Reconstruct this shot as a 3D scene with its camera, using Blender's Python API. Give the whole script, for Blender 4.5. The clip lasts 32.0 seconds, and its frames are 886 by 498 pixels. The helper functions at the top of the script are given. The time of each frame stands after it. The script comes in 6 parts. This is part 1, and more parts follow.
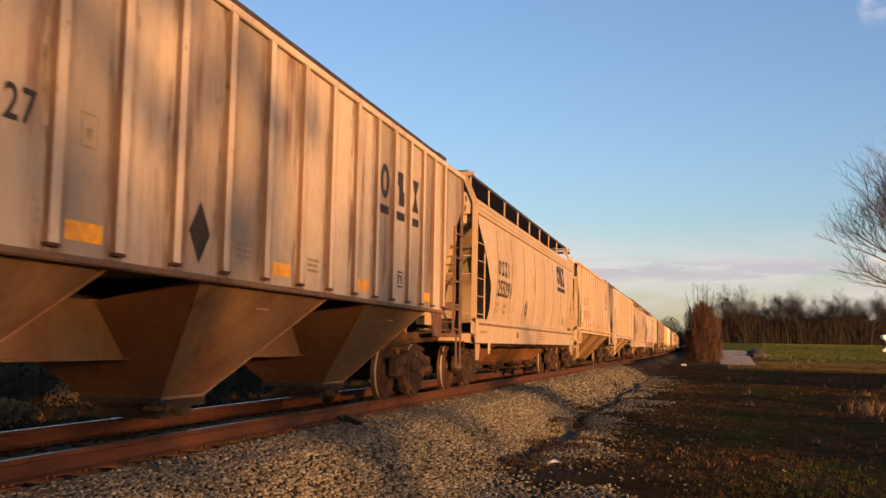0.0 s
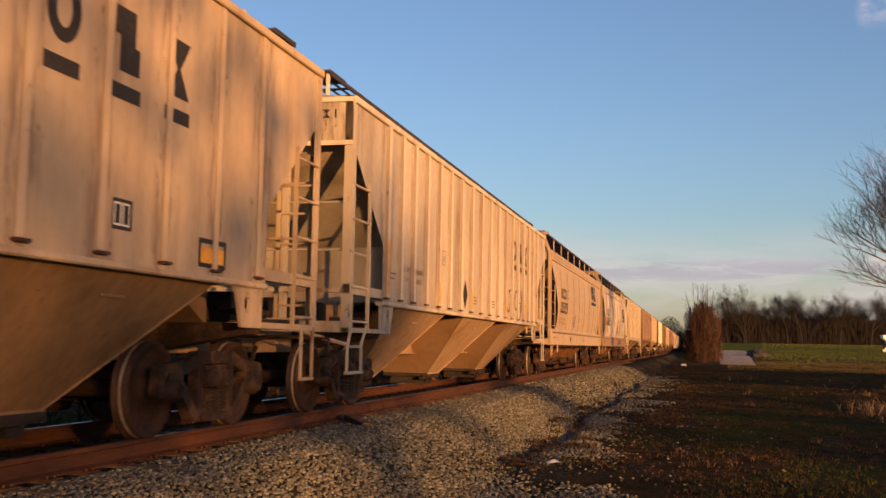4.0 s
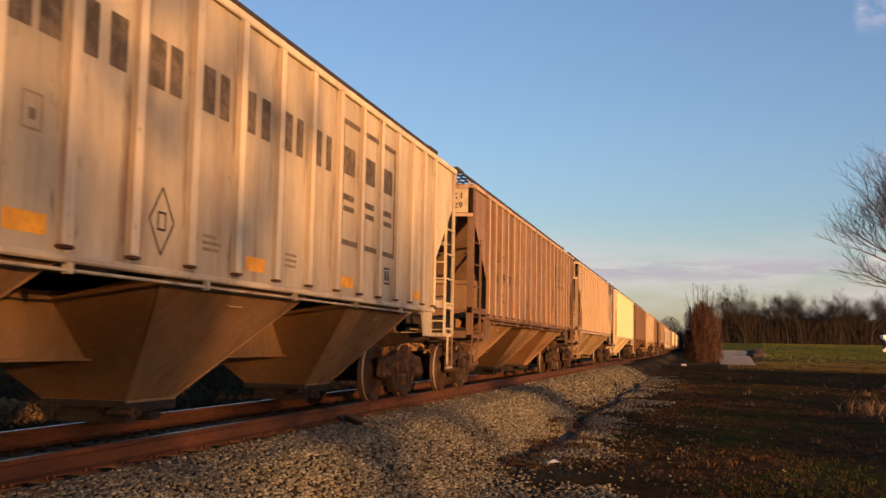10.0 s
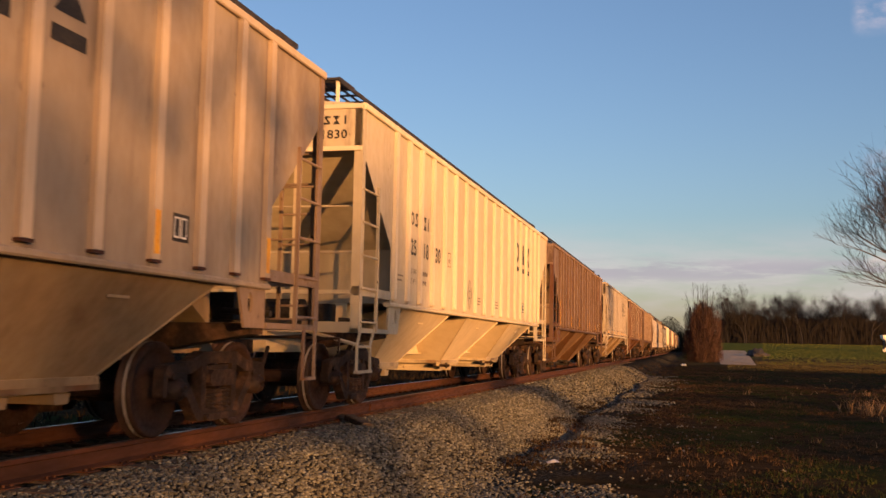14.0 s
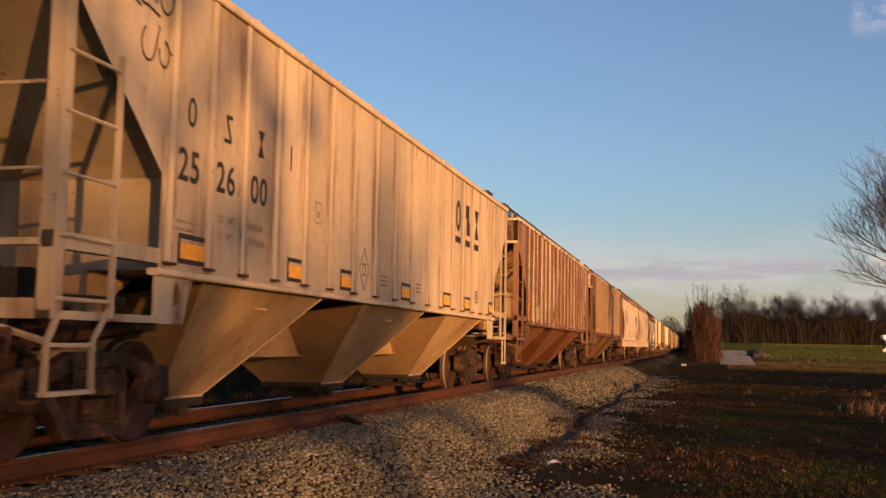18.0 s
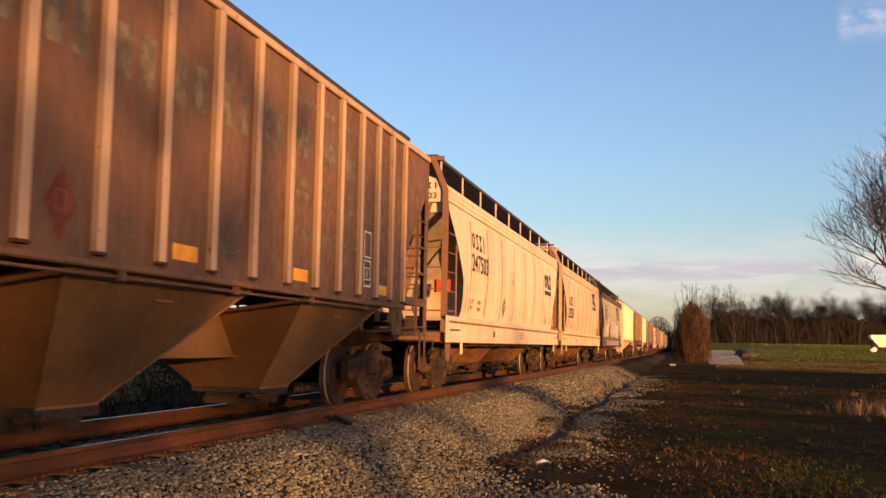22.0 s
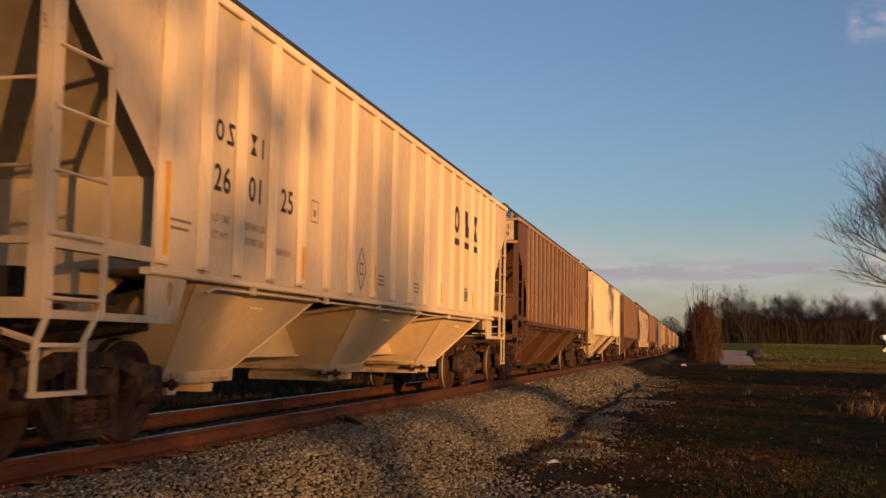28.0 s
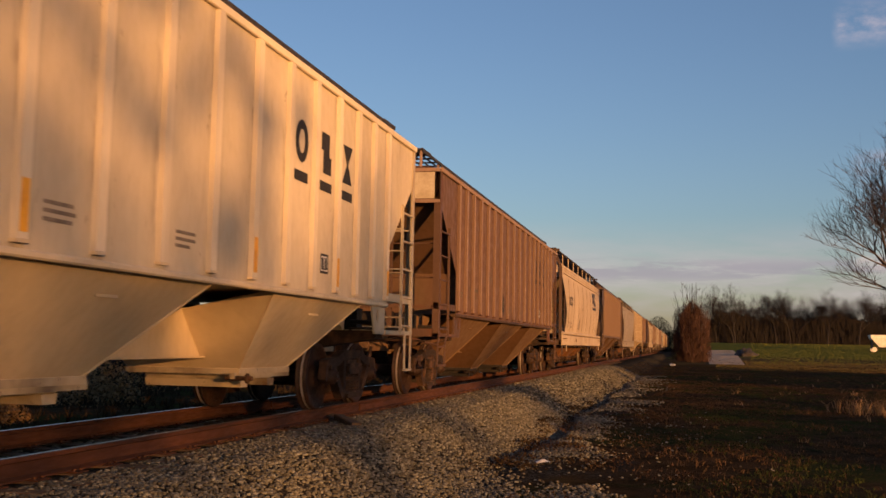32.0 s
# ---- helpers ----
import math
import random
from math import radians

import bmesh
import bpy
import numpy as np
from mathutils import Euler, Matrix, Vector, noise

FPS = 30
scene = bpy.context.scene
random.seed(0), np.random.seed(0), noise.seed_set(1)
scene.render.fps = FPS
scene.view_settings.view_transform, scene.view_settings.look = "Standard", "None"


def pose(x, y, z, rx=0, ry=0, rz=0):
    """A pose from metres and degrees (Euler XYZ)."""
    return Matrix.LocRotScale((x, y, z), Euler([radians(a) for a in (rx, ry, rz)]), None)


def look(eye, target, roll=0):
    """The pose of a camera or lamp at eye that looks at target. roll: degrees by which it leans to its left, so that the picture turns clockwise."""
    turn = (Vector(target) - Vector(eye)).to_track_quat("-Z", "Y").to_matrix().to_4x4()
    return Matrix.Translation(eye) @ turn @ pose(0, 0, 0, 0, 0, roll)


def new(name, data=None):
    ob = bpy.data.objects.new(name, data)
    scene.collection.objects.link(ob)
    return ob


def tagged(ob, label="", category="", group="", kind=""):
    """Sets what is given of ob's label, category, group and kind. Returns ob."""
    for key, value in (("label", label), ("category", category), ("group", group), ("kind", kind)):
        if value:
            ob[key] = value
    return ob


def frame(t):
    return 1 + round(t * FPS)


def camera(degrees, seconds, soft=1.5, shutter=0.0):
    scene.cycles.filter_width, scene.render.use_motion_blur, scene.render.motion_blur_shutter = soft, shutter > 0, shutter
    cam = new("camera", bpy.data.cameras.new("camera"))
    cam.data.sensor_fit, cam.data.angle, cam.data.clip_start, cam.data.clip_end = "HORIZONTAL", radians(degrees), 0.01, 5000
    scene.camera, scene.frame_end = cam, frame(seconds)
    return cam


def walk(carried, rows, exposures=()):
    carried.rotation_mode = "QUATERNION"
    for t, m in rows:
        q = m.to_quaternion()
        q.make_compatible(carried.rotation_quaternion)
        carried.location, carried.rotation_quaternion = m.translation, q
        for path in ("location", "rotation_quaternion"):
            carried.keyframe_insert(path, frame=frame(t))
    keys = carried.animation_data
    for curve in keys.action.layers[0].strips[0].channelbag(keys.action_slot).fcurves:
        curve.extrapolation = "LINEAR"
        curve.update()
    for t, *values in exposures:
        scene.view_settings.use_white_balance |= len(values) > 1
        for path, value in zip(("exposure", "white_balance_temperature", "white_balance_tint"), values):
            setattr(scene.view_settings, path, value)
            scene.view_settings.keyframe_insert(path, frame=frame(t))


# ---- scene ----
# Metres; z = 0 is the top of the rails, y runs along the track away from the camera.
EYE_Z = 0.94
TX = -5.815           # centre line of the track
GROUND = -0.75
SPEED, GAIN = 11.0601, 0.00266

cam = camera(47.11, 32.0, soft=1.5, shutter=0.12)


def aim(pan):
    yaw, tilt = radians(-13.9414 + pan), radians(5.3124)
    way = Vector((math.sin(yaw) * math.cos(tilt), math.cos(yaw) * math.cos(tilt), math.sin(tilt)))
    eye = Vector((0, 0, EYE_Z))
    return look(eye, eye + way, 1.0688)


# the tripod head is nudged a few times near the end (degrees to the right)
PANS = [(0, 0), (20.4, 0), (20.8, -0.1), (21.1, -0.5), (21.3, -0.55), (21.5, 0.29), (22, 0.585), (22.5, 0.585), (23, 0.44), (23.5, 0.29),
        (24, 0.195), (24.5, 0.097), (25, 0), (26, 0), (28, 0), (28.2, 0.05), (28.5, 0.34), (29, 0.29), (29.5, 0.195), (30, 0.097),
        (30.5, 0), (31, 0), (31.2, 0.03), (31.5, 0.44), (32, 0.585)]
# the clip's automatic exposure breathes as pale and dark cars pass
LIGHT = [(0, 0.65), (1, 0.55), (2, 0.35), (3, 0.35), (6, 0.55), (7, 0.50), (8, 0.45), (9, 0.45), (10, 0.45), (11, 0.75), (12, 0.65), (13, 0.50), (14, 0.35), (17, 0.65), (18, 0.35), (19, 0.45), (20, 0.65), (21, 0.75), (22, 0.75), (23, 0.35), (24, 0.20), (25, 0.35), (28, 0.05), (29, 0.15), (30, 0.65), (31, 0.35), (32, 0.05)]
walk(cam, [(t, aim(p)) for t, p in PANS], [(t, e + 0.52, 7300, 27) for t, e in LIGHT])

# ---- light ----
SUN_EL, SUN_AZ = radians(5.0), radians(135)
TO_SUN = Vector((math.sin(SUN_AZ) * math.cos(SUN_EL), math.cos(SUN_AZ) * math.cos(SUN_EL), math.sin(SUN_EL)))
world = bpy.data.worlds.new("world")
scene.world = world
world.use_nodes = True
wn = world.node_tree.nodes
sky = wn.new("ShaderNodeTexSky")
sky.sky_type, sky.sun_disc, sky.sun_elevation, sky.sun_rotation = "NISHITA", False, SUN_EL, SUN_AZ
sky.air_density, sky.dust_density, sky.ozone_density = 1.0, 1.1, 3.1
wn["Background"].inputs["Strength"].default_value = 0.15
world.node_tree.links.new(sky.outputs["Color"], wn["Background"].inputs["Color"])
sun = new("sun", bpy.data.lights.new("sun", "SUN"))
sun.data.energy, sun.data.angle, sun.data.color = 5.0, radians(0.6), (1.0, 0.515, 0.16)
sun.matrix_world = look(TO_SUN * 100, (0, 0, 0))


# ---- mesh building ----
class Geo:
    """Collects vertices and faces for one mesh."""

    def __init__(self):
        self.v, self.f, self.m = [], [], []

    def add(self, vs, fs, mi=0):
        n = len(self.v)
        self.v += [tuple(p) for p in vs]
        self.f += [tuple(i + n for i in f) for f in fs]
        self.m += [mi] * len(fs)
        return self

    def box(self, x0, x1, y0, y1, z0, z1, mi=0):
        vs = [(x, y, z) for x in (x0, x1) for y in (y0, y1) for z in (z0, z1)]
        return self.add(vs, [(0, 1, 3, 2), (4, 6, 7, 5), (0, 4, 5, 1), (2, 3, 7, 6), (0, 2, 6, 4), (1, 5, 7, 3)], mi)

    def cham(self, x0, x1, y0, y1, z0, z1, c):
        """A bar along y with chamfered long edges."""
        p = [(x0 + c, z0), (x1 - c, z0), (x1, z0 + c), (x1, z1 - c), (x1 - c, z1), (x0 + c, z1), (x0, z1 - c), (x0, z0 + c)]
        vs = [(x, y, z) for y in (y0, y1) for x, z in p]
        return self.add(vs, [tuple(range(8)), tuple(range(15, 7, -1))] + [(i, i + 8, (i + 1) % 8 + 8, (i + 1) % 8) for i in range(8)])

    def prism(self, poly, x0, x1, mi=0):
        """A polygon in (y, z), counter-clockwise seen from +x, with a thickness in x."""
        n = len(poly)
        vs = [(x, y, z) for x in (x0, x1) for y, z in poly]
        return self.add(vs, [tuple(range(n - 1, -1, -1)), tuple(range(n, 2 * n))] + [(i, (i + 1) % n, (i + 1) % n + n, i + n) for i in range(n)], mi)

    def tube(self, p, q, r, n=6, r2=None, caps=True, mi=0):
        p, q = Vector(p), Vector(q)
        w = (q - p).normalized()
        a = w.orthogonal().normalized()
        b = w.cross(a)
        r2 = r if r2 is None else r2
        vs = [c + (a * math.cos(2 * math.pi * i / n) + b * math.sin(2 * math.pi * i / n)) * k for c, k in ((p, r), (q, r2)) for i in range(n)]
        fs = [(i, (i + 1) % n, (i + 1) % n + n, i + n) for i in range(n)]
        if caps:
            fs += [tuple(range(n - 1, -1, -1)), tuple(range(n, 2 * n))]
        return self.add(vs, fs, mi)

    def path(self, pts, r, n=6):
        for p, q in zip(pts, pts[1:]):
            self.tube(p, q, r, n)
        return self

    def spin(self, prof, c=(0, 0, 0), n=32, mi=None):
        """A profile of (x, radius) turned round the x axis."""
        vs = [(c[0] + x, c[1] + r * math.cos(2 * math.pi * i / n), c[2] + r * math.sin(2 * math.pi * i / n)) for x, r in prof for i in range(n)]
        for k in range(len(prof) - 1):
            self.add([], [])
        base = len(self.v)
        self.v += vs
        for k in range(len(prof) - 1):
            for i in range(n):
                j = (i + 1) % n
                self.f.append((base + k * n + i, base + k * n + j, base + (k + 1) * n + j, base + (k + 1) * n + i))
                self.m.append(mi[k] if mi else 0)
        return self

    def rect(self, y0, y1, z0, z1, x=0.0):
        return self.add([(x, y0, z0), (x, y1, z0), (x, y1, z1), (x, y0, z1)], [(0, 1, 2, 3)])

    def mesh(self, name, mats=(), smooth=False, weld=False):
        me = bpy.data.meshes.new(name)
        me.from_pydata(self.v, [], self.f)
        if weld:
            bm = bmesh.new()
            bm.from_mesh(me)
            bmesh.ops.remove_doubles(bm, verts=bm.verts, dist=0.002)
            bmesh.ops.recalc_face_normals(bm, faces=bm.faces)
            bm.to_mesh(me)
            bm.free()
            self.f, self.m = list(me.polygons), [0]
        for m in mats:
            me.materials.append(m)
        if any(self.m):
            me.polygons.foreach_set("material_index", self.m)
        if smooth:
            me.polygons.foreach_set("use_smooth", [True] * len(self.f))
        me.update()
        return me


def place(name, me, parent=None, at=(0, 0, 0), mat=None, label=""):
    """Links a mesh as one object, with a material of its own if given."""
    ob = new(name, me)
    ob.parent = parent
    ob.location = at
    if mat:
        if not me.materials:
            me.materials.append(None)
        ob.material_slots[0].link = "OBJECT"
        ob.material_slots[0].material = mat
    if label:
        tagged(ob, label)
    return ob


def part(name, geo, material, parent, label="", smooth=False):
    return place(name, geo.mesh(name, [material], smooth), parent, label=label)


# ---- materials ----
def material(name):
    m = bpy.data.materials.new(name)
    m.use_nodes = True
    return m, m.node_tree.nodes, m.node_tree.links, m.node_tree.nodes["Principled BSDF"]


def noise_of(nodes, links, scale, detail=4.0, stretch=(1, 1, 1), seed=0.0, rough=0.55, spread=True):
    tc = nodes.new("ShaderNodeTexCoord")
    mp = nodes.new("ShaderNodeMapping")
    mp.inputs["Scale"].default_value = stretch
    mp.inputs["Location"].default_value = (seed, seed * 1.7, seed * 0.6)
    links.new(tc.outputs["Object"], mp.inputs["Vector"])
    nz = nodes.new("ShaderNodeTexNoise")
    nz.inputs["Scale"].default_value, nz.inputs["Detail"].default_value, nz.inputs["Roughness"].default_value = scale, detail, rough
    if spread:
        oi = nodes.new("ShaderNodeObjectInfo")
        mu = nodes.new("ShaderNodeMath")
        mu.operation = "MULTIPLY"
        mu.inputs[1].default_value = 31.0
        links.new(oi.outputs["Random"], mu.inputs[0])
        ad = nodes.new("ShaderNodeVectorMath")
        links.new(mp.outputs[0], ad.inputs[0])
        links.new(mu.outputs[0], ad.inputs[1])
        links.new(ad.outputs[0], nz.inputs["Vector"])
    else:
        links.new(mp.outputs[0], nz.inputs["Vector"])
    return nz.outputs["Fac"]


def ramp(nodes, links, src, lo, hi, a=0.0, b=1.0):
    r = nodes.new("ShaderNodeMapRange")
    r.interpolation_type = "SMOOTHSTEP"
    for k, v in zip(("From Min", "From Max", "To Min", "To Max"), (lo, hi, a, b)):
        r.inputs[k].default_value = v
    links.new(src, r.inputs["Value"])
    return r.outputs["Result"]


def blend(nodes, links, fac, a, b, kind="MIX"):
    x = nodes.new("ShaderNodeMix")
    x.data_type, x.blend_type = "RGBA", kind
    for sock, val in ((x.inputs["Factor"], fac), (x.inputs["A"], a), (x.inputs["B"], b)):
        if isinstance(val, tuple):
            sock.default_value = (*val, 1) if len(val) == 3 else val
        elif isinstance(val, float):
            sock.default_value = val
        else:
            links.new(val, sock)
    return x.outputs["Result"]


def times(nodes, links, a, b):
    m = nodes.new("ShaderNodeMath")
    m.operation = "MULTIPLY"
    links.new(a, m.inputs[0])
    if isinstance(b, float):
        m.inputs[1].default_value = b
    else:
        links.new(b, m.inputs[1])
    return m.outputs[0]


def bump(nodes, links, bsdf, src, strength, dist):
    b = nodes.new("ShaderNodeBump")
    b.inputs["Strength"].default_value, b.inputs["Distance"].default_value = strength, dist
    links.new(src, b.inputs["Height"])
    links.new(b.outputs[0], bsdf.inputs["Normal"])


def paint(name, base, grime=(0.16, 0.11, 0.08), dirt=0.4, rust=0.2, seed=0.0, rough=0.62, step=0.0, run=True, ribs=0.0, posts=()):
    """Weathered car paint: panels of slightly different tone, vertical streaks of grime, patches of rust, fine mottling."""
    m, n, l, p = material(name)
    base = tuple(c * 0.86 for c in base)
    streak = noise_of(n, l, 1.1, 5, (1.0, 1.7, 0.24) if run else (1, 1, 1), seed)
    drip = noise_of(n, l, 2.4, 4, (1.0, 2.2, 0.13) if run else (1.2, 1.2, 1.0), seed + 5)
    fine = noise_of(n, l, 8.0, 5, (1, 1.2, 0.7), seed + 3)
    runs = noise_of(n, l, 4.0, 6, (1, 1.3, 0.24) if run else (1, 1, 1), seed + 13, 0.65)
    big = noise_of(n, l, 0.45, 3, (1, 1, 0.6), seed + 7)
    col = blend(n, l, ramp(n, l, big, 0.35, 0.7, 0.0, 0.45), base, tuple(c * 0.68 for c in base))
    if step:
        tc = n.new("ShaderNodeTexCoord")
        sp = n.new("ShaderNodeSeparateXYZ")
        l.new(tc.outputs["Object"], sp.inputs[0])
        sn = n.new("ShaderNodeMath")
        sn.operation = "MULTIPLY_ADD"
        sn.inputs[1].default_value, sn.inputs[2].default_value = 1.0, 0.0
        # a curve from the place along the car to the count of ribs passed
        cv = n.new("ShaderNodeFloatCurve")
        cc = cv.mapping.curves[0]
        cc.points[0].location, cc.points[1].location = (0.0, 0.0), (1.0, 1.0)
        for k_, y_ in enumerate(posts):
            pt = cc.points.new(y_ / RL, (k_ + 1) / (len(posts) + 1))
            pt.handle_type = "VECTOR"
        cv.mapping.update()
        dv = n.new("ShaderNodeMath")
        dv.operation = "DIVIDE"
        l.new(sp.outputs["Y"], dv.inputs[0])
        dv.inputs[1].default_value = RL
        l.new(dv.outputs[0], cv.inputs["Value"])
        l.new(cv.outputs[0], sn.inputs[0])
        sn.inputs[1].default_value, sn.inputs[2].default_value = len(posts) + 1, 40.0 + 60 * round(seed)
        fl = n.new("ShaderNodeMath")
        fl.operation = "FLOOR"
        l.new(sn.outputs[0], fl.inputs[0])
        wh = n.new("ShaderNodeTexWhiteNoise")
        wh.noise_dimensions = "1D"
        l.new(fl.outputs[0], wh.inputs["W"])
        deep = tuple(c * 0.35 for c in grime) if rust < 0.6 else (0.13, 0.050, 0.024)
        col = blend(n, l, times(n, l, wh.outputs["Value"], step if rust < 0.6 else step + 0.35), col, deep)
    col = blend(n, l, ramp(n, l, streak, 0.42, 0.72, 0.0, dirt), col, grime)
    col = blend(n, l, ramp(n, l, drip, 0.56, 0.80, 0.0, min(0.8, 0.08 + dirt * 0.6)), col, tuple(c * 0.8 for c in grime))
    mask = times(n, l, ramp(n, l, streak, 0.62 - 0.22 * rust, 0.86 - 0.3 * rust), ramp(n, l, runs, 0.46 - 0.12 * rust, 0.70 - 0.12 * rust, 0.0, min(1.0, 0.4 + rust)))
    col = blend(n, l, mask, col, (0.10, 0.036, 0.017))
    if ribs:
        # rust and grime that runs down beside the ribs
        fr = n.new("ShaderNodeMath")
        fr.operation = "PINGPONG"
        fr.inputs[1].default_value = 0.5
        l.new(sn.outputs[0], fr.inputs[0])
        near = ramp(n, l, fr.outputs[0], 0.10, 0.22 + 0.16 * ribs, 1.0, 0.0)
        near = times(n, l, near, ramp(n, l, runs, 0.50 - 0.18 * ribs, 0.66 - 0.18 * ribs, 0.12 * ribs, min(0.95, 0.3 + 0.7 * ribs)))
        col = blend(n, l, near, col, (0.055, 0.022, 0.012))
        # dark chips where the paint has flaked off beside the ribs
        chip = noise_of(n, l, 9.0, 6, (1, 1.6, 0.5), seed + 17, 0.65)
        edge_ = ramp(n, l, fr.outputs[0], 0.10, 0.34, 1.0, 0.15)
        col = blend(n, l, times(n, l, edge_, ramp(n, l, chip, 0.64 - 0.07 * ribs, 0.68 - 0.07 * ribs, 0.0, min(0.95, 0.45 + 0.5 * ribs))), col, (0.030, 0.013, 0.008))
    elif rust > 0.2:
        chip = noise_of(n, l, 11.0, 6, (1, 1.6, 0.6), seed + 17, 0.65)
        col = blend(n, l, ramp(n, l, chip, 0.66 - 0.05 * rust, 0.70 - 0.05 * rust, 0.0, 0.8), col, (0.04, 0.016, 0.009))
    col = blend(n, l, ramp(n, l, fine, 0.35, 0.75, 0.0, 0.12), col, tuple(c * 0.5 for c in base))
    l.new(col, p.inputs["Base Color"])
    l.new(ramp(n, l, fine, 0.3, 0.7, rough - 0.1, rough + 0.2), p.inputs["Roughness"])
    p.inputs["Specular IOR Level"].default_value = 0.3
    bump(n, l, p, big, 0.25, 0.06)
    return m


def plain(name, base, second, scale=6.0, rough=0.7, metal=0.0, strength=0.25, dist=0.01, stretch=(1, 1, 1), lo=0.35, hi=0.68):
    m, n, l, p = material(name)
    a = noise_of(n, l, scale, 5, stretch)
    b = noise_of(n, l, scale * 6, 3, stretch, 5)
    col = blend(n, l, ramp(n, l, a, lo, hi), base, second)
    col = blend(n, l, ramp(n, l, b, 0.35, 0.7, 0.0, 0.3), col, tuple(c * 0.5 for c in base))
    l.new(col, p.inputs["Base Color"])
    p.inputs["Metallic"].default_value = metal
    l.new(ramp(n, l, b, 0.3, 0.7, rough - 0.08, min(1.0, rough + 0.12)), p.inputs["Roughness"])
    p.inputs["Specular IOR Level"].default_value = 0.3
    bump(n, l, p, b, strength, dist)
    return m


def islands(name, cols, rough=0.85, strength=0.3):
    """A stuff material whose colour differs from piece to piece."""
    m, n, l, p = material(name)
    g = n.new("ShaderNodeNewGeometry")
    r = n.new("ShaderNodeValToRGB")
    r.color_ramp.interpolation = "LINEAR"
    while len(r.color_ramp.elements) < len(cols):
        r.color_ramp.elements.new(0.5)
    for i, (e, c) in enumerate(zip(r.color_ramp.elements, cols)):
        e.position, e.color = i / (len(cols) - 1), (*c, 1)
    l.new(g.outputs["Random Per Island"], r.inputs["Fac"])
    f = noise_of(n, l, 40, 3, spread=False)
    l.new(blend(n, l, ramp(n, l, f, 0.3, 0.7, 0.0, 0.35), r.outputs["Color"], (0.05, 0.04, 0.03)), p.inputs["Base Color"])
    p.inputs["Roughness"].default_value = rough
    p.inputs["Specular IOR Level"].default_value = 0.03
    return m


RUST = plain("rusty_truck_iron", (0.018, 0.010, 0.007), (0.095, 0.048, 0.028), 4, 0.85, lo=0.44, hi=0.72)
DARK = plain("grimy_black_iron", (0.012, 0.010, 0.009), (0.028, 0.020, 0.016), 5, 0.75)
WHEEL = plain("brown_wheel_iron", (0.020, 0.010, 0.007), (0.042, 0.019, 0.012), 4, 0.7, 0.1)
TREAD = plain("polished_tread_steel", (0.58, 0.53, 0.49), (0.42, 0.37, 0.33), 10, 0.38, 0.6, 0.03)
RAIL = plain("rusty_rail_steel", (0.045, 0.016, 0.0075), (0.082, 0.028, 0.012), 5, 0.75, 0.1, 0.3, 0.004, (1, 0.15, 1))
RAILTOP = plain("polished_rail_head", (0.24, 0.20, 0.18), (0.16, 0.12, 0.10), 3, 0.38, 1.0, 0.03)
GRATE = plain("dark_grating_steel", (0.035, 0.032, 0.033), (0.06, 0.05, 0.045), 5, 0.7, 0.3)
INK = plain("black_stencil_paint", (0.022, 0.020, 0.020), (0.05, 0.042, 0.036), 12, 0.7, lo=0.5, hi=0.85)
NAVY = plain("faded_navy_paint", (0.025, 0.03, 0.06), (0.05, 0.055, 0.08), 9, 0.7, lo=0.5, hi=0.85)
FADED = plain("faded_grey_stencil", (0.16, 0.125, 0.10), (0.26, 0.20, 0.15), 8, 0.75)
YELLOW = plain("yellow_reflective_tape", (0.75, 0.36, 0.03), (0.55, 0.25, 0.03), 6, 0.5)
WHITE = plain("white_spray_paint", (0.72, 0.71, 0.70), (0.60, 0.58, 0.56), 3, 0.7)
RED = plain("red_warning_sticker", (0.55, 0.045, 0.02), (0.42, 0.06, 0.03), 8, 0.6)
WOOD = plain("weathered_tie_wood", (0.060, 0.042, 0.030), (0.13, 0.085, 0.055), 9, 0.9, 0, 0.5, 0.01, (0.3, 2, 2))
BARK = plain("grey_brown_bark", (0.055, 0.042, 0.035), (0.11, 0.085, 0.068), 9, 0.9, 0, 0.5, 0.02, (1, 1, 0.3))

# ---- freight cars ----
# A car's own space: y = 0 at the corner posts of its leading end, x = 0 on the centre line, +x the side towards the camera.
RL, FL = 17.25, 16.75          # length between the corner posts, ribbed and rounded cars
HALF = 1.55                    # half width of the ribbed body
RIB_HALF = (0.475, 1.40, 2.33, 3.21, 4.03, 4.86, 5.64, 6.36, 7.07)   # ribs either side of the middle, closer together towards the ends
RIBS = [RL / 2 - d for d in RIB_HALF[::-1]] + [RL / 2 + d for d in RIB_HALF]
EVEN = [RL / 2 + 0.93 * (j - 7.5) for j in range(16)]                  # the evenly spaced posts of one older car
BAYS = ((2.35, 5.50), (6.95, 10.30), (11.75, 14.90))                 # tops of the three discharge bays


def smooth_step(a, b, x):
    t = min(1.0, max(0.0, (x - a) / (b - a)))
    return t * t * (3 - 2 * t)


def barrel(z):
    """Half width of the rounded body at a height."""
    if z < 3.58:
        return 1.50 + 0.10 * math.sin(math.pi * min(1, max(0, (z - 1.30) / 2.45))) + 0.03 * (z - 1.4) / 2.2
    return 1.53


def cut(z):
    """How far the rounded body's end lies in from the corner post at a height."""
    if z > 3.40:
        return 0.10
    if z > 2.20:
        return 0.10 + (3.40 - z) / 1.20 * 1.22
    return 1.32 + 0.10 * math.sin(math.pi * (2.20 - z) / 1.2) - 0.18 * max(0.0, (1.75 - z) / 0.35) ** 2


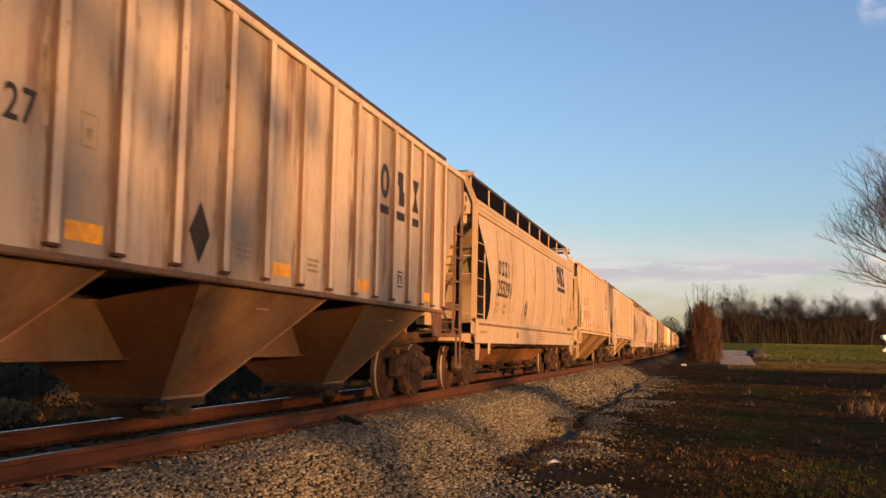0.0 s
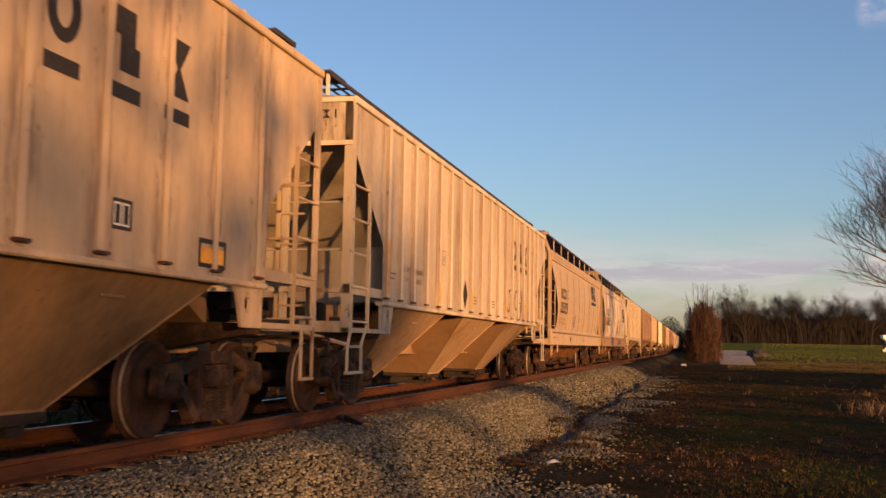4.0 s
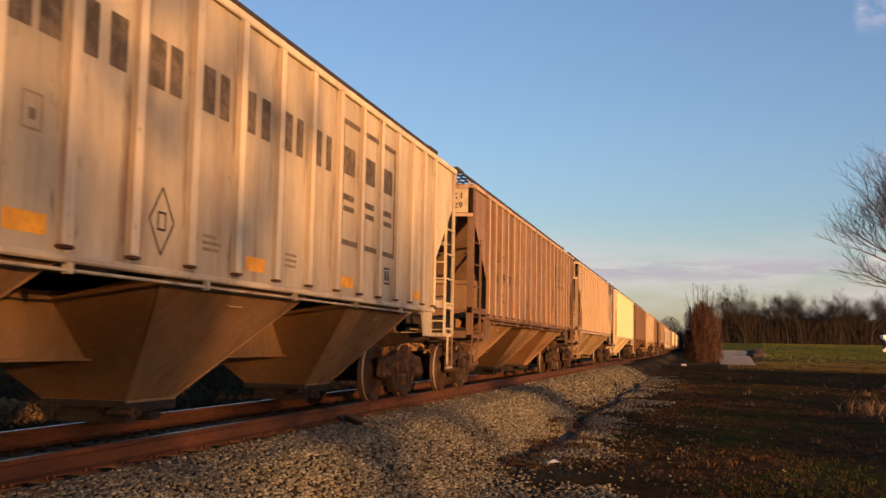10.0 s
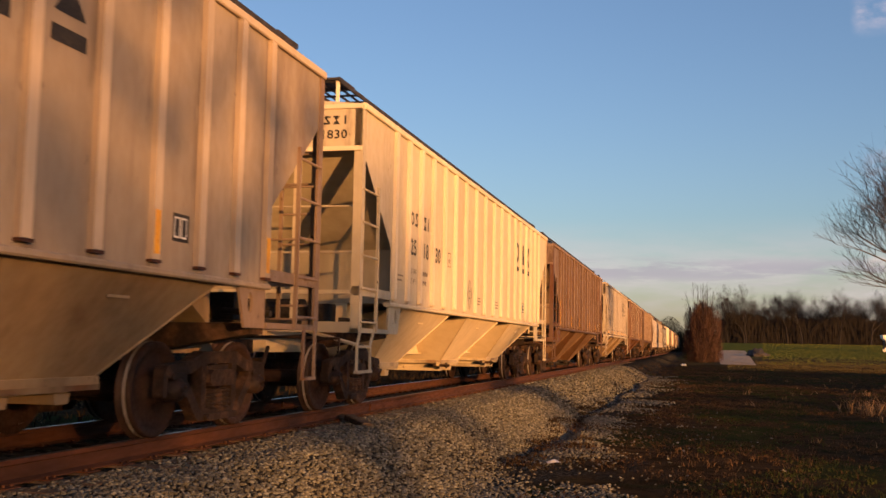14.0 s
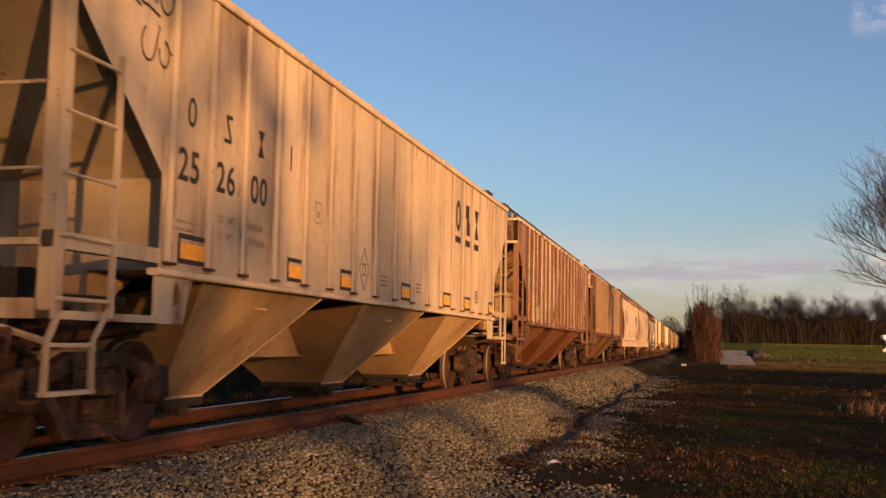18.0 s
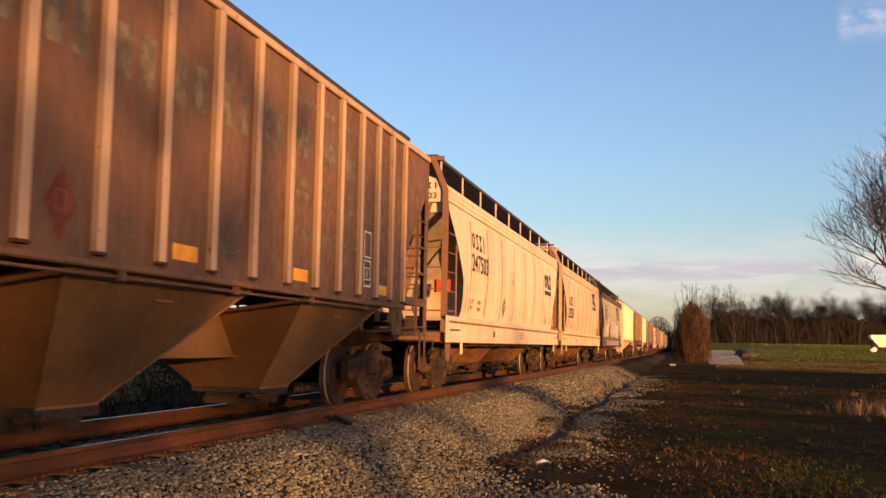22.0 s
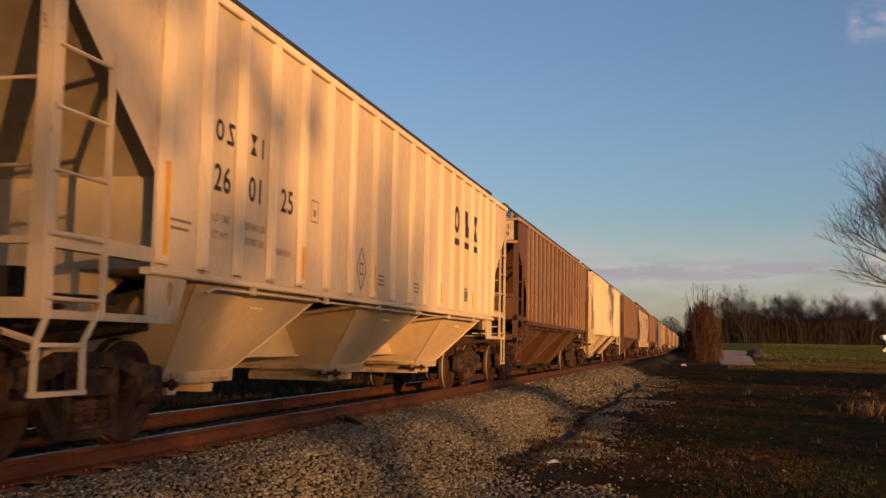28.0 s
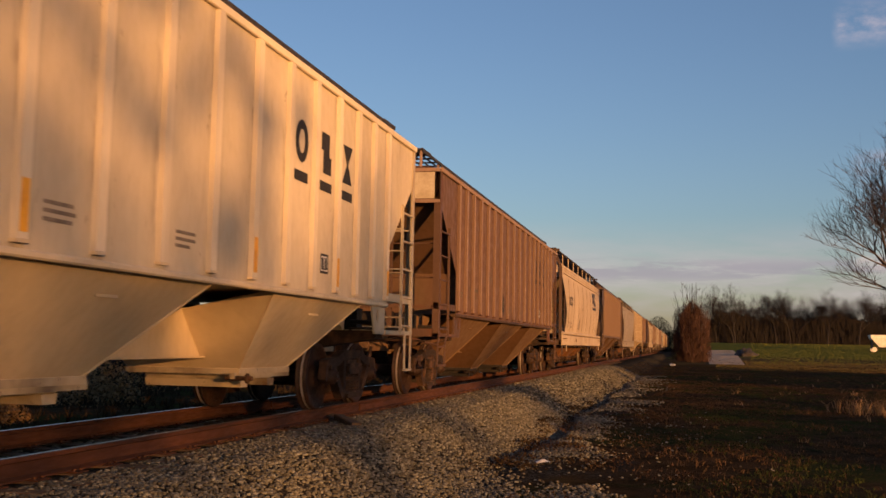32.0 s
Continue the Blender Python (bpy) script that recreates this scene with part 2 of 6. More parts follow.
def ribbed_body(thin):
    g = Geo()
    prof = [(1.42, 1.50), (RL - 1.42, 1.50), (RL - 1.42, 2.30), (RL, 3.52), (RL, 4.10), (0, 4.10), (0, 3.52), (1.42, 2.30)]
    n = len(prof)
    vs = [(x, y, z) for x in (-HALF, HALF) for y, z in prof] + [(0, 0, 4.26), (0, RL, 4.26)]
    fs = [tuple(range(n - 1, -1, -1)), tuple(range(n, 2 * n))]
    for i in range(n):
        j = (i + 1) % n
        if i in (0, 3, 5):
            fs.append((i, j, j + n, i + n))
    # end sheets set in behind the edges of the sides
    sheets = []
    for idx, t in (((6, 7, 0), 1), ((3, 2, 1), -1)):
        k = len(vs)
        depth = (0.16, 0.24, 0.24)
        for x in (-HALF + 0.02, HALF - 0.02):
            vs += [(x, prof[i][0] + t * d, prof[i][1]) for i, d in zip(idx, depth)]
        for a, b in ((0, 1), (1, 2)):
            f = [(k + a, k + b, k + 3 + b, k + 3 + a), (idx[a], idx[b], k + b, k + a), (idx[b] + n, idx[a] + n, k + 3 + a, k + 3 + b)]
            sheets.append(len(fs))
            fs += f if t > 0 else [q[::-1] for q in f]
        f = [(idx[0], k, k + 3, idx[0] + n), (idx[2], idx[2] + n, k + 5, k + 2)]
        fs += f if t > 0 else [q[::-1] for q in f]
    fs += [(5, 16, 17, 4), (16, 13, 12, 17), (5, 13, 16), (4, 17, 12)]
    g.add(vs, fs)
    # the end sheets take the second material, darkened for shade
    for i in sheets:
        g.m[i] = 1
    return g.mesh("body", [None, None])


def rounded_body():
    g = Geo()
    zs = [1.40 + 0.10 * i for i in range(23)]
    ny = 14
    for s in (-1, 1):
        grid = []
        for z in zs:
            a, b = cut(z), FL - cut(z)
            grid.append([(s * barrel(z), a + (b - a) * j / ny, z) for j in range(ny + 1)])
        vs = [p for row in grid for p in row]
        w = ny + 1
        fs = []
        for i in range(len(zs) - 1):
            for j in range(ny):
                q = (i * w + j, i * w + j + 1, (i + 1) * w + j + 1, (i + 1) * w + j)
                fs.append(q if s > 0 else q[::-1])
        g.add(vs, fs)
    for front in (True, False):
        # the end sheet is set in behind the edge of the side, deepest at mid height
        deep = [0.05 + 0.42 * smooth_step(3.45, 2.6, z) for z in zs]
        vs = []
        for z, d in zip(zs, deep):
            vs += [(x * barrel(z), cut(z) + e * d if front else FL - cut(z) - e * d, z) for x, e in ((-1, 0), (-0.985, 1), (-0.5, 1), (0, 1), (0.5, 1), (0.985, 1), (1, 0))]
        fs = []
        for i in range(len(zs) - 1):
            for j in range(6):
                q = (i * 7 + j, i * 7 + j + 1, i * 7 + j + 8, i * 7 + j + 7)
                fs.append(q if front else q[::-1])
        g.add(vs, fs)
    me = g.mesh("body", [None, None], smooth=True, weld=True)
    me.set_sharp_from_angle(angle=0.6)
    # sloping end faces take the second material, darkened for shade
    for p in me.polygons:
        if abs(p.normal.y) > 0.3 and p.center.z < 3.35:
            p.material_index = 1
    return me


def rounded_roof():
    g = Geo()
    prof = [(1.53, 3.58), (1.575, 3.59), (1.575, 3.66), (1.56, 3.67), (1.575, 3.68), (1.575, 3.76), (1.56, 3.77), (1.575, 3.78), (1.57, 3.86), (1.40, 3.98), (1.1, 4.10), (0.6, 4.18), (0, 4.21)]
    prof = prof + [(-x, z) for x, z in prof[-2::-1]]
    n = len(prof)
    y0, y1 = 0.06, FL - 0.06
    vs = [(x, y, z) for y in (y0, y1) for x, z in prof]
    g.add(vs, [(i, i + 1, i + 1 + n, i + n) for i in range(n - 1)][::1] + [tuple(range(n)), tuple(range(2 * n - 1, n - 1, -1))])
    return g.mesh("roof")


def hopper_bay(y0, y1, z0, wy, wx, zt=1.50, top=1.46):
    """One tapering discharge bay."""
    c = (y0 + y1) / 2
    g = Geo()
    t = [(-top, y0, zt), (top, y0, zt), (top, y1, zt), (-top, y1, zt)]
    b = [(-wx, c - wy, z0), (wx, c - wy, z0), (wx, c + wy, z0), (-wx, c + wy, z0)]
    m = [(-top * 0.985, y0 + 0.06, zt - 0.10), (top * 0.985, y0 + 0.06, zt - 0.10), (top * 0.985, y1 - 0.06, zt - 0.10), (-top * 0.985, y1 - 0.06, zt - 0.10)]
    g.add(t + m + b, [(0, 1, 2, 3), (11, 10, 9, 8)] + [(i + 4, (i + 1) % 4 + 4, (i + 1) % 4, i) for i in range(4)] + [(i + 8, (i + 1) % 4 + 8, (i + 1) % 4 + 4, i + 4) for i in range(4)])
    return g.mesh("hopper")


def saddle_bay(length, z0, wy, wx):
    """One discharge bay of a ribbed car: its end sheets dip towards the middle of the car, under the floor."""
    g = Geo()
    c, top, zt, dip = length / 2, 1.50, 1.50, 0.27
    rim = [(-top, 0, zt), (0, dip * 0.95, zt - dip), (top, 0, zt), (top, length, zt), (0, length - dip * 0.95, zt - dip), (-top, length, zt)]
    low = [(-wx, c - wy, z0), (0, c - wy, z0), (wx, c - wy, z0), (wx, c + wy, z0), (0, c + wy, z0), (-wx, c + wy, z0)]
    g.add(rim + low, [(i + 6, (i + 1) % 6 + 6, (i + 1) % 6, i) for i in (2, 5)] + [(11, 10, 9, 8, 7, 6)])
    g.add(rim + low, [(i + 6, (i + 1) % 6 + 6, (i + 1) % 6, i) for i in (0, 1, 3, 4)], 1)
    # angle irons along the slanting edges and a lip at the foot
    for i in (2, 3):
        g.tube(rim[i], low[i], 0.014, 5)
    g.box(-wx - 0.03, wx + 0.03, c - wy - 0.03, c + wy + 0.03, z0 - 0.004, z0 + 0.022)
    return g.mesh("hopper", [None, None])


def deep_sill(L):
    """The tall centre sill between the bays of a ribbed car."""
    g = Geo()
    g.box(-0.27, 0.27, 1.9, L - 1.9, 0.74, 1.34)
    g.box(-0.33, 0.33, 1.9, L - 1.9, 0.72, 0.74)
    g.box(-0.26, 0.26, 0.05, 1.9, 0.78, 1.08)
    g.box(-0.26, 0.26, L - 1.9, L - 0.05, 0.78, 1.08)
    return g.mesh("center_sill")


def outlet_gate(w, wx, z):
    g = Geo()
    g.box(-wx - 0.06, wx + 0.06, -w - 0.08, w + 0.08, z - 0.05, z + 0.02)
    g.box(-wx * 0.86, wx * 0.86, -w * 0.8, w * 0.8, z - 0.12, z - 0.05)
    return g.mesh("outlet_gate")


def gate_parts(out, w, wx, z, y, key):
    out.append(("outlet_gate", outlet_gate(w, wx, z), (0, y, 0), key, ""))
    pan = Geo().prism([(-0.09, z - 0.21), (0.09, z - 0.21), (0.12, z - 0.12), (-0.12, z - 0.12)], -wx * 0.9, wx * 0.95).mesh("discharge_pan")
    for k in (-0.6, 0.55):
        out.append(("discharge_pan", pan, (0, y + k * w, 0), key, ""))
    g = Geo().tube((wx - 0.1, -w - 0.1, z - 0.09), (wx + 0.24, -w - 0.1, z - 0.09), 0.028, 8)
    g.tube((wx + 0.16, -w - 0.1, z - 0.09), (wx + 0.19, -w - 0.1, z - 0.09), 0.06, 8)
    out.append(("gate_crank", g.mesh("gate_crank"), (0, y, 0), "iron", ""))
    out.append(("gate_rack", Geo().box(wx - 0.03, wx + 0.03, -w - 0.14, w + 0.14, z - 0.10, z - 0.03).mesh("gate_rack"), (0, y, 0), key, ""))


def side_post(thin):
    """A hat-section rib: its flat face takes the first material, its two flanks the second."""
    g = Geo()
    d, w = (0.016, 0.050) if thin else (0.048, 0.070)
    f = w * 0.86
    z0, z1 = 1.575, 4.03
    vs = [(0, -w, z0), (d, -f, z0), (d, f, z0), (0, w, z0), (0, -w, z1), (d, -f, z1), (d, f, z1), (0, w, z1)]
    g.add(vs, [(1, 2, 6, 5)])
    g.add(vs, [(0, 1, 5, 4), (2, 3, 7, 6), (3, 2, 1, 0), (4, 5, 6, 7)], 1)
    return g.mesh("side_post", [None, None])


def rib_foot():
    """The little plate on which a rib stands."""
    return Geo().box(0, 0.056, -0.075, 0.075, 1.548, 1.572).mesh("rib_foot")


def ladder(y0, y1, z0, z1, rungs, x, r=0.017):
    g = Geo()
    g.box(x - 0.02, x + 0.02, y1 - 0.02, y1 + 0.02, z0, z1)
    for i in range(rungs):
        z = z0 + 0.12 + (z1 - z0 - 0.24) * i / (rungs - 1)
        g.tube((x, y0, z), (x, y1, z), r, 6)
    return g.mesh("ladder")


def stirrup(x):
    """A hanging step: two legs that lean in under the platform, then a square loop, with a brace to the end sill."""
    g = Geo()
    for leg in ([(x, 0.10, 1.10), (x, -0.02, 0.90), (x, -0.03, 0.55)], [(x, 0.73, 1.16), (x, 0.52, 0.90), (x, 0.53, 0.55)]):
        for p, q in zip(leg, leg[1:]):
            g.add([(p[0] + a, p[1] + b, p[2]) for a, b in ((-0.012, -0.027), (0.012, -0.027), (0.012, 0.027), (-0.012, 0.027))] + [(q[0] + a, q[1] + b, q[2]) for a, b in ((-0.012, -0.027), (0.012, -0.027), (0.012, 0.027), (-0.012, 0.027))],
                  [(0, 4, 5, 1), (1, 5, 6, 2), (2, 6, 7, 3), (3, 7, 4, 0), (0, 1, 2, 3), (7, 6, 5, 4)])
    g.box(x - 0.03, x + 0.03, -0.05, 0.55, 0.53, 0.565)
    g.box(x - 0.018, x + 0.018, -0.02, 0.52, 0.865, 0.895)
    g.tube((0.80, 0.08, 1.08), (x, -0.01, 0.90), 0.026, 6)
    return g.mesh("stirrup_step")


def corner_post(s, t):
    """An angle section, its corner at the origin."""
    p = [(0, 0), (0, t * 0.13), (-s * 0.03, t * 0.13), (-s * 0.03, t * 0.03), (-s * 0.12, t * 0.03), (-s * 0.12, 0)]
    if s * t < 0:
        p = p[::-1]
    vs = [(x, y, z) for z in (1.06, 4.08) for x, y in p]
    g = Geo()
    g.add(vs, [tuple(range(5, -1, -1)), tuple(range(6, 12))] + [(i, (i + 1) % 6, (i + 1) % 6 + 6, i + 6) for i in range(6)])
    return g.mesh("corner_post", weld=True)


def coupler(sgn):
    g = Geo()
    g.box(-0.09, 0.09, min(0, sgn * 0.62), max(0, sgn * 0.62), 0.77, 0.95)
    g.prism([(sgn * 0.55, 0.70), (sgn * 0.86, 0.72), (sgn * 0.90, 0.85), (sgn * 0.86, 1.0), (sgn * 0.55, 1.02)][::int(sgn)], -0.17, 0.17)
    g.tube((0.35, sgn * 0.1, 0.85), (0.40, sgn * 0.45, 0.50), 0.03, 8)
    g.tube((0.40, sgn * 0.45, 0.50), (0.30, sgn * 0.82, 0.55), 0.03, 8)
    g.tube((-1.35, sgn * 0.12, 0.98), (1.35, sgn * 0.12, 0.98), 0.018, 6)
    g.tube((1.35, sgn * 0.12, 0.98), (1.35, sgn * 0.16, 0.78), 0.018, 6)
    return g.mesh("coupler")


def center_sill(L):
    g = Geo()
    g.box(-0.26, 0.26, 0.05, L - 0.05, 0.78, 1.08)
    return g.mesh("center_sill")


def body_bolster():
    g = Geo()
    g.add([(x, y, z) for y in (-0.16, 0.16) for x, z in ((-1.45, 1.00), (-0.4, 0.82), (0.4, 0.82), (1.45, 1.00), (1.45, 1.11), (-1.45, 1.11))],
          [(0, 1, 2, 3, 4, 5), (11, 10, 9, 8, 7, 6)] + [(i, i + 6, (i + 1) % 6 + 6, (i + 1) % 6) for i in range(6)])
    return g.mesh("body_bolster")


def brake_gear(y, s):
    """Reservoir, valve and rods on the end platform."""
    g = Geo()
    g.tube((-0.7, y, 1.36), (0.5, y, 1.36), 0.17, 12)
    g.box(0.62, 0.92, y - 0.15, y + 0.15, 1.16, 1.46)
    g.tube((0.9, y + s * 0.35, 1.25), (1.45, y + s * 0.35, 1.22), 0.035, 8)
    g.tube((0.2, y + s * 0.45, 1.15), (1.5, y - s * 0.4, 1.15), 0.022, 6)
    g.path([(0.75, y, 1.16), (0.75, y - s * 0.3, 1.02), (0.35, y - s * 0.7, 0.98)], 0.02)
    return g.mesh("brake_reservoir")


def brake_wheel():
    g = Geo()
    n = 18
    for i in range(n):
        a, b = 2 * math.pi * i / n, 2 * math.pi * (i + 1) / n
        g.tube((0.28 * math.cos(a), 0, 0.28 * math.sin(a)), (0.28 * math.cos(b), 0, 0.28 * math.sin(b)), 0.02, 6)
    for i in range(5):
        a = 2 * math.pi * i / 5
        g.tube((0, 0.0, 0), (0.28 * math.cos(a), 0, 0.28 * math.sin(a)), 0.014, 5)
    g.tube((0, -0.03, 0), (0, 0.30, 0), 0.045, 8)
    g.box(-0.14, 0.14, 0.08, 0.28, -0.34, 0.14)
    return g.mesh("brake_wheel")


def grating(x0, x1, y0, y1, z, gap=0.055):
    g = Geo()
    for x in (x0, x1):
        g.box(x - 0.012, x + 0.012, y0, y1, z - 0.035, z + 0.02)
    k = max(2, int((y1 - y0) / gap))
    for i in range(k + 1):
        y = y0 + (y1 - y0) * i / k
        g.box(x0, x1, y - 0.009, y + 0.009, z - 0.02, z + 0.012)
    for i in range(1, 4):
        x = x0 + (x1 - x0) * i / 4
        g.box(x - 0.006, x + 0.006, y0, y1, z - 0.015, z + 0.014)
    return g.mesh("running_board")


def hatch(w, l):
    g = Geo()
    g.box(-w, w, -l, l, 0, 0.10)
    g.box(-w - 0.04, w + 0.04, -l - 0.02, l + 0.02, 0.10, 0.14)
    g.box(-w * 0.5, w * 0.5, -0.04, 0.04, 0.14, 0.19)
    return g.mesh("roof_hatch")


def bolster_plate(y0, y1, s):
    """The upright plate with an oval hole beside the end platform."""
    g = Geo()
    ring_o = [(y0, 1.06), (y1 - s * 0.02, 1.06), (y1 + s * 0.06, 1.28), (y1 + s * 0.16, 1.50), (y0, 1.50)]
    cy, cz = (y0 + y1) / 2 + s * 0.11, 1.31
    turns = sorted([2 * math.pi * i / 14 for i in range(14)] + [math.atan2(z - cz, y - cy) % (2 * math.pi) for y, z in ring_o])
    hole = [(cy + 0.06 * math.cos(a), cz + 0.105 * math.sin(a)) for a in turns]
    out = []
    for a in turns:
        best = None
        dy, dz = math.cos(a), math.sin(a)
        for k in range(5):
            p, q = ring_o[k], ring_o[(k + 1) % 5]
            det = dy * (q[1] - p[1]) - dz * (q[0] - p[0])
            if abs(det) < 1e-9:
                continue
            t = ((p[0] - cy) * (q[1] - p[1]) - (p[1] - cz) * (q[0] - p[0])) / det
            u = ((p[0] - cy) * dz - (p[1] - cz) * dy) / det
            if t > 0 and -1e-4 <= u <= 1.0001 and (best is None or t < best):
                best = t
        out.append((cy + best * dy, cz + best * dz))
    n = len(turns)
    vs = [(x, y, z) for x in (1.50, 1.53) for ring in (hole, out) for y, z in ring]
    fs = []
    for i in range(n):
        j = (i + 1) % n
        fs += [(2 * n + i, 3 * n + i, 3 * n + j, 2 * n + j), (i, j, n + j, n + i), (i, 2 * n + i, 2 * n + j, j), (n + i, n + j, 3 * n + j, 3 * n + i)]
    g.add(vs, fs)
    return g.mesh("bolster_plate")


# ---- trucks ----
R_WHEEL = 0.457


def wheelset_mesh():
    g = Geo()
    prof = [(0.685, 0.40), (0.688, 0.47), (0.700, 0.486), (0.712, 0.480), (0.722, 0.462), (0.760, 0.459), (0.790, 0.457), (0.838, 0.455), (0.842, 0.44), (0.842, 0.385), (0.805, 0.37), (0.785, 0.30), (0.790, 0.19), (0.835, 0.15), (0.875, 0.13), (0.875, 0.0)]
    mi = [0, 0, 0, 0, 0, 1, 0, 0, 0, 0, 0, 0, 0, 0, 0]
    for s in (1, -1):
        g.spin([(s * x, r) for x, r in prof], n=36, mi=mi)
        g.spin([(s * 0.685, 0.40), (s * 0.70, 0.2), (s * 0.68, 0.09)], n=24)
    g.spin([(-0.7, 0.09), (0.7, 0.09)], n=14)
    for s in (1, -1):
        g.spin([(s * 0.86, 0.11), (s * 1.09, 0.11), (s * 1.10, 0.085), (s * 1.13, 0.08), (s * 1.13, 0)], n=16)
        for i in range(3):
            a = 2 * math.pi * i / 3
            g.box(s * 1.135 - 0.012, s * 1.135 + 0.012, 0.05 * math.cos(a) - 0.018, 0.05 * math.cos(a) + 0.018, 0.05 * math.sin(a) - 0.018, 0.05 * math.sin(a) + 0.018)
    return g.mesh("wheelset", [WHEEL, TREAD], True)


def side_frame_mesh(s):
    """A cast truck side: arched top member, slanting tension members, two columns round the spring window, jaws over the bearings."""
    g = Geo()
    step = [0]

    def limb(pts, w, out=0.0):
        """A thick bent bar with round joints; every bar is a little thinner or thicker than its neighbours."""
        step[0] += 1
        d = 0.0025 * (step[0] % 5)
        a, b = (0.935 + d, 1.065 - d + out) if s > 0 else (-1.065 + d - out, -0.935 - d)
        for (y0, z0), (y1, z1) in zip(pts, pts[1:]):
            n = math.hypot(y1 - y0, z1 - z0)
            u, v = -(z1 - z0) / n * w / 2, (y1 - y0) / n * w / 2
            g.prism([(y0 - u, z0 - v), (y1 - u, z1 - v), (y1 + u, z1 + v), (y0 + u, z0 + v)], a, b)
        for y, z in pts:
            g.prism([(y + w / 2 * math.cos(k * math.pi / 6), z + w / 2 * math.sin(k * math.pi / 6)) for k in range(12)], a - 0.0012, b + 0.0012)

    limb([(-1.04, 0.63), (-0.62, 0.665), (-0.36, 0.755), (0.36, 0.755), (0.62, 0.665), (1.04, 0.63)], 0.125)
    limb([(-0.84, 0.60), (-0.66, 0.44), (-0.43, 0.19), (0.43, 0.19), (0.66, 0.44), (0.84, 0.60)], 0.115)
    for k in (-1, 1):
        limb([(k * 0.335, 0.22), (k * 0.335, 0.72)], 0.105)
        limb([(k * 1.075, 0.63), (k * 1.10, 0.43)], 0.085)
        limb([(k * 0.735, 0.60), (k * 0.725, 0.44)], 0.075)
        limb([(k * 0.80, 0.585), (k * 0.98, 0.585)], 0.07, 0.02)
    limb([(-0.30, 0.165), (0.30, 0.165)], 0.07, 0.045)
    limb([(-0.22, 0.55), (0.22, 0.55)], 0.16, 0.05)
    return g.mesh("side_frame")


def spring_mesh():
    g = Geo()
    prof = [(0.0, 0.0)]
    for i in range(5):
        z = i * 0.043
        prof += [(z, 0.050), (z + 0.008, 0.066), (z + 0.022, 0.066), (z + 0.030, 0.050)]
    g.spin(prof + [(0.215, 0.0)], n=10)
    g.v = [(y, z, x) for x, y, z in g.v]
    return g.mesh("spring")


def bolster_mesh():
    g = Geo()
    g.prism([(-0.22, 0.46), (0.22, 0.46), (0.22, 0.68), (-0.22, 0.68)], -1.05, 1.05)
    g.tube((0, 0, 0.6), (0, 0, 0.84), 0.2, 16)
    for k in (-1, 1):
        g.box(-0.80, 0.80, k * 0.40 - 0.05, k * 0.40 + 0.05, 0.30, 0.40)
        for s in (-1, 1):
            g.box(s * 0.76 - 0.05, s * 0.76 + 0.05, k * 0.42 - 0.02, k * 0.42 + 0.04, 0.24, 0.62)
    g.tube((0.2, -0.5, 0.5), (0.2, 0.5, 0.38), 0.025, 6)
    return g.mesh("truck")


WS, SFP, SFM, SPR, BOL = wheelset_mesh(), side_frame_mesh(1), side_frame_mesh(-1), spring_mesh(), bolster_mesh()
WHEELS = []


def truck(car, y, iron):
    t = place("truck", BOL, car, (0, y, 0), iron, "rusty cast iron two-axle truck")
    place("side_frame", SFP, t, mat=iron)
    place("side_frame", SFM, t, mat=iron)
    for x in (1.03, -1.03):
        for k in (-0.16, 0.0, 0.16):
            place("spring", SPR, t, (x, k, 0.23), iron)
    for k in (-0.89, 0.89):
        WHEELS.append(place("wheelset", WS, t, (0, k, R_WHEEL), label="brown wheelset with polished treads"))


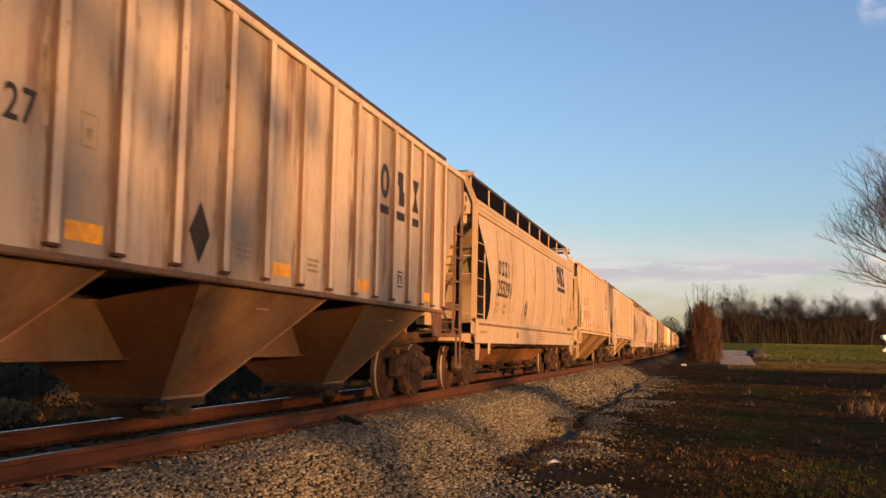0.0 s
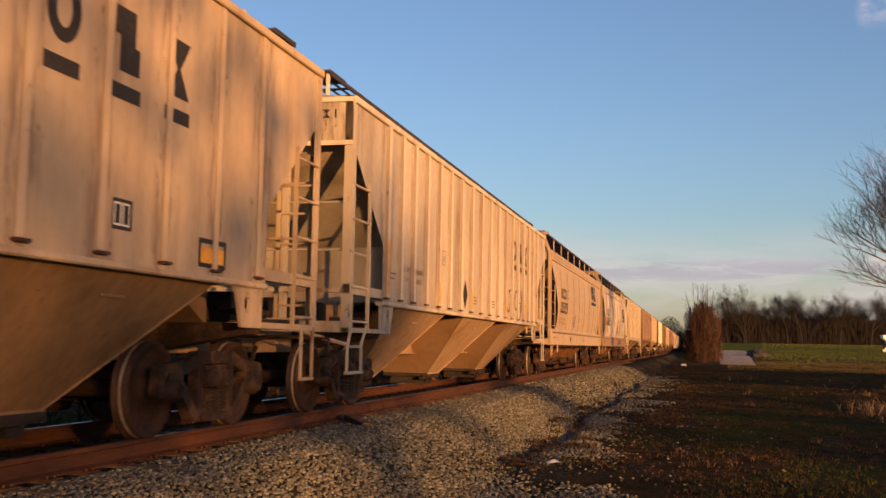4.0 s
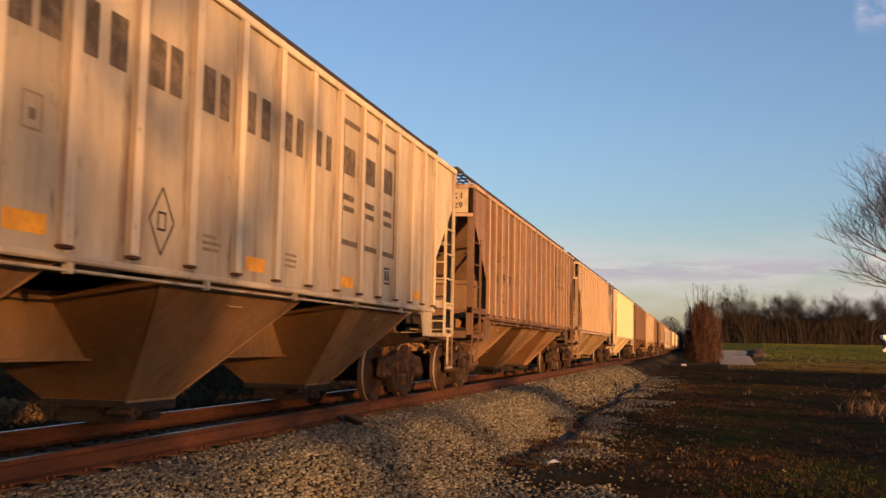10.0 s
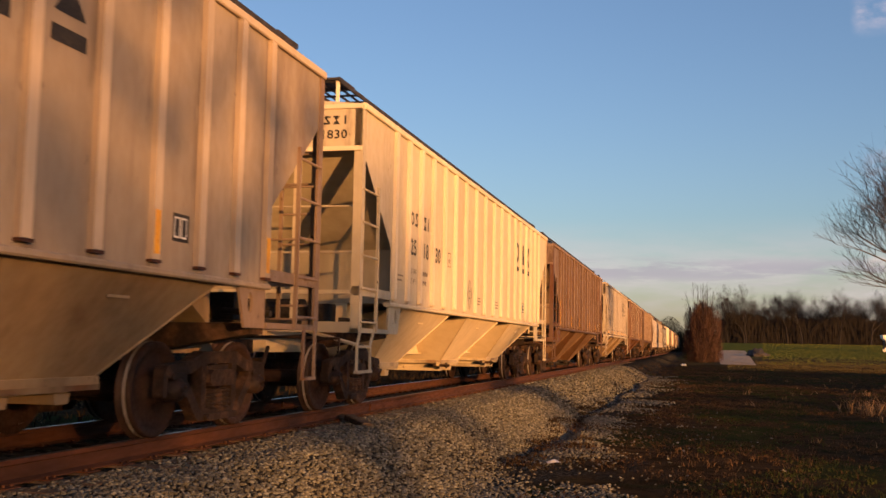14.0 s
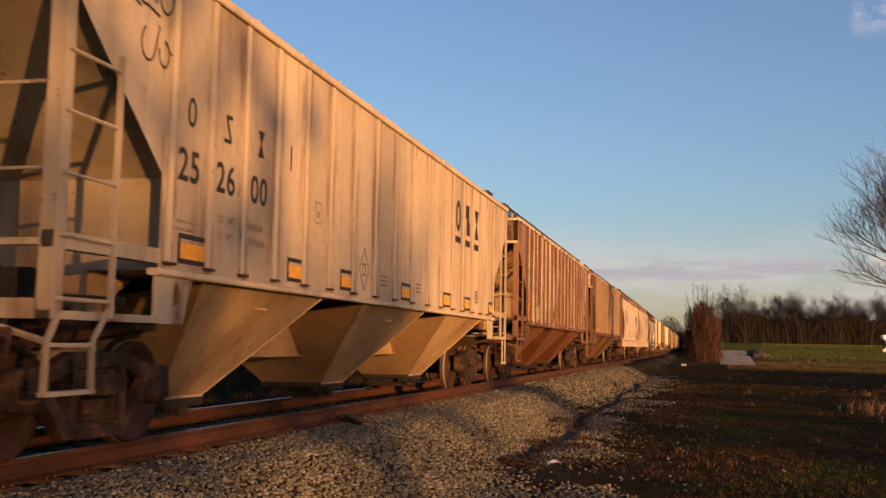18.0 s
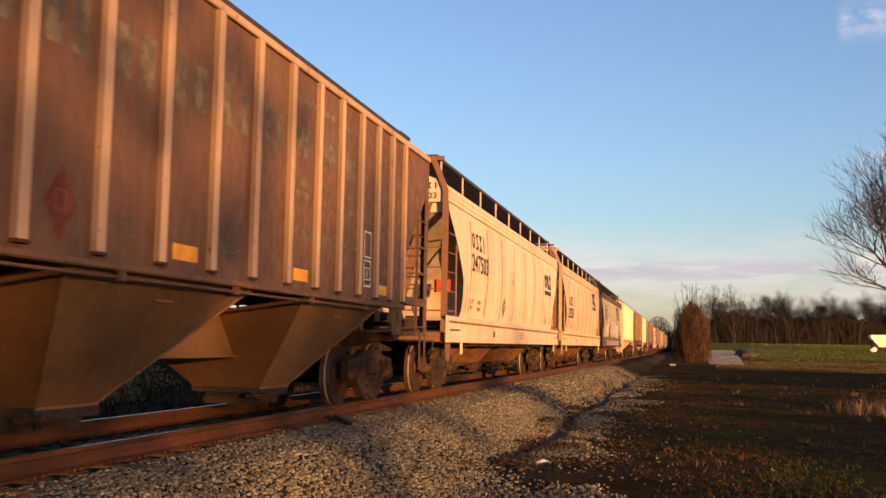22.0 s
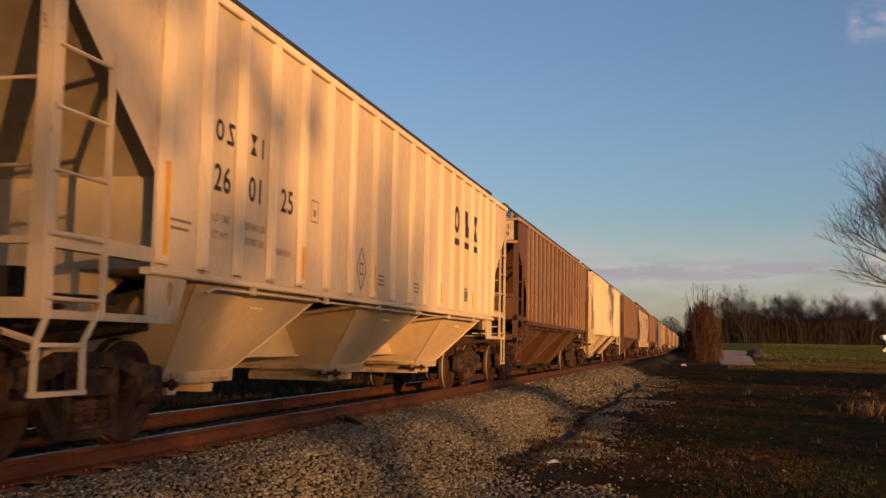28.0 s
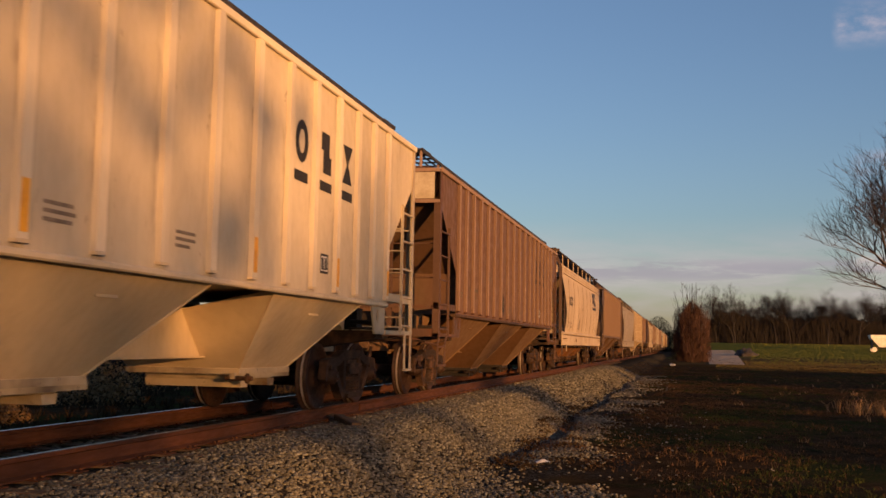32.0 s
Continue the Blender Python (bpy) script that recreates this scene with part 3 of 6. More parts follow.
# ---- templates: (name, mesh, place, material key, label) ----
def ribbed_template(thin, deep, posts):
    out = [("body", ribbed_body(thin), (0, 0, 0), "paint", "")]
    post = side_post(thin)
    foot = rib_foot()
    for y in posts:
        out.append(("side_post", post, (HALF, y, 0), "trim", ""))
        out.append(("rib_foot", foot, (HALF, y, 0), "foot", ""))
    far = Geo().box(-0.06, 0, -0.045, 0.045, 1.5, 4.05).mesh("side_post")
    for y in posts:
        out.append(("side_post", far, (-HALF, y, 0), "trim", ""))
    for s in (-1, 1):
        x0, x1 = sorted((s * 1.46, s * (HALF + 0.022)))
        out.append(("side_sill", Geo().cham(x0, x1, 1.40, RL - 1.40, 1.455, 1.515, 0.015).mesh("side_sill"), (0, 0, 0), "sill", ""))
        x0, x1 = sorted((s * (HALF - 0.01), s * (HALF + 0.045)))
        out.append(("eave_strip", Geo().cham(x0, x1, 0.02, RL - 0.02, 4.03, 4.12, 0.012).mesh("eave_strip"), (0, 0, 0), "trim", ""))
    for y0, y1 in ((-0.025, 0.01), (RL - 0.01, RL + 0.025)):
        for z in (3.47, 4.04):
            out.append(("end_hem", Geo().box(-HALF, HALF, y0, y1, z, z + 0.06).mesh("end_hem"), (0, 0, 0), "trim", ""))
    rail = Geo().box(-0.05, 0.05, 0.0, 1.44, -0.06, 0.06).mesh("platform_rail")
    low = Geo().box(-0.05, 0.05, 0.0, 1.44, -0.03, 0.03).mesh("lower_rail")
    sillm = Geo().box(-1.46, 1.46, 0.0, 0.14, 1.06, 1.20).mesh("end_sill")
    beam = Geo().box(-1.46, 1.46, 0.0, 0.08, 1.57, 1.62).mesh("end_beam")
    for y in (0, RL - 1.44):
        for s in (-1, 1):
            out.append(("platform_rail", rail, (s * 1.51, y, 1.61), "frame", ""))
            out.append(("lower_rail", low, (s * 1.51, y, 1.09), "frame", ""))
    for y in (0.0, RL - 0.14):
        out.append(("end_sill", sillm, (0, y, 0), "frame", ""))
        out.append(("end_beam", beam, (0, y + 0.02, 0), "frame", ""))
    for s in (-1, 1):
        for y, t in ((0, 1), (RL, -1)):
            out.append(("corner_post", corner_post(s, t), (s * 1.565, y, 0), "frame", ""))
    rod = Geo().tube((-1.5, 0, 0), (1.5, 0, 0), 0.014, 6).mesh("grab_rod")
    stan = Geo().box(-0.04, 0.04, -0.04, 0.04, 1.12, 3.5).mesh("end_stanchion")
    for y in (0.09, RL - 0.09):
        for z in (2.12, 2.74):
            out.append(("grab_rod", rod, (0, y, z), "frame", ""))
        for x in (0.62, -0.62):
            out.append(("end_stanchion", stan, (x, y, 0), "frame", ""))
    for z0, ya, yb in ((1.08, 0.05, 0.72), (1.08, RL - 0.05, RL - 0.72)):
        out.append(("ladder", ladder(ya, yb, z0, 3.08, 5, 1.57), (0, 0, 0), "frame", ""))
        out.append(("ladder", ladder(ya, yb, z0, 3.08, 5, -1.57), (0, 0, 0), "frame", ""))
    # end ladder towards the camera at the rear, with its curved top
    g = Geo()
    for x in (1.05, 1.48):
        g.box(x - 0.02, x + 0.02, RL + 0.01, RL + 0.05, 1.1, 4.1)
    for i in range(8):
        g.tube((1.05, RL + 0.04, 1.35 + i * 0.36), (1.48, RL + 0.04, 1.35 + i * 0.36), 0.015, 6)
    out.append(("ladder", g.mesh("ladder"), (0, 0, 0), "frame", ""))
    st = stirrup(1.56)
    out.append(("stirrup_step", st, (0, 0, 0), "frame", ""))
    back = Geo()
    for y in (RL - 0.42, RL - 0.08):
        back.box(1.548, 1.572, y - 0.025, y + 0.025, 0.52, 1.10)
    back.box(1.53, 1.59, RL - 0.42, RL - 0.08, 0.50, 0.535)
    out.append(("stirrup_step", back.mesh("stirrup_step"), (0, 0, 0), "frame", ""))
    for y0, y1 in BAYS:
        if deep:
            # older cars: the bays run down to a small low outlet
            out.append(("hopper", saddle_bay(y1 - y0, 0.31, 0.45, 0.45), (0, y0, 0), "belly", ""))
            gate_parts(out, 0.42, 0.41, 0.31, (y0 + y1) / 2, "dark")
        else:
            out.append(("hopper", saddle_bay(y1 - y0, 0.58, 0.72, 0.70), (0, y0, 0), "belly", ""))
            gate_parts(out, 0.70, 0.68, 0.58, (y0 + y1) / 2, "gate")
    vent = Geo().box(0, 0.012, -0.16, 0.16, -0.012, 0.012).mesh("lifting_bar")
    for y0, y1 in BAYS:
        out.append(("lifting_bar", vent, (1.30, (y0 + y1) / 2 + 0.1, 1.27), "belly", ""))
    g = Geo()
    g.path([(1.50, 2.5, 1.36), (1.54, 2.62, 1.405), (1.54, RL - 2.8, 1.405)], 0.014, 8)
    for i in range(6):
        g.box(1.51, 1.56, 3.4 + i * 2.1, 3.46 + i * 2.1, 1.38, 1.46)
    out.append(("side_pipe", g.mesh("side_pipe"), (0, 0, 0), "frame", ""))
    for y, s in ((0.75, 1), (RL - 0.75, -1)):
        out.append(("brake_reservoir", brake_gear(y, s), (0, 0, 0), "dark", ""))
    for y0, y1, s in ((1.44, 1.93, 1), (RL - 1.44, RL - 1.93, -1)):
        out.append(("bolster_plate", bolster_plate(y0, y1, s), (0, 0, 0), "frame", ""))
    for s, y in ((1, 1.42), (-1, RL - 1.42)):
        g = Geo()
        g.add([(x, y, z) for x in (-0.9, 0.9) for z in (1.08, 1.5)] + [(x, y + s * 0.7, 1.45) for x in (-0.9, 0.9)], [(0, 1, 3, 2), (0, 2, 5, 4), (1, 4, 5, 3), (0, 4, 1), (2, 3, 5)])
        out.append(("shear_plate", g.mesh("shear_plate"), (0, 0, 0), "belly", ""))
    out.append(("center_sill", deep_sill(RL), (0, 0, 0), "belly", ""))
    for y in (1.45, RL - 1.45):
        out.append(("body_bolster", body_bolster(), (0, y, 0), "iron", ""))
    out.append(("coupler", coupler(-1), (0, 0, 0), "iron", ""))
    out.append(("coupler", coupler(1), (0, RL, 0), "iron", ""))
    out.append(("brake_wheel", brake_wheel(), (-0.35, RL + 0.02, 2.45), "dark", "dark brake wheel"))
    for s in (-1, 1):
        x0, x1 = sorted((s * 0.62, s * 1.20))
        if not thin:
            out.append(("running_board", grating(x0, x1, 0.05, RL - 0.05, 4.44, 0.4), (0, 0, 0), "grate", ""))
    out.append(("end_platform", grating(-1.20, 1.20, 0.0, 0.62, 4.46, 0.08), (0, 0, 0), "grate", ""))
    out.append(("end_platform", grating(-1.20, 1.20, RL - 0.62, RL, 4.46, 0.08), (0, 0, 0), "grate", ""))
    br = Geo().box(-0.02, 0.02, -0.02, 0.02, 4.10, 4.44).mesh("running_board_bracket")
    for i in range(14):
        out.append(("running_board_bracket", br, (1.17, 0.05 + (RL - 0.1) * i / 13, 0), "trim", ""))
        if i in (0, 4, 9, 13):
            out.append(("running_board_bracket", br, (-1.17, 0.05 + (RL - 0.1) * i / 13, 0), "trim", ""))
    h = hatch(0.42, 1.4)
    for i in range(5):
        out.append(("roof_hatch", h, (0, 2.2 + 3.2 * i, 4.24), "paint", ""))
    return out


def rounded_template():
    out = [("body", rounded_body(), (0, 0, 0), "paint", ""), ("roof", rounded_roof(), (0, 0, 0), "roof", "")]
    g = Geo()
    for s in (-1, 1):
        p = [(1.50, 0.96), (1.60, 0.96), (1.60, 1.36), (1.62, 1.38), (1.62, 1.43), (1.58, 1.46), (1.47, 1.46), (1.47, 1.42), (1.55, 1.36), (1.55, 1.02), (1.50, 1.02)]
        n = len(p)
        vs = [(s * x, y, z) for y in (0.0, FL) for x, z in p]
        fs = [(i, (i + 1) % n, (i + 1) % n + n, i + n) for i in range(n)] + [tuple(range(n - 1, -1, -1)), tuple(range(n, 2 * n))]
        g.add(vs, fs if s < 0 else [f[::-1] for f in fs])
    out.append(("side_sill", g.mesh("side_sill"), (0, 0, 0), "sill", ""))
    # a dark strip drawn for shade and grime under the lip, a rusty lower flange, a card holder and a grab iron on the
    # sill
    out.append(("grime_band", Geo().box(1.585, 1.603, 0.12, FL - 0.12, 1.325, 1.375).mesh("grime_band"), (0, 0, 0), "seam", "dark strip for shade and grime under the sill's lip"))
    out.append(("lower_flange", Geo().box(1.50, 1.612, 0.02, FL - 0.02, 0.945, 0.966).mesh("lower_flange"), (0, 0, 0), "iron", ""))
    card = Geo().box(1.60, 1.618, -0.06, 0.06, 1.10, 1.24).box(1.60, 1.626, -0.045, 0.045, 1.125, 1.215)
    out.append(("card_holder", card.mesh("card_holder"), (0, 4.7, 0), "seam", ""))
    iron = Geo().path([(1.60, -0.3, 1.20), (1.67, -0.3, 1.20), (1.67, 0.3, 1.20), (1.60, 0.3, 1.20)], 0.013, 6).mesh("grab_iron")
    for y in (0.5, FL - 0.5):
        out.append(("grab_iron", iron, (0, y, 0), "post", ""))
    # weld seams follow the bulge of the side
    g = Geo()
    zs = [1.50 + 0.16 * i for i in range(14)]
    for j, z in enumerate(zs):
        w = 0.017 + 0.006 * math.sin(j * 1.9)
        g.v += [(barrel(z) - 0.002, -w, z), (barrel(z) + 0.009, 0, z), (barrel(z) - 0.002, w, z)]
    for j in range(len(zs) - 1):
        for k in range(2):
            g.f.append((j * 3 + k, j * 3 + k + 1, j * 3 + k + 4, j * 3 + k + 3))
            g.m.append(0)
    seam = g.mesh("weld_seam", smooth=True)
    for i in range(8):
        out.append(("weld_seam", seam, (0, 2.0 + (FL - 4.0) * i / 7, 0), "seam", ""))
    for s in (-1, 1):
        for y, t in ((0, 1), (FL, -1)):
            g = Geo()
            x = s * 1.56
            a, b = sorted((x - s * 0.10, x))
            ya, yb = sorted((y, y + t * 0.10))
            g.box(a, b, ya, yb, 0.96, 3.80)
            vs = [(a, ya, 3.80), (b, ya, 3.80), (b, yb, 3.80), (a, yb, 3.80)] + [(xx - s * 0.26, yy, 4.42) for xx, yy in ((a, ya), (b, ya), (b, yb), (a, yb))]
            g.add(vs, [(0, 1, 5, 4), (1, 2, 6, 5), (2, 3, 7, 6), (3, 0, 4, 7), (4, 5, 6, 7)])
            out.append(("corner_post", g.mesh("corner_post"), (0, 0, 0), "post", ""))
            # slanted brace from the roof down to the end sill
            g = Geo()
            p, q = Vector((s * 1.20, y + t * 0.10, 3.75)), Vector((s * 0.55, y + t * 0.12, 1.40))
            d = Vector((0.085, 0, 0.0))
            e = Vector((0, 0.09 * t, 0))
            vs = [p - d, p + d, p + d + e, p - d + e, q - d, q + d, q + d + e, q - d + e]
            g.add(vs, [(0, 1, 5, 4), (1, 2, 6, 5), (2, 3, 7, 6), (3, 0, 4, 7), (0, 3, 2, 1), (4, 5, 6, 7)])
            out.append(("end_brace", g.mesh("end_brace"), (0, 0, 0), "post", ""))
    for y, t in ((0, 1), (FL, -1)):
        ya, yb = sorted((y, y + t * 0.16))
        out.append(("end_sill", Geo().box(-1.54, 1.54, ya, yb, 0.97, 1.15).mesh("end_sill"), (0, 0, 0), "post", ""))
        ya, yb = sorted((y + t * 0.05, y + t * 1.35))
        out.append(("end_deck", Geo().box(-1.50, 1.50, ya, yb, 1.14, 1.18).mesh("end_deck"), (0, 0, 0), "dark", ""))
        ya, yb = sorted((y + t * 0.02, y + t * 0.10))
        out.append(("top_rail", Geo().box(-1.46, 1.46, ya, yb, 4.36, 4.44).mesh("top_rail"), (0, 0, 0), "post", ""))
        rung = Geo().tube((0.55, 0, 0), (1.5, 0, 0), 0.014, 6).mesh("grab_rung")
        for z in (1.55, 1.95, 2.35, 2.72):
            out.append(("grab_rung", rung, (0, y + t * 0.03, z), "post", ""))
        g = Geo().box(0.50, 0.62, min(y, y + t * 0.10), max(y, y + t * 0.10), 1.16, 2.75)
        g.box(0.50, 0.80, min(y, y + t * 0.35), max(y, y + t * 0.35), 2.72, 2.78)
        out.append(("end_stanchion", g.mesh("end_stanchion"), (0, 0, 0), "post", ""))
        for s in (-1, 1):
            g = Geo()
            x = s * 1.58
            g.tube((x, y + t * 0.72, 1.40), (x, y + t * 0.72, 3.1), 0.020, 6)
            g.tube((x, y + t * 0.72, 3.1), (x - s * 0.12, y + t * 0.74, 3.14), 0.020, 6)
            for i in range(5):
                g.tube((x, y + t * 0.08, 1.55 + i * 0.36), (x, y + t * 0.72, 1.55 + i * 0.36), 0.013, 6)
            out.append(("ladder", g.mesh("ladder"), (0, 0, 0), "post", ""))
    gus = Geo().prism([(0, 0.98), (0.08, 0.62), (0.30, 0.62), (0.40, 0.98)], -0.012, 0.012).mesh("jacking_gusset")
    for s in (1, -1):
        for y0 in (0.05, FL - 0.45):
            out.append(("jacking_gusset", gus, (s * 1.55, y0, 0), "post", ""))
    g = Geo()
    g.prism([(-0.06, 0.74), (0.06, 0.74), (0.06, 1.0), (-0.06, 1.0)], 1.60, 1.625)
    g.prism([(-0.03, 1.10), (0.03, 1.10), (0.03, 1.26), (-0.03, 1.26)], 1.60, 1.612)
    lug = g.mesh("lifting_lug")
    for y in (1.15, FL - 1.15):
        out.append(("lifting_lug", lug, (0, y, 0), "sill", ""))
    ys = [2.6, 5.55, 8.5, 11.45, 14.1]
    for y0, y1 in zip(ys, ys[1:]):
        out.append(("hopper", hopper_bay(0.12, y1 - y0 - 0.12, 0.48, 0.62, 0.66, 1.30, 1.26), (0, y0, 0), "belly", "rust-brown hopper slope sheets"))
        gate_parts(out, 0.62, 0.68, 0.46, (y0 + y1) / 2, "iron")
    out.append(("floor_sheet", Geo().box(-1.50, 1.50, 1.9, FL - 1.9, 1.28, 1.34).mesh("floor_sheet"), (0, 0, 0), "dark", ""))
    g = Geo()
    g.tube((1.42, 2.0, 0.92), (1.42, FL - 3.0, 0.92), 0.025, 8)
    for i in range(6):
        g.box(1.38, 1.46, 2.6 + i * 2.1, 2.68 + i * 2.1, 0.88, 1.0)
    out.append(("train_line_pipe", g.mesh("train_line_pipe"), (0, 0, 0), "iron", ""))
    out.append(("brake_reservoir", brake_gear(0.75, 1), (0, 0, 0), "dark", ""))
    out.append(("center_sill", center_sill(FL), (0, 0, 0), "dark", ""))
    for y in (1.67, FL - 1.67):
        out.append(("body_bolster", body_bolster(), (0, y, 0), "iron", ""))
    out.append(("coupler", coupler(-1), (0, 0, 0), "iron", ""))
    out.append(("coupler", coupler(1), (0, FL, 0), "iron", ""))
    out.append(("brake_wheel", brake_wheel(), (-0.35, FL + 0.02, 2.2), "dark", "dark brake wheel"))
    for s in (-1, 1):
        x0, x1 = sorted((s * 0.55, s * 1.30))
        out.append(("running_board", grating(x0, x1, 0.25, FL - 0.25, 4.46, 0.10), (0, 0, 0), "grate", ""))
    for y0 in (0.1, FL - 0.72):
        out.append(("end_platform", grating(-1.30, 1.30, y0, y0 + 0.62, 4.47, 0.08), (0, 0, 0), "grate", ""))
    br = Geo().box(-0.014, 0.014, -0.018, 0.018, 3.98, 4.46)
    br = br.mesh("running_board_bracket")
    for i in range(9):
        for s in (-1, 1):
            out.append(("running_board_bracket", br, (s * 1.29, 0.55 + (FL - 1.1) * i / 8, 0), "sill", ""))
    h = hatch(0.32, 1.3)
    for i in range(5):
        out.append(("roof_hatch", h, (0, 2.2 + 3.1 * i, 4.20), "roof", ""))
    return out


TEMPLATES = {"R": ribbed_template(False, False, RIBS), "D": ribbed_template(False, True, RIBS), "T": ribbed_template(True, True, RIBS), "E": ribbed_template(True, True, EVEN), "F": rounded_template()}
SHALLOW = (8, 9, 17, 19)       # newer ribbed cars with short bays over broad gates


# ---- lettering and markings ----
GLYPHS = {}


def text_mesh(s, size):
    if (s, size) not in GLYPHS:
        c = bpy.data.curves.new("lettering", "FONT")
        c.body, c.size, c.resolution_u = s, size, 3
        c.space_character, c.offset = 1.08, size * 0.016
        ob = bpy.data.objects.new("lettering", c)
        me = bpy.data.meshes.new_from_object(ob)
        GLYPHS[s, size] = ([tuple(v.co) for v in me.vertices], [tuple(p.vertices) for p in me.polygons])
        bpy.data.objects.remove(ob)
        bpy.data.meshes.remove(me)
    return GLYPHS[s, size]


class Side:
    """Flat marks on the side of a car that faces the camera; x follows the side's own shape."""

    def __init__(self, kind):
        self.kind, self.g = kind, Geo()

    def x(self, z):
        if self.kind != "F":
            return HALF + 0.004 if z > 1.5 else 1.604
        return barrel(z) + 0.010 if z > 1.46 else 1.612

    def shape(self, pts, fs):
        self.g.add([(self.x(z), y, z) for y, z in pts], fs)
        return self

    def poly(self, pts):
        return self.shape(pts, [tuple(range(len(pts)))])

    def bar(self, y0, y1, z0, z1):
        k = max(1, int((z1 - z0) / 0.25)) if self.kind == "F" else 1
        for i in range(k):
            a, b = z0 + (z1 - z0) * i / k, z0 + (z1 - z0) * (i + 1) / k
            self.poly([(y0, a), (y1, a), (y1, b), (y0, b)])
        return self

    def frame_box(self, y0, y1, z0, z1, w):
        self.bar(y0, y1, z0, z0 + w).bar(y0, y1, z1 - w, z1)
        return self.bar(y0, y0 + w, z0 + w, z1 - w).bar(y1 - w, y1, z0 + w, z1 - w)

    def text(self, s, y, z, h):
        vs, fs = text_mesh(s, round(h / 0.70, 3))
        self.shape([(y + a * (1.08 if self.kind == "F" else 0.98), z + b) for a, b, _ in vs], fs)
        return self

    def line(self, pts, w):
        for (a, b), (c, d) in zip(pts, pts[1:]):
            n = math.hypot(c - a, d - b) or 1
            u, v = -(d - b) / n * w / 2, (c - a) / n * w / 2
            self.poly([(a - u, b - v), (c - u, d - v), (c + u, d + v), (a + u, b + v)])
        return self

    def ring(self, y, z, ry, rz, w, a0=0.0, a1=2 * math.pi, n=18):
        for i in range(n):
            p, q = a0 + (a1 - a0) * i / n, a0 + (a1 - a0) * (i + 1) / n
            self.poly([(y + (ry - w) * math.cos(p), z + (rz - w) * math.sin(p)), (y + ry * math.cos(p), z + rz * math.sin(p)),
                       (y + ry * math.cos(q), z + rz * math.sin(q)), (y + (ry - w) * math.cos(q), z + (rz - w) * math.sin(q))])
        return self

    def done(self, name, mat, car, label):
        if self.g.f:
            ob = place(name, self.g.mesh(name), car, mat=mat, label=label)
            if name == "data_stencil":
                tagged(ob, kind="stuff")


def emblem(k, y, z, w, h):
    """The company emblem as three plain shapes: a ring, two stepped blocks and an hourglass."""
    k.ring(y + w / 2, z + h / 2, w / 2, h / 2, w * 0.27)


def emblem2(k, y, z, w, h):
    k.bar(y, y + w * 0.80, z + h * 0.56, z + h)
    k.bar(y + w * 0.20, y + w, z, z + h * 0.44)
    k.bar(y + w * 0.20, y + w * 0.80, z + h * 0.44, z + h * 0.56)


def emblem3(k, y, z, w, h):
    k.poly([(y, z + h), (y + w / 2, z + h * 0.42), (y + w, z + h)])
    k.poly([(y, z), (y + w, z), (y + w / 2, z + h * 0.58)])


def initials(k, y, z, n, w, h, gap, first=0):
    """Reporting marks as plain strokes: a ring, a zigzag, an hourglass, an upright."""
    t = w * 0.24
    for i in range(n):
        a = y + i * gap
        j = (i + first) % 4
        if j == 0:
            k.ring(a + w / 2, z + h / 2, w / 2, h / 2, t, n=12)
        elif j == 1:
            k.line([(a + w, z + h - t / 2), (a + t, z + h - t / 2), (a + w - t / 2, z + t / 2), (a, z + t / 2)], t)
        elif j == 2:
            k.poly([(a, z + h), (a + w / 2, z + h * 0.45), (a + w, z + h)])
            k.poly([(a, z), (a + w, z), (a + w / 2, z + h * 0.55)])
        else:
            k.bar(a + w * 0.3, a + w * 0.3 + t, z, z + h)


def scribble(k, rng, y, z, w, h, n, lw):
    """A sprayed tag, loops and strokes with no letters."""
    px = y
    for i in range(n):
        c = y + w * (i + 0.5) / n
        r = w / n * rng.uniform(0.35, 0.6)
        hh = h * rng.uniform(0.35, 0.6)
        a0 = rng.uniform(0, 6)
        pts = [(c + r * math.cos(a0 + t * 0.45) * (1 - t * 0.02), z + h * 0.5 + hh * math.sin(a0 + t * 0.45) * (1 - t * 0.03)) for t in range(rng.randint(9, 16))]
        k.line(pts, lw)
        k.line([pts[-1], (c + r * 1.3, z + h * rng.uniform(0, 1))], lw)


def end_marks(car, number, mat, y):
    """Reporting mark in plain strokes and number on the hood over the leading end."""
    yy = y - 0.006
    k = Side("R")
    initials(k, 0.86, 3.83, 4, 0.105, 0.115, 0.135)
    g = Geo().add([(b, yy, c) for a, b, c in k.g.v], k.g.f)
    place("end_mark", g.mesh("end_mark"), car, mat=mat)
    if number:
        vs, fs = text_mesh(number, 0.165)
        g = Geo().add([(0.76 + a * 1.1, yy, 3.64 + b) for a, b, _ in vs], fs)
        place("end_number", g.mesh("end_number"), car, mat=mat)


# ---- one car ----
UNDER = plain("rusty_underbody_paint", (0.165, 0.070, 0.029), (0.075, 0.034, 0.017), 2.5, 0.8)
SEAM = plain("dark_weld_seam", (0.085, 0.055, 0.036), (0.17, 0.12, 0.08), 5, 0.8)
class Look:
    def __init__(self, base, sill=None, belly=None, dirt=0.4, rust=0.2, trim=None, grime=(0.16, 0.11, 0.08), frame=None):
        self.base, self.sill, self.belly = base, sill or base, belly or tuple(a * b for a, b in zip(base, (1.05, 1.0, 0.92)))
        self.dirt, self.rust, self.trim, self.grime = dirt, rust, trim or base, grime
        self.frame = frame or tuple(c * 0.8 for c in base)


TAN, CREAM = (0.53, 0.425, 0.315), (0.65, 0.55, 0.405)


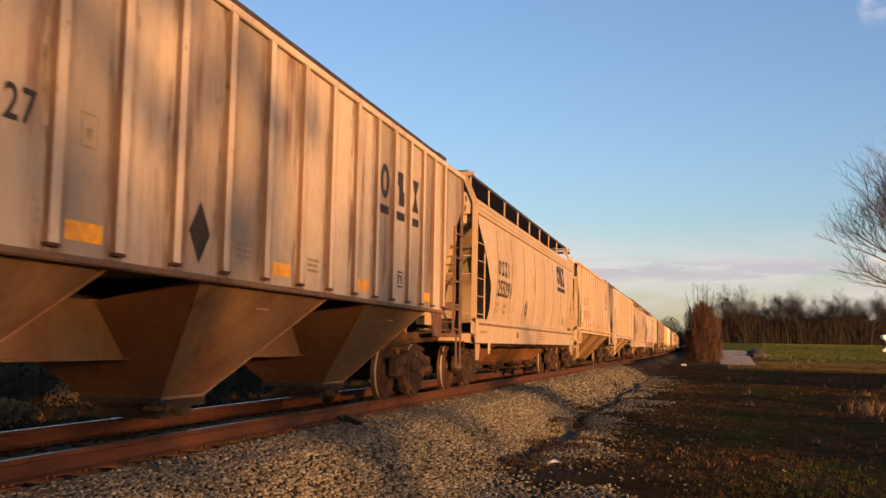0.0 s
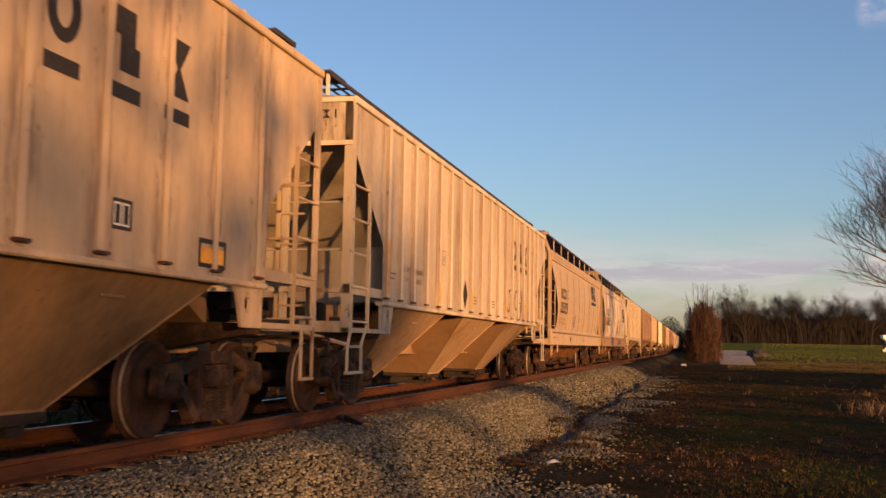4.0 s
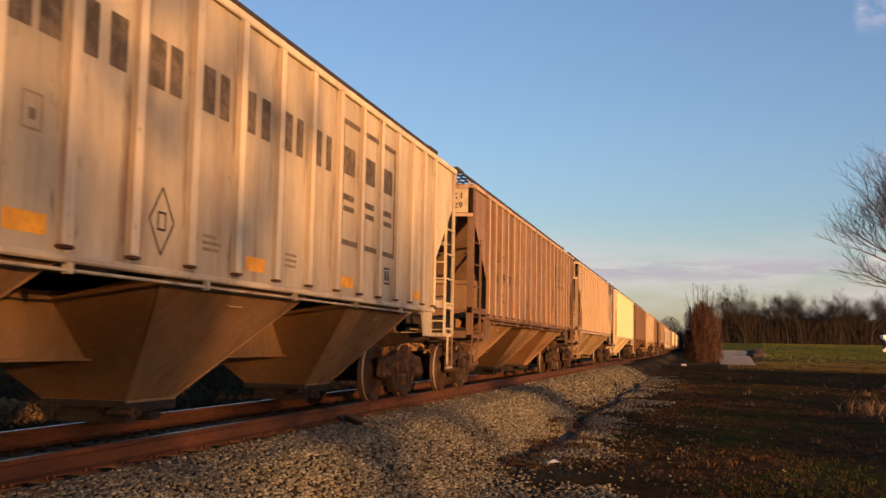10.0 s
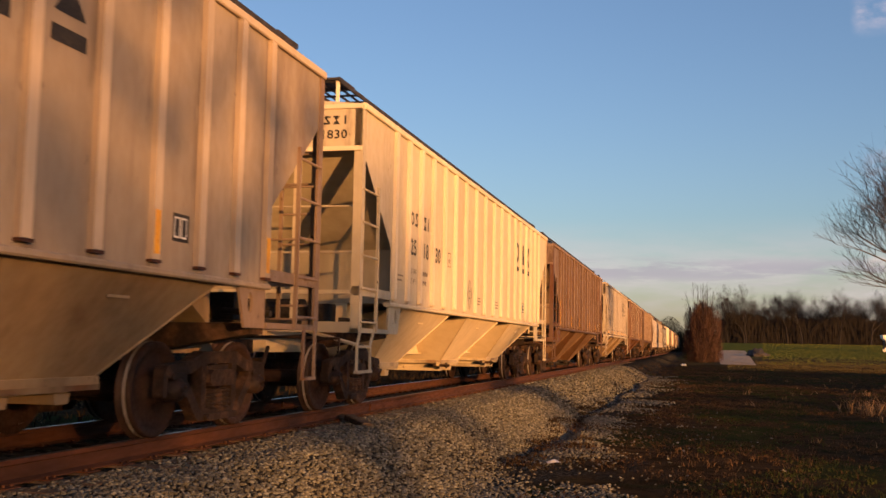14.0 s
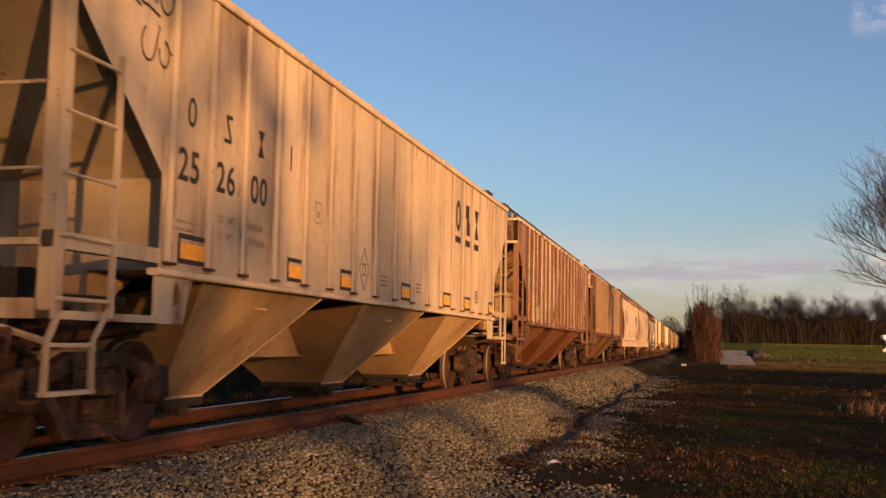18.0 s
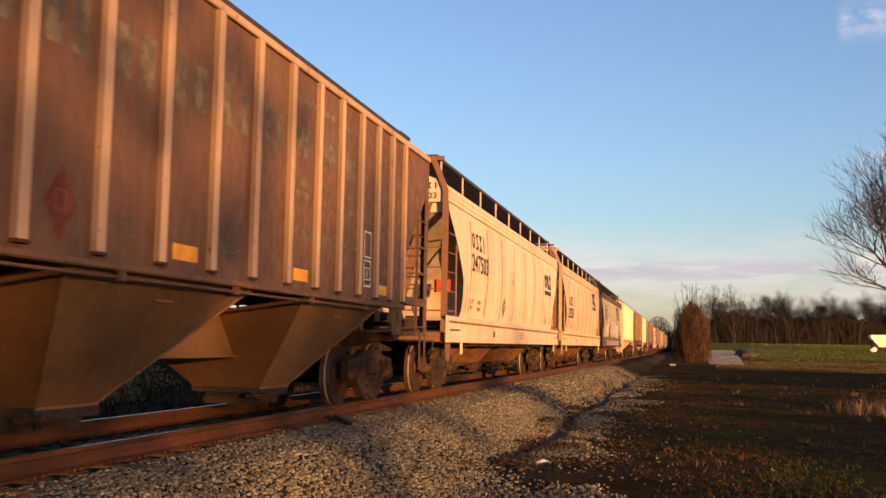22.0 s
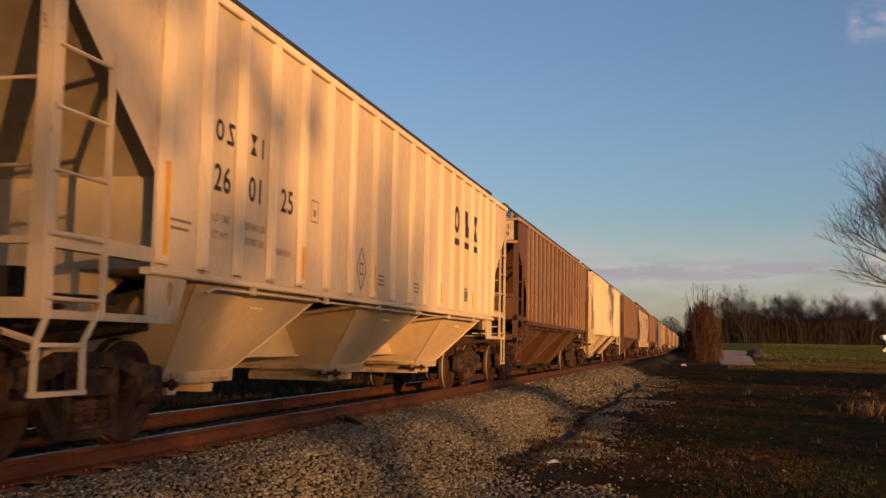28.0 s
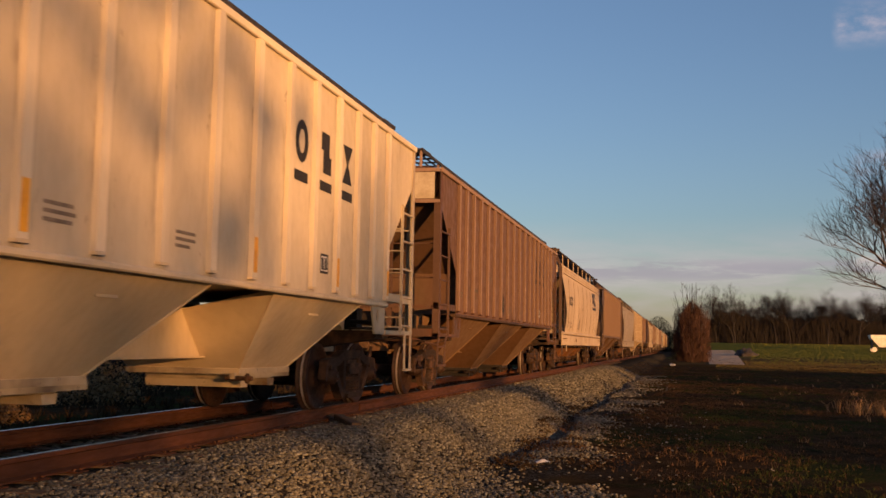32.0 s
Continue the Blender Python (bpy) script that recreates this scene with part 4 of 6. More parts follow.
def hopper_car(index, kind, s0, lookk, label, seed):
    car = tagged(new("hopper_car"), label, "freight car", "train of hopper cars")
    car.empty_display_size = 0.5
    car.location = (TX, s0, 0)
    L = FL if kind == "F" else RL
    body = paint("weathered_car_paint", lookk.base, lookk.grime, lookk.dirt, lookk.rust, seed, step=0.0 if kind == "F" else 0.1 + 0.4 * lookk.dirt + (0.3 if 0.4 < lookk.rust < 0.6 else 0.0), ribs=0.0 if kind == "F" else 0.06 + 0.9 * lookk.rust, posts=EVEN if index == 2 else RIBS)
    trim = paint("weathered_trim_paint", lookk.trim, lookk.grime, lookk.dirt * 0.7, lookk.rust * 0.8, seed + 11)
    belly = paint("weathered_hopper_paint", lookk.belly, (0.11, 0.055, 0.028), min(0.8, lookk.dirt + 0.4 * lookk.rust), lookk.rust, seed + 19, run=False)
    sill = paint("weathered_sill_paint", lookk.sill, lookk.grime, lookk.dirt, lookk.rust, seed + 23)
    if kind == "F":
        belly = UNDER
    ends = paint("worn_end_frame_paint", lookk.frame, lookk.grime, min(0.8, lookk.dirt + 0.1), min(0.9, lookk.rust + 0.25), seed + 41)
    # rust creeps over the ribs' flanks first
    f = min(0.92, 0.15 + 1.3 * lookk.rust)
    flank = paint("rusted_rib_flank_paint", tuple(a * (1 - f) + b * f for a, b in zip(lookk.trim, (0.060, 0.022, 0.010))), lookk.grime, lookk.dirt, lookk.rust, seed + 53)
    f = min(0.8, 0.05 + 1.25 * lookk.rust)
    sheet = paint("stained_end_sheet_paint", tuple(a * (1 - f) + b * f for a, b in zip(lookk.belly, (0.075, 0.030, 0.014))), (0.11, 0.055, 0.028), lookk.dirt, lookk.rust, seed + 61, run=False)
    # end walls: a darker, dirtier copy of the body paint, standing in for shade
    wall = paint("shaded_end_wall_paint", tuple(0.70 * c for c in lookk.base), (0.09, 0.06, 0.035), min(0.85, lookk.dirt + 0.25), lookk.rust, seed + 83)
    keys = dict(foot=RAIL if lookk.rust > 0.15 else belly, frame=ends, gate=paint("grimy_gate_paint", tuple(0.7 * c for c in lookk.belly), (0.05, 0.028, 0.016), 0.75, 0.5, seed + 71, run=False), paint=body, trim=trim, belly=belly, sill=sill, roof=trim, post=paint("grimy_end_paint", {1: (0.36, 0.27, 0.19), 4: (0.36, 0.27, 0.19), 15: (0.38, 0.29, 0.20), 5: (0.26, 0.19, 0.13), 14: (0.17, 0.09, 0.055)}.get(index, (0.075, 0.045, 0.032)), (0.10, 0.06, 0.04), 0.55, 0.35, seed + 31) if kind == "F" else trim, iron=RUST, dark=DARK, grate=GRATE, seam=SEAM)
    for name, me, at, key, lab in TEMPLATES["E" if index == 2 else "D" if kind == "R" and index not in SHALLOW else kind]:
        if name == "side_pipe" and index not in (6, 7, 13, 17, 18) or name == "rib_foot" and index > 20:
            continue
        ob = place(name, me, car, at, keys[key], lab)
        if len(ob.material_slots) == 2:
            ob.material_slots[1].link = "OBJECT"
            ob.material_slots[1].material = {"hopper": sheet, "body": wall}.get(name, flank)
    c = 1.67 if kind == "F" else 1.45
    truck(car, c, RUST)
    truck(car, L - c, RUST)
    return car


CARS = []
FRONTS = [1.43, 19.97, 38.11, 56.53, 75.28, 93.17, 111.63, 130.46, 149.26, 167.99, 186.80, 206.02, 224.84, 244.13, 262.85, 281.12, 299.38, 317.73, 336.65, 355.24, 374.30, 393.2]
KINDS = "RFTRFFRRRRRTRRFFFRRRRFRFRRFRRRFRRFRR"
NUMBERS = ["", "255291", "256214", "", "255325", "254832", "243252", "260929", "251634", "251830", "250966", "252600", "250981", "", "247503", "255351", "24738", "260125", "260379", "252127"]
LOOKS = [Look((0.50, 0.43, 0.36), sill=(0.13, 0.08, 0.05), frame=(0.11, 0.07, 0.05), dirt=0.42, rust=0.55, belly=(0.19, 0.115, 0.065)), Look((0.41, 0.325, 0.245), dirt=0.25, rust=0.05), Look((0.52, 0.405, 0.295), dirt=0.35, rust=0.3, belly=(0.27, 0.17, 0.095)),
         Look((0.56, 0.49, 0.41), trim=(0.66, 0.58, 0.49), dirt=0.45, rust=0.35, belly=(0.35, 0.235, 0.15)), Look((0.41, 0.325, 0.245), dirt=0.2, rust=0.05), Look((0.55, 0.49, 0.41), dirt=0.85, rust=0.5, sill=(0.29, 0.19, 0.125), grime=(0.13, 0.085, 0.06)),
         Look((0.56, 0.50, 0.40), trim=(0.66, 0.59, 0.48), dirt=0.5, rust=0.3, belly=(0.24, 0.14, 0.075)), Look((0.27, 0.175, 0.125), sill=(0.09, 0.05, 0.03), trim=(0.50, 0.37, 0.28), frame=(0.11, 0.065, 0.045), dirt=0.6, rust=0.5, belly=(0.29, 0.175, 0.10)),
         Look((0.40, 0.315, 0.24), trim=(0.58, 0.46, 0.35), frame=(0.26, 0.18, 0.13), dirt=0.4, rust=0.2, belly=(0.36, 0.26, 0.165)), Look(CREAM, trim=(0.80, 0.69, 0.52), dirt=0.12, rust=0.05),
         Look((0.33, 0.23, 0.165), sill=(0.09, 0.05, 0.03), trim=(0.30, 0.20, 0.145), frame=(0.11, 0.065, 0.045), dirt=0.75, rust=0.55, belly=(0.20, 0.112, 0.058), grime=(0.10, 0.062, 0.042)), Look((0.56, 0.47, 0.36), dirt=0.4, rust=0.3, belly=(0.42, 0.29, 0.17)),
         Look((0.52, 0.39, 0.28), trim=(0.66, 0.53, 0.40), sill=(0.09, 0.045, 0.025), frame=(0.22, 0.12, 0.07), dirt=0.45, rust=0.95, belly=(0.19, 0.085, 0.04)), Look((0.15, 0.082, 0.053), grime=(0.085, 0.05, 0.033), trim=(0.46, 0.33, 0.24), frame=(0.11, 0.065, 0.045), dirt=0.45, rust=0.35, belly=(0.17, 0.10, 0.056)),
         Look((0.60, 0.51, 0.42), dirt=0.25, rust=0.15, sill=(0.56, 0.46, 0.37)), Look(TAN, dirt=0.2, rust=0.05),
         Look((0.36, 0.335, 0.29), dirt=0.6, rust=0.35, sill=(0.06, 0.04, 0.035), trim=(0.08, 0.055, 0.045), belly=(0.10, 0.07, 0.05), grime=(0.10, 0.085, 0.07)),
         Look(CREAM, trim=(0.80, 0.69, 0.52), dirt=0.1, rust=0.03), Look((0.135, 0.067, 0.042), grime=(0.075, 0.040, 0.026), sill=(0.06, 0.035, 0.022), trim=(0.36, 0.25, 0.18), frame=(0.09, 0.05, 0.035), dirt=0.4, rust=0.4, belly=(0.115, 0.063, 0.035)), Look((0.66, 0.56, 0.42), trim=(0.79, 0.68, 0.53), dirt=0.12, rust=0.05),
         Look((0.155, 0.085, 0.055), grime=(0.085, 0.05, 0.033), sill=(0.07, 0.04, 0.025), trim=(0.30, 0.20, 0.15), frame=(0.09, 0.05, 0.035), dirt=0.4, rust=0.4, belly=(0.16, 0.095, 0.054)), Look((0.50, 0.40, 0.30), dirt=0.3, rust=0.1)]
FAR_LOOKS = [Look((0.13, 0.08, 0.055), trim=(0.22, 0.14, 0.10), dirt=0.4), Look((0.30, 0.26, 0.22), dirt=0.5), Look((0.42, 0.33, 0.22), dirt=0.4), Look((0.17, 0.10, 0.07), dirt=0.4), Look((0.40, 0.32, 0.22), dirt=0.4),
             Look((0.22, 0.15, 0.11), dirt=0.4), Look((0.36, 0.31, 0.25), dirt=0.4)]
LABELS = {"R": "hopper freight car with ribbed sides", "T": "hopper freight car with smooth panelled sides", "F": "hopper freight car with rounded sides"}
HUES = ["rust-streaked grey", "plain tan", "worn tan", "off-white tagged", "clean tan", "white streaked, tagged", "faded cream", "brown-weathered grey", "grey-tan", "clean cream", "brown-stained", "scuffed tan",
        "heavily rusted", "dark brown", "dusty white", "clean tan", "grey graffiti-covered", "clean cream", "dark brown", "clean cream", "brown", "dusty tan"]

for i, kind in enumerate(KINDS):
    s0 = FRONTS[i] if i < len(FRONTS) else FRONTS[-1] + 18.7 * (i - len(FRONTS) + 1)
    lk = LOOKS[i] if i < len(LOOKS) else FAR_LOOKS[(i - len(LOOKS)) % 7]
    hue = HUES[i] if i < len(HUES) else "weathered"
    CARS.append((hopper_car(i, kind, s0, lk, hue + " " + LABELS[kind], 4.3 * i + 1), s0, kind))


def panel(i):
    """Middle of the i-th panel between the ribs of a ribbed car."""
    return (RIBS[i] + RIBS[i + 1]) / 2


MAROON = plain("faded_maroon_paint", (0.11, 0.022, 0.012), (0.16, 0.05, 0.03), 8, 0.7)
LETTER = plain("faded_brown_lettering", (0.075, 0.060, 0.045), (0.16, 0.125, 0.095), 7, 0.75)


def ribbed_marks(i, car, kind, ink, ink2):
    rng = random.Random(100 + i)
    num = NUMBERS[i] if i < len(NUMBERS) else ""
    k = Side(kind)
    w = 0.165

    def stencil(k):
        k.done("road_number", ink2, car, "stencilled road number")
        return Side(kind)

    if i == 2:
        for j in (1, 2):
            initials(k, EVEN[j] + 0.14, 2.59, 2, 0.21, 0.30, 0.32, 2 * j - 2)
            k = stencil(k)
        for j in range(3):
            k.text(num[2 * j:2 * j + 2], EVEN[1 + j] + 0.15, 2.08, 0.30)
            k = stencil(k)
    elif num and i not in (6, 11):
        for j, z in ((1, 2.77), (2, 2.77)):
            initials(k, panel(j - (i == 12)) - 0.16, z, 2, w, 0.21, 0.23, 2 * j - 2)
            k = stencil(k)
        for j in range(3):
            k.text(num[2 * j:2 * j + 2], panel((0 if i == 12 else 1) + j) - 0.17, 2.25 if i == 8 else 2.31, 0.245)
            k = stencil(k)
    elif i == 11:
        for j in range(4):
            initials(k, panel(j) - 0.1, 2.78, 1, w, 0.27, 0.26, j)
            k = stencil(k)
        for j in range(3):
            k.text(num[2 * j:2 * j + 2], panel(j) - 0.24, 2.30, 0.28)
            k = stencil(k)
    elif i == 6:
        for j in range(3):
            initials(k, panel(j) - 0.18, 3.0, 1, 0.36, 0.52, 0.3, (1, 0, 3)[j])
            k = stencil(k)
            k.text(num[2 * j:2 * j + 2], panel(j) - 0.27, 2.36, 0.36)
            k = stencil(k)
    elif i == 0:
        k.text("27", panel(3) - 0.13, 2.33, 0.235)
        k = stencil(k)
    k = Side(kind)
    if i in (6, 13):
        # faded system name as plain blocks, then a round-cornered panel
        for j in range(4, 11):
            for q in (-0.30, 0.03):
                if rng.random() < 0.9:
                    k.bar(panel(j) + q, panel(j) + q + rng.uniform(0.18, 0.26), 2.98, 3.40)
                    k.done("faded_lettering", LETTER, car, "")
                    k = Side(kind)
        k.frame_box(panel(11) - 0.3, panel(13) + 0.36, 2.15, 3.75, 0.07)
        for j in (11, 12, 13):
            k.bar(panel(j) - 0.22, panel(j) + 0.2, 3.05, 3.40)
            k.bar(panel(j) - 0.22, panel(j) + 0.18, 2.72, 2.80)
            k.bar(panel(j) - 0.2, panel(j) + 0.2, 2.58, 2.65)
        k.done("emblem_panel", LETTER, car, "framed panel with faded bars")
    else:
        h, z = {8: (0.43, 3.19), 11: (0.58, 3.03)}.get(i, (0.50, 2.98))
        p0 = {8: 10, 12: 14}.get(i, 12)
        emblem(k, panel(p0) - 0.20, z, 0.40, h)
        k.done("emblem_ring", ink, car, "dark ring of the company emblem")
        k = Side(kind)
        emblem2(k, panel(p0 + 1) - 0.18, z, 0.36, h)
        k.done("emblem_step", ink, car, "stepped block of the company emblem")
        k = Side(kind)
        emblem3(k, panel(p0 + 2) - 0.19, z, 0.38, h)
        k.done("emblem_hourglass", ink, car, "hourglass of the company emblem")
        for j in (p0, p0 + 1, p0 + 2):
            k = Side(kind)
            k.bar(panel(j) - 0.21, panel(j) + 0.21, z - 0.22, z - 0.10)
            k.done("emblem_bar", ink, car, "")
    # small data lines
    k = Side(kind)
    if i not in (6, 12, 13):
        k.text("LD LMT", panel(1) - 0.17, 2.02, 0.075).text("LT WT", panel(1) - 0.17, 1.86, 0.075)
        if i == 17:
            k.text("201500 LBS", panel(2) - 0.24, 2.02, 0.07).text("61500 LBS", panel(2) - 0.21, 1.87, 0.07).text("NEW 2-81", panel(3) - 0.26, 1.84, 0.065)
        else:
            for r in range(2):
                for q in range(rng.randint(5, 7)):
                    k.bar(panel(2) - 0.24 + q * 0.065, panel(2) - 0.19 + q * 0.065, 2.02 - r * 0.15, 2.09 - r * 0.15)
        for r in range(2):
            k.bar(panel(0) - 0.22, panel(0) + 0.16 - 0.05 * r, 1.93 - r * 0.07, 1.955 - r * 0.07)
    for j in (7, 9):
        for r in range(3):
            k.bar(panel(j) - 0.2, panel(j) + rng.uniform(0.05, 0.2), 1.85 - r * 0.06, 1.88 - r * 0.06)
    k.frame_box(panel(4) - 0.10, panel(4) + 0.12, 2.30, 2.56, 0.018)
    k.bar(panel(4) - 0.03, panel(4) + 0.05, 2.37, 2.45)
    if i != 12:
        k.done("data_stencil", LETTER if i in (7, 10, 13, 18, 20) else FADED, car, "small faded data lines")
    k = Side(kind)
    if i in (0, 3, 10, 12, 13, 18, 20):
        k.poly([(panel(6), 1.60), (panel(6) + 0.2, 1.88), (panel(6), 2.16), (panel(6) - 0.2, 1.88)])
        k.done("diamond_mark", MAROON if i == 13 else DARK, car, "solid dark diamond mark")
        k = Side(kind)
    else:
        k.line([(panel(6), 1.62), (panel(6) + 0.2, 1.9), (panel(6), 2.18), (panel(6) - 0.2, 1.9), (panel(6), 1.62)], 0.022)
    k.frame_box(panel(6) - 0.07, panel(6) + 0.07, 1.82, 1.98, 0.02)
    k.done("diamond_mark", ink2, car, "stencilled diamond outline")
    k = Side(kind)
    mid = {11: 13.95, 8: 13.95, 10: 14.94, 13: 13.9, 12: 14.9}.get(i, 13.10)
    k.bar(mid - 0.14, mid + 0.14, 1.76, 2.00)
    k.done("stencil_panel", INK, car, "black stencil panel")
    k = Side(kind)
    k.g.v, k.g.f, k.g.m = [], [], []
    for q in (0, 1):
        k.frame_box(mid - 0.12 + q * 0.12, mid - 0.02 + q * 0.12, 1.79, 1.97, 0.015)
    k.g.v = [(x + 0.003, y, z) for x, y, z in k.g.v]
    k.done("stencil_frame", WHITE, car, "white frame lines")
    if i == 13:
        for z0 in (1.70, 2.10):
            k = Side(kind)
            k.frame_box(mid - 0.16, mid + 0.16, z0, z0 + 0.37, 0.022)
            k.g.v = [(x + 0.003, y, z) for x, y, z in k.g.v]
            k.done("stencil_frame", WHITE, car, "white frame lines")
    # reflective strips
    if i in (0, 2, 3, 6, 7, 8, 10, 11, 12, 13, 17, 18, 19):
        for n, y in enumerate((2.0, 4.4, 6.1, 8.8, 11.45, 13.12, 15.47) if i == 11 else (2.0, panel(4), panel(8), panel(11), panel(15)) if i in (0, 2, 6, 13) else (RIBS[0], RIBS[4], RIBS[7], RIBS[11], RIBS[14], RIBS[17])):
            k = Side(kind)
            if i in (0, 2, 6, 11, 13):
                k.bar(y - 0.23, y + 0.23, 1.62, 1.76)
                if i in (2, 11):
                    k.done("reflector_strip", YELLOW, car, "worn orange reflector strip")
                    k = Side(kind)
                    k.frame_box(y - 0.27, y + 0.27, 1.58, 1.84, 0.045)
                    k.done("reflector_backing", INK, car, "")
                    continue
            else:
                k.bar(y - 0.045, y + 0.045, 1.62, 2.40 if n == 0 else 1.98)
                k.g.v = [(x + 0.048, yy, z) for x, yy, z in k.g.v]
            k.done("reflector_strip", YELLOW, car, "worn orange reflector strip")


def rounded_marks(i, car, ink, ink2):
    rng = random.Random(300 + i)
    num = NUMBERS[i] if i < len(NUMBERS) else ""
    up = 0.42 if i in (14, 16) else 0.0
    k = Side("F")
    for j in range(4):
        initials(k, 2.08 + 0.38 * j, 2.48 + up, 1, 0.27, 0.34, 0.38, j)
        k.done("reporting_mark", ink2, car, "dark reporting mark of plain strokes")
        k = Side("F")
    if num:
        k.text(num, 2.04, 2.02 + up, 0.36)
    k.done("road_number", ink2, car, "stencilled road number")
    k = Side("F")
    y0, z0, w, eh = {14: (13.2, 2.72, 0.51, 0.44), 5: (12.95, 2.60, 0.60, 0.58)}.get(i, (12.0, 2.86, 0.62, 0.62))
    emblem(k, y0, z0, w + 0.02, eh)
    k.done("emblem_ring", ink, car, "dark ring of the company emblem")
    k = Side("F")
    emblem2(k, y0 + w + 0.07, z0, w - 0.08, eh)
    k.done("emblem_step", ink, car, "stepped block of the company emblem")
    k = Side("F")
    emblem3(k, y0 + 2 * w + 0.02, z0, w, eh)
    k.done("emblem_hourglass", ink, car, "hourglass of the company emblem")
    k = Side("F")
    k.bar(y0, y0 + 3 * w + 0.02, z0 - 0.20, z0 - 0.07)
    k.done("emblem_bar", ink, car, "dark bar under the company emblem")
    k = Side("F")
    for r in range(2):
        k.text("LD LMT" if r == 0 else "LT WT", 2.0, 1.78 - r * 0.14, 0.085)
        for q in range(4):
            k.bar(2.9 + q * 0.09, 2.97 + q * 0.09, 1.78 - r * 0.14, 1.86 - r * 0.14)
    for r in range(3):
        k.bar(8.3, 9.2 + rng.uniform(-0.1, 0.3), 1.24 - r * 0.07, 1.265 - r * 0.07)
        k.bar(14.9, 15.2, 1.80 - r * 0.08, 1.83 - r * 0.08)
    k.frame_box(7.0, 7.3, 2.45, 2.72, 0.02)
    k.bar(7.05, 7.25, 2.55, 2.58).bar(7.05, 7.25, 2.49, 2.52)
    k.frame_box(4.0, 4.22, 2.55, 2.85, 0.018)
    k.done("data_stencil", FADED, car, "small faded data lines")
    k = Side("F")
    k.line([(6.12, 1.60), (6.34, 1.84), (6.12, 2.08), (5.90, 1.84), (6.12, 1.60)], 0.028)
    k.line([(6.12, 1.70), (6.24, 1.84), (6.12, 1.98), (6.0, 1.84), (6.12, 1.70)], 0.028)
    k.done("diamond_mark", ink2, car, "stencilled diamond outline")
    k = Side("F")
    k.bar(13.7, 14.0, 1.62, 1.82)
    k.done("stencil_panel", INK, car, "black stencil panel")
    k = Side("F")
    for q in (0, 1):
        k.frame_box(13.72 + q * 0.13, 13.83 + q * 0.13, 1.65, 1.79, 0.014)
    k.g.v = [(x + 0.003, y, z) for x, y, z in k.g.v]
    k.done("stencil_frame", WHITE, car, "white frame lines")
    for y in (1.72, 3.7, 9.6, 13.4, 15.35):
        if i in (1, 4, 15, 16, 14):
            k = Side("F")
            k.line([(y, 1.55), (y + 0.03, 1.8), (y + 0.06, 2.1)], 0.07)
            k.done("reflector_strip", YELLOW if i in (4, 15, 16) else FADED_YELLOW, car, "worn yellow reflector strip")


FADED_YELLOW = plain("faded_yellow_tape", (0.50, 0.33, 0.12), (0.42, 0.27, 0.12), 6, 0.6)

for i in range(22):
    car, s0, kind = CARS[i]
    dark = i in (18, 20)
    if kind == "F":
        rounded_marks(i, car, NAVY, INK)
    else:
        ribbed_marks(i, car, kind, INK if not dark else DARK, FADED if i in (20, 13) else INK)
    if i < len(NUMBERS):
        end_marks(car, NUMBERS[i], INK, 0.0 if kind != "F" else 0.058)

BOARD = plain("cream_number_board", (0.42, 0.37, 0.29), (0.32, 0.27, 0.20), 5, 0.7)
# pale number boards on the leading ends of the brown cars
for i in (7, 13, 18, 20):
    g = Geo()
    g.add([(-0.2, -0.003, 3.55), (1.45, -0.003, 3.55), (1.45, -0.003, 4.03), (-0.2, -0.003, 4.03)], [(0, 1, 2, 3)])
    place("end_number_board", g.mesh("end_number_board"), CARS[i][0], mat=BOARD, label="pale painted number board")

# red warning plates on the leading ends of two rounded cars
for i in (5, 14):
    g = Geo()
    g.box(1.02, 1.34, 1.26, 1.30, 1.95, 2.20)
    g.box(1.06, 1.30, 1.255, 1.262, 2.10, 2.13)
    g.box(1.06, 1.30, 1.255, 1.262, 2.02, 2.05)
    place("warning_plate", g.mesh("warning_plate"), CARS[i][0], mat=RED, label="red warning plate")

# sprayed tags
rng = random.Random(7)
k = Side("R")
scribble(k, rng, 11.2, 1.62, 2.6, 0.75, 5, 0.05)
k.done("sprayed_tag", INK, CARS[3][0], "black sprayed scrawl")
k = Side("F")
scribble(k, rng, 8.6, 1.50, 3.4, 1.05, 4, 0.035)
k.line([(9.0, 1.5), (9.5, 2.4), (9.9, 1.6), (10.4, 2.5), (10.9, 1.6), (11.4, 2.35), (11.7, 1.7)], 0.045)
k.done("sprayed_tag", INK, CARS[5][0], "black sprayed scrawl")
k = Side("F")
scribble(k, rng, 8.8, 1.05, 3.0, 0.28, 8, 0.035)
k.done("sprayed_tag", INK, CARS[5][0], "black sprayed scrawl on the sill")
k = Side("R")
scribble(k, rng, 5.0, 1.6, 3.0, 0.35, 8, 0.022)
k.done("sprayed_tag", DARK, CARS[10][0], "faded sprayed scrawl")
k = Side("R")
scribble(k, rng, 10.3, 1.62, 1.8, 0.45, 5, 0.03)
k.done("sprayed_tag", INK, CARS[12][0], "thin sprayed scrawl")
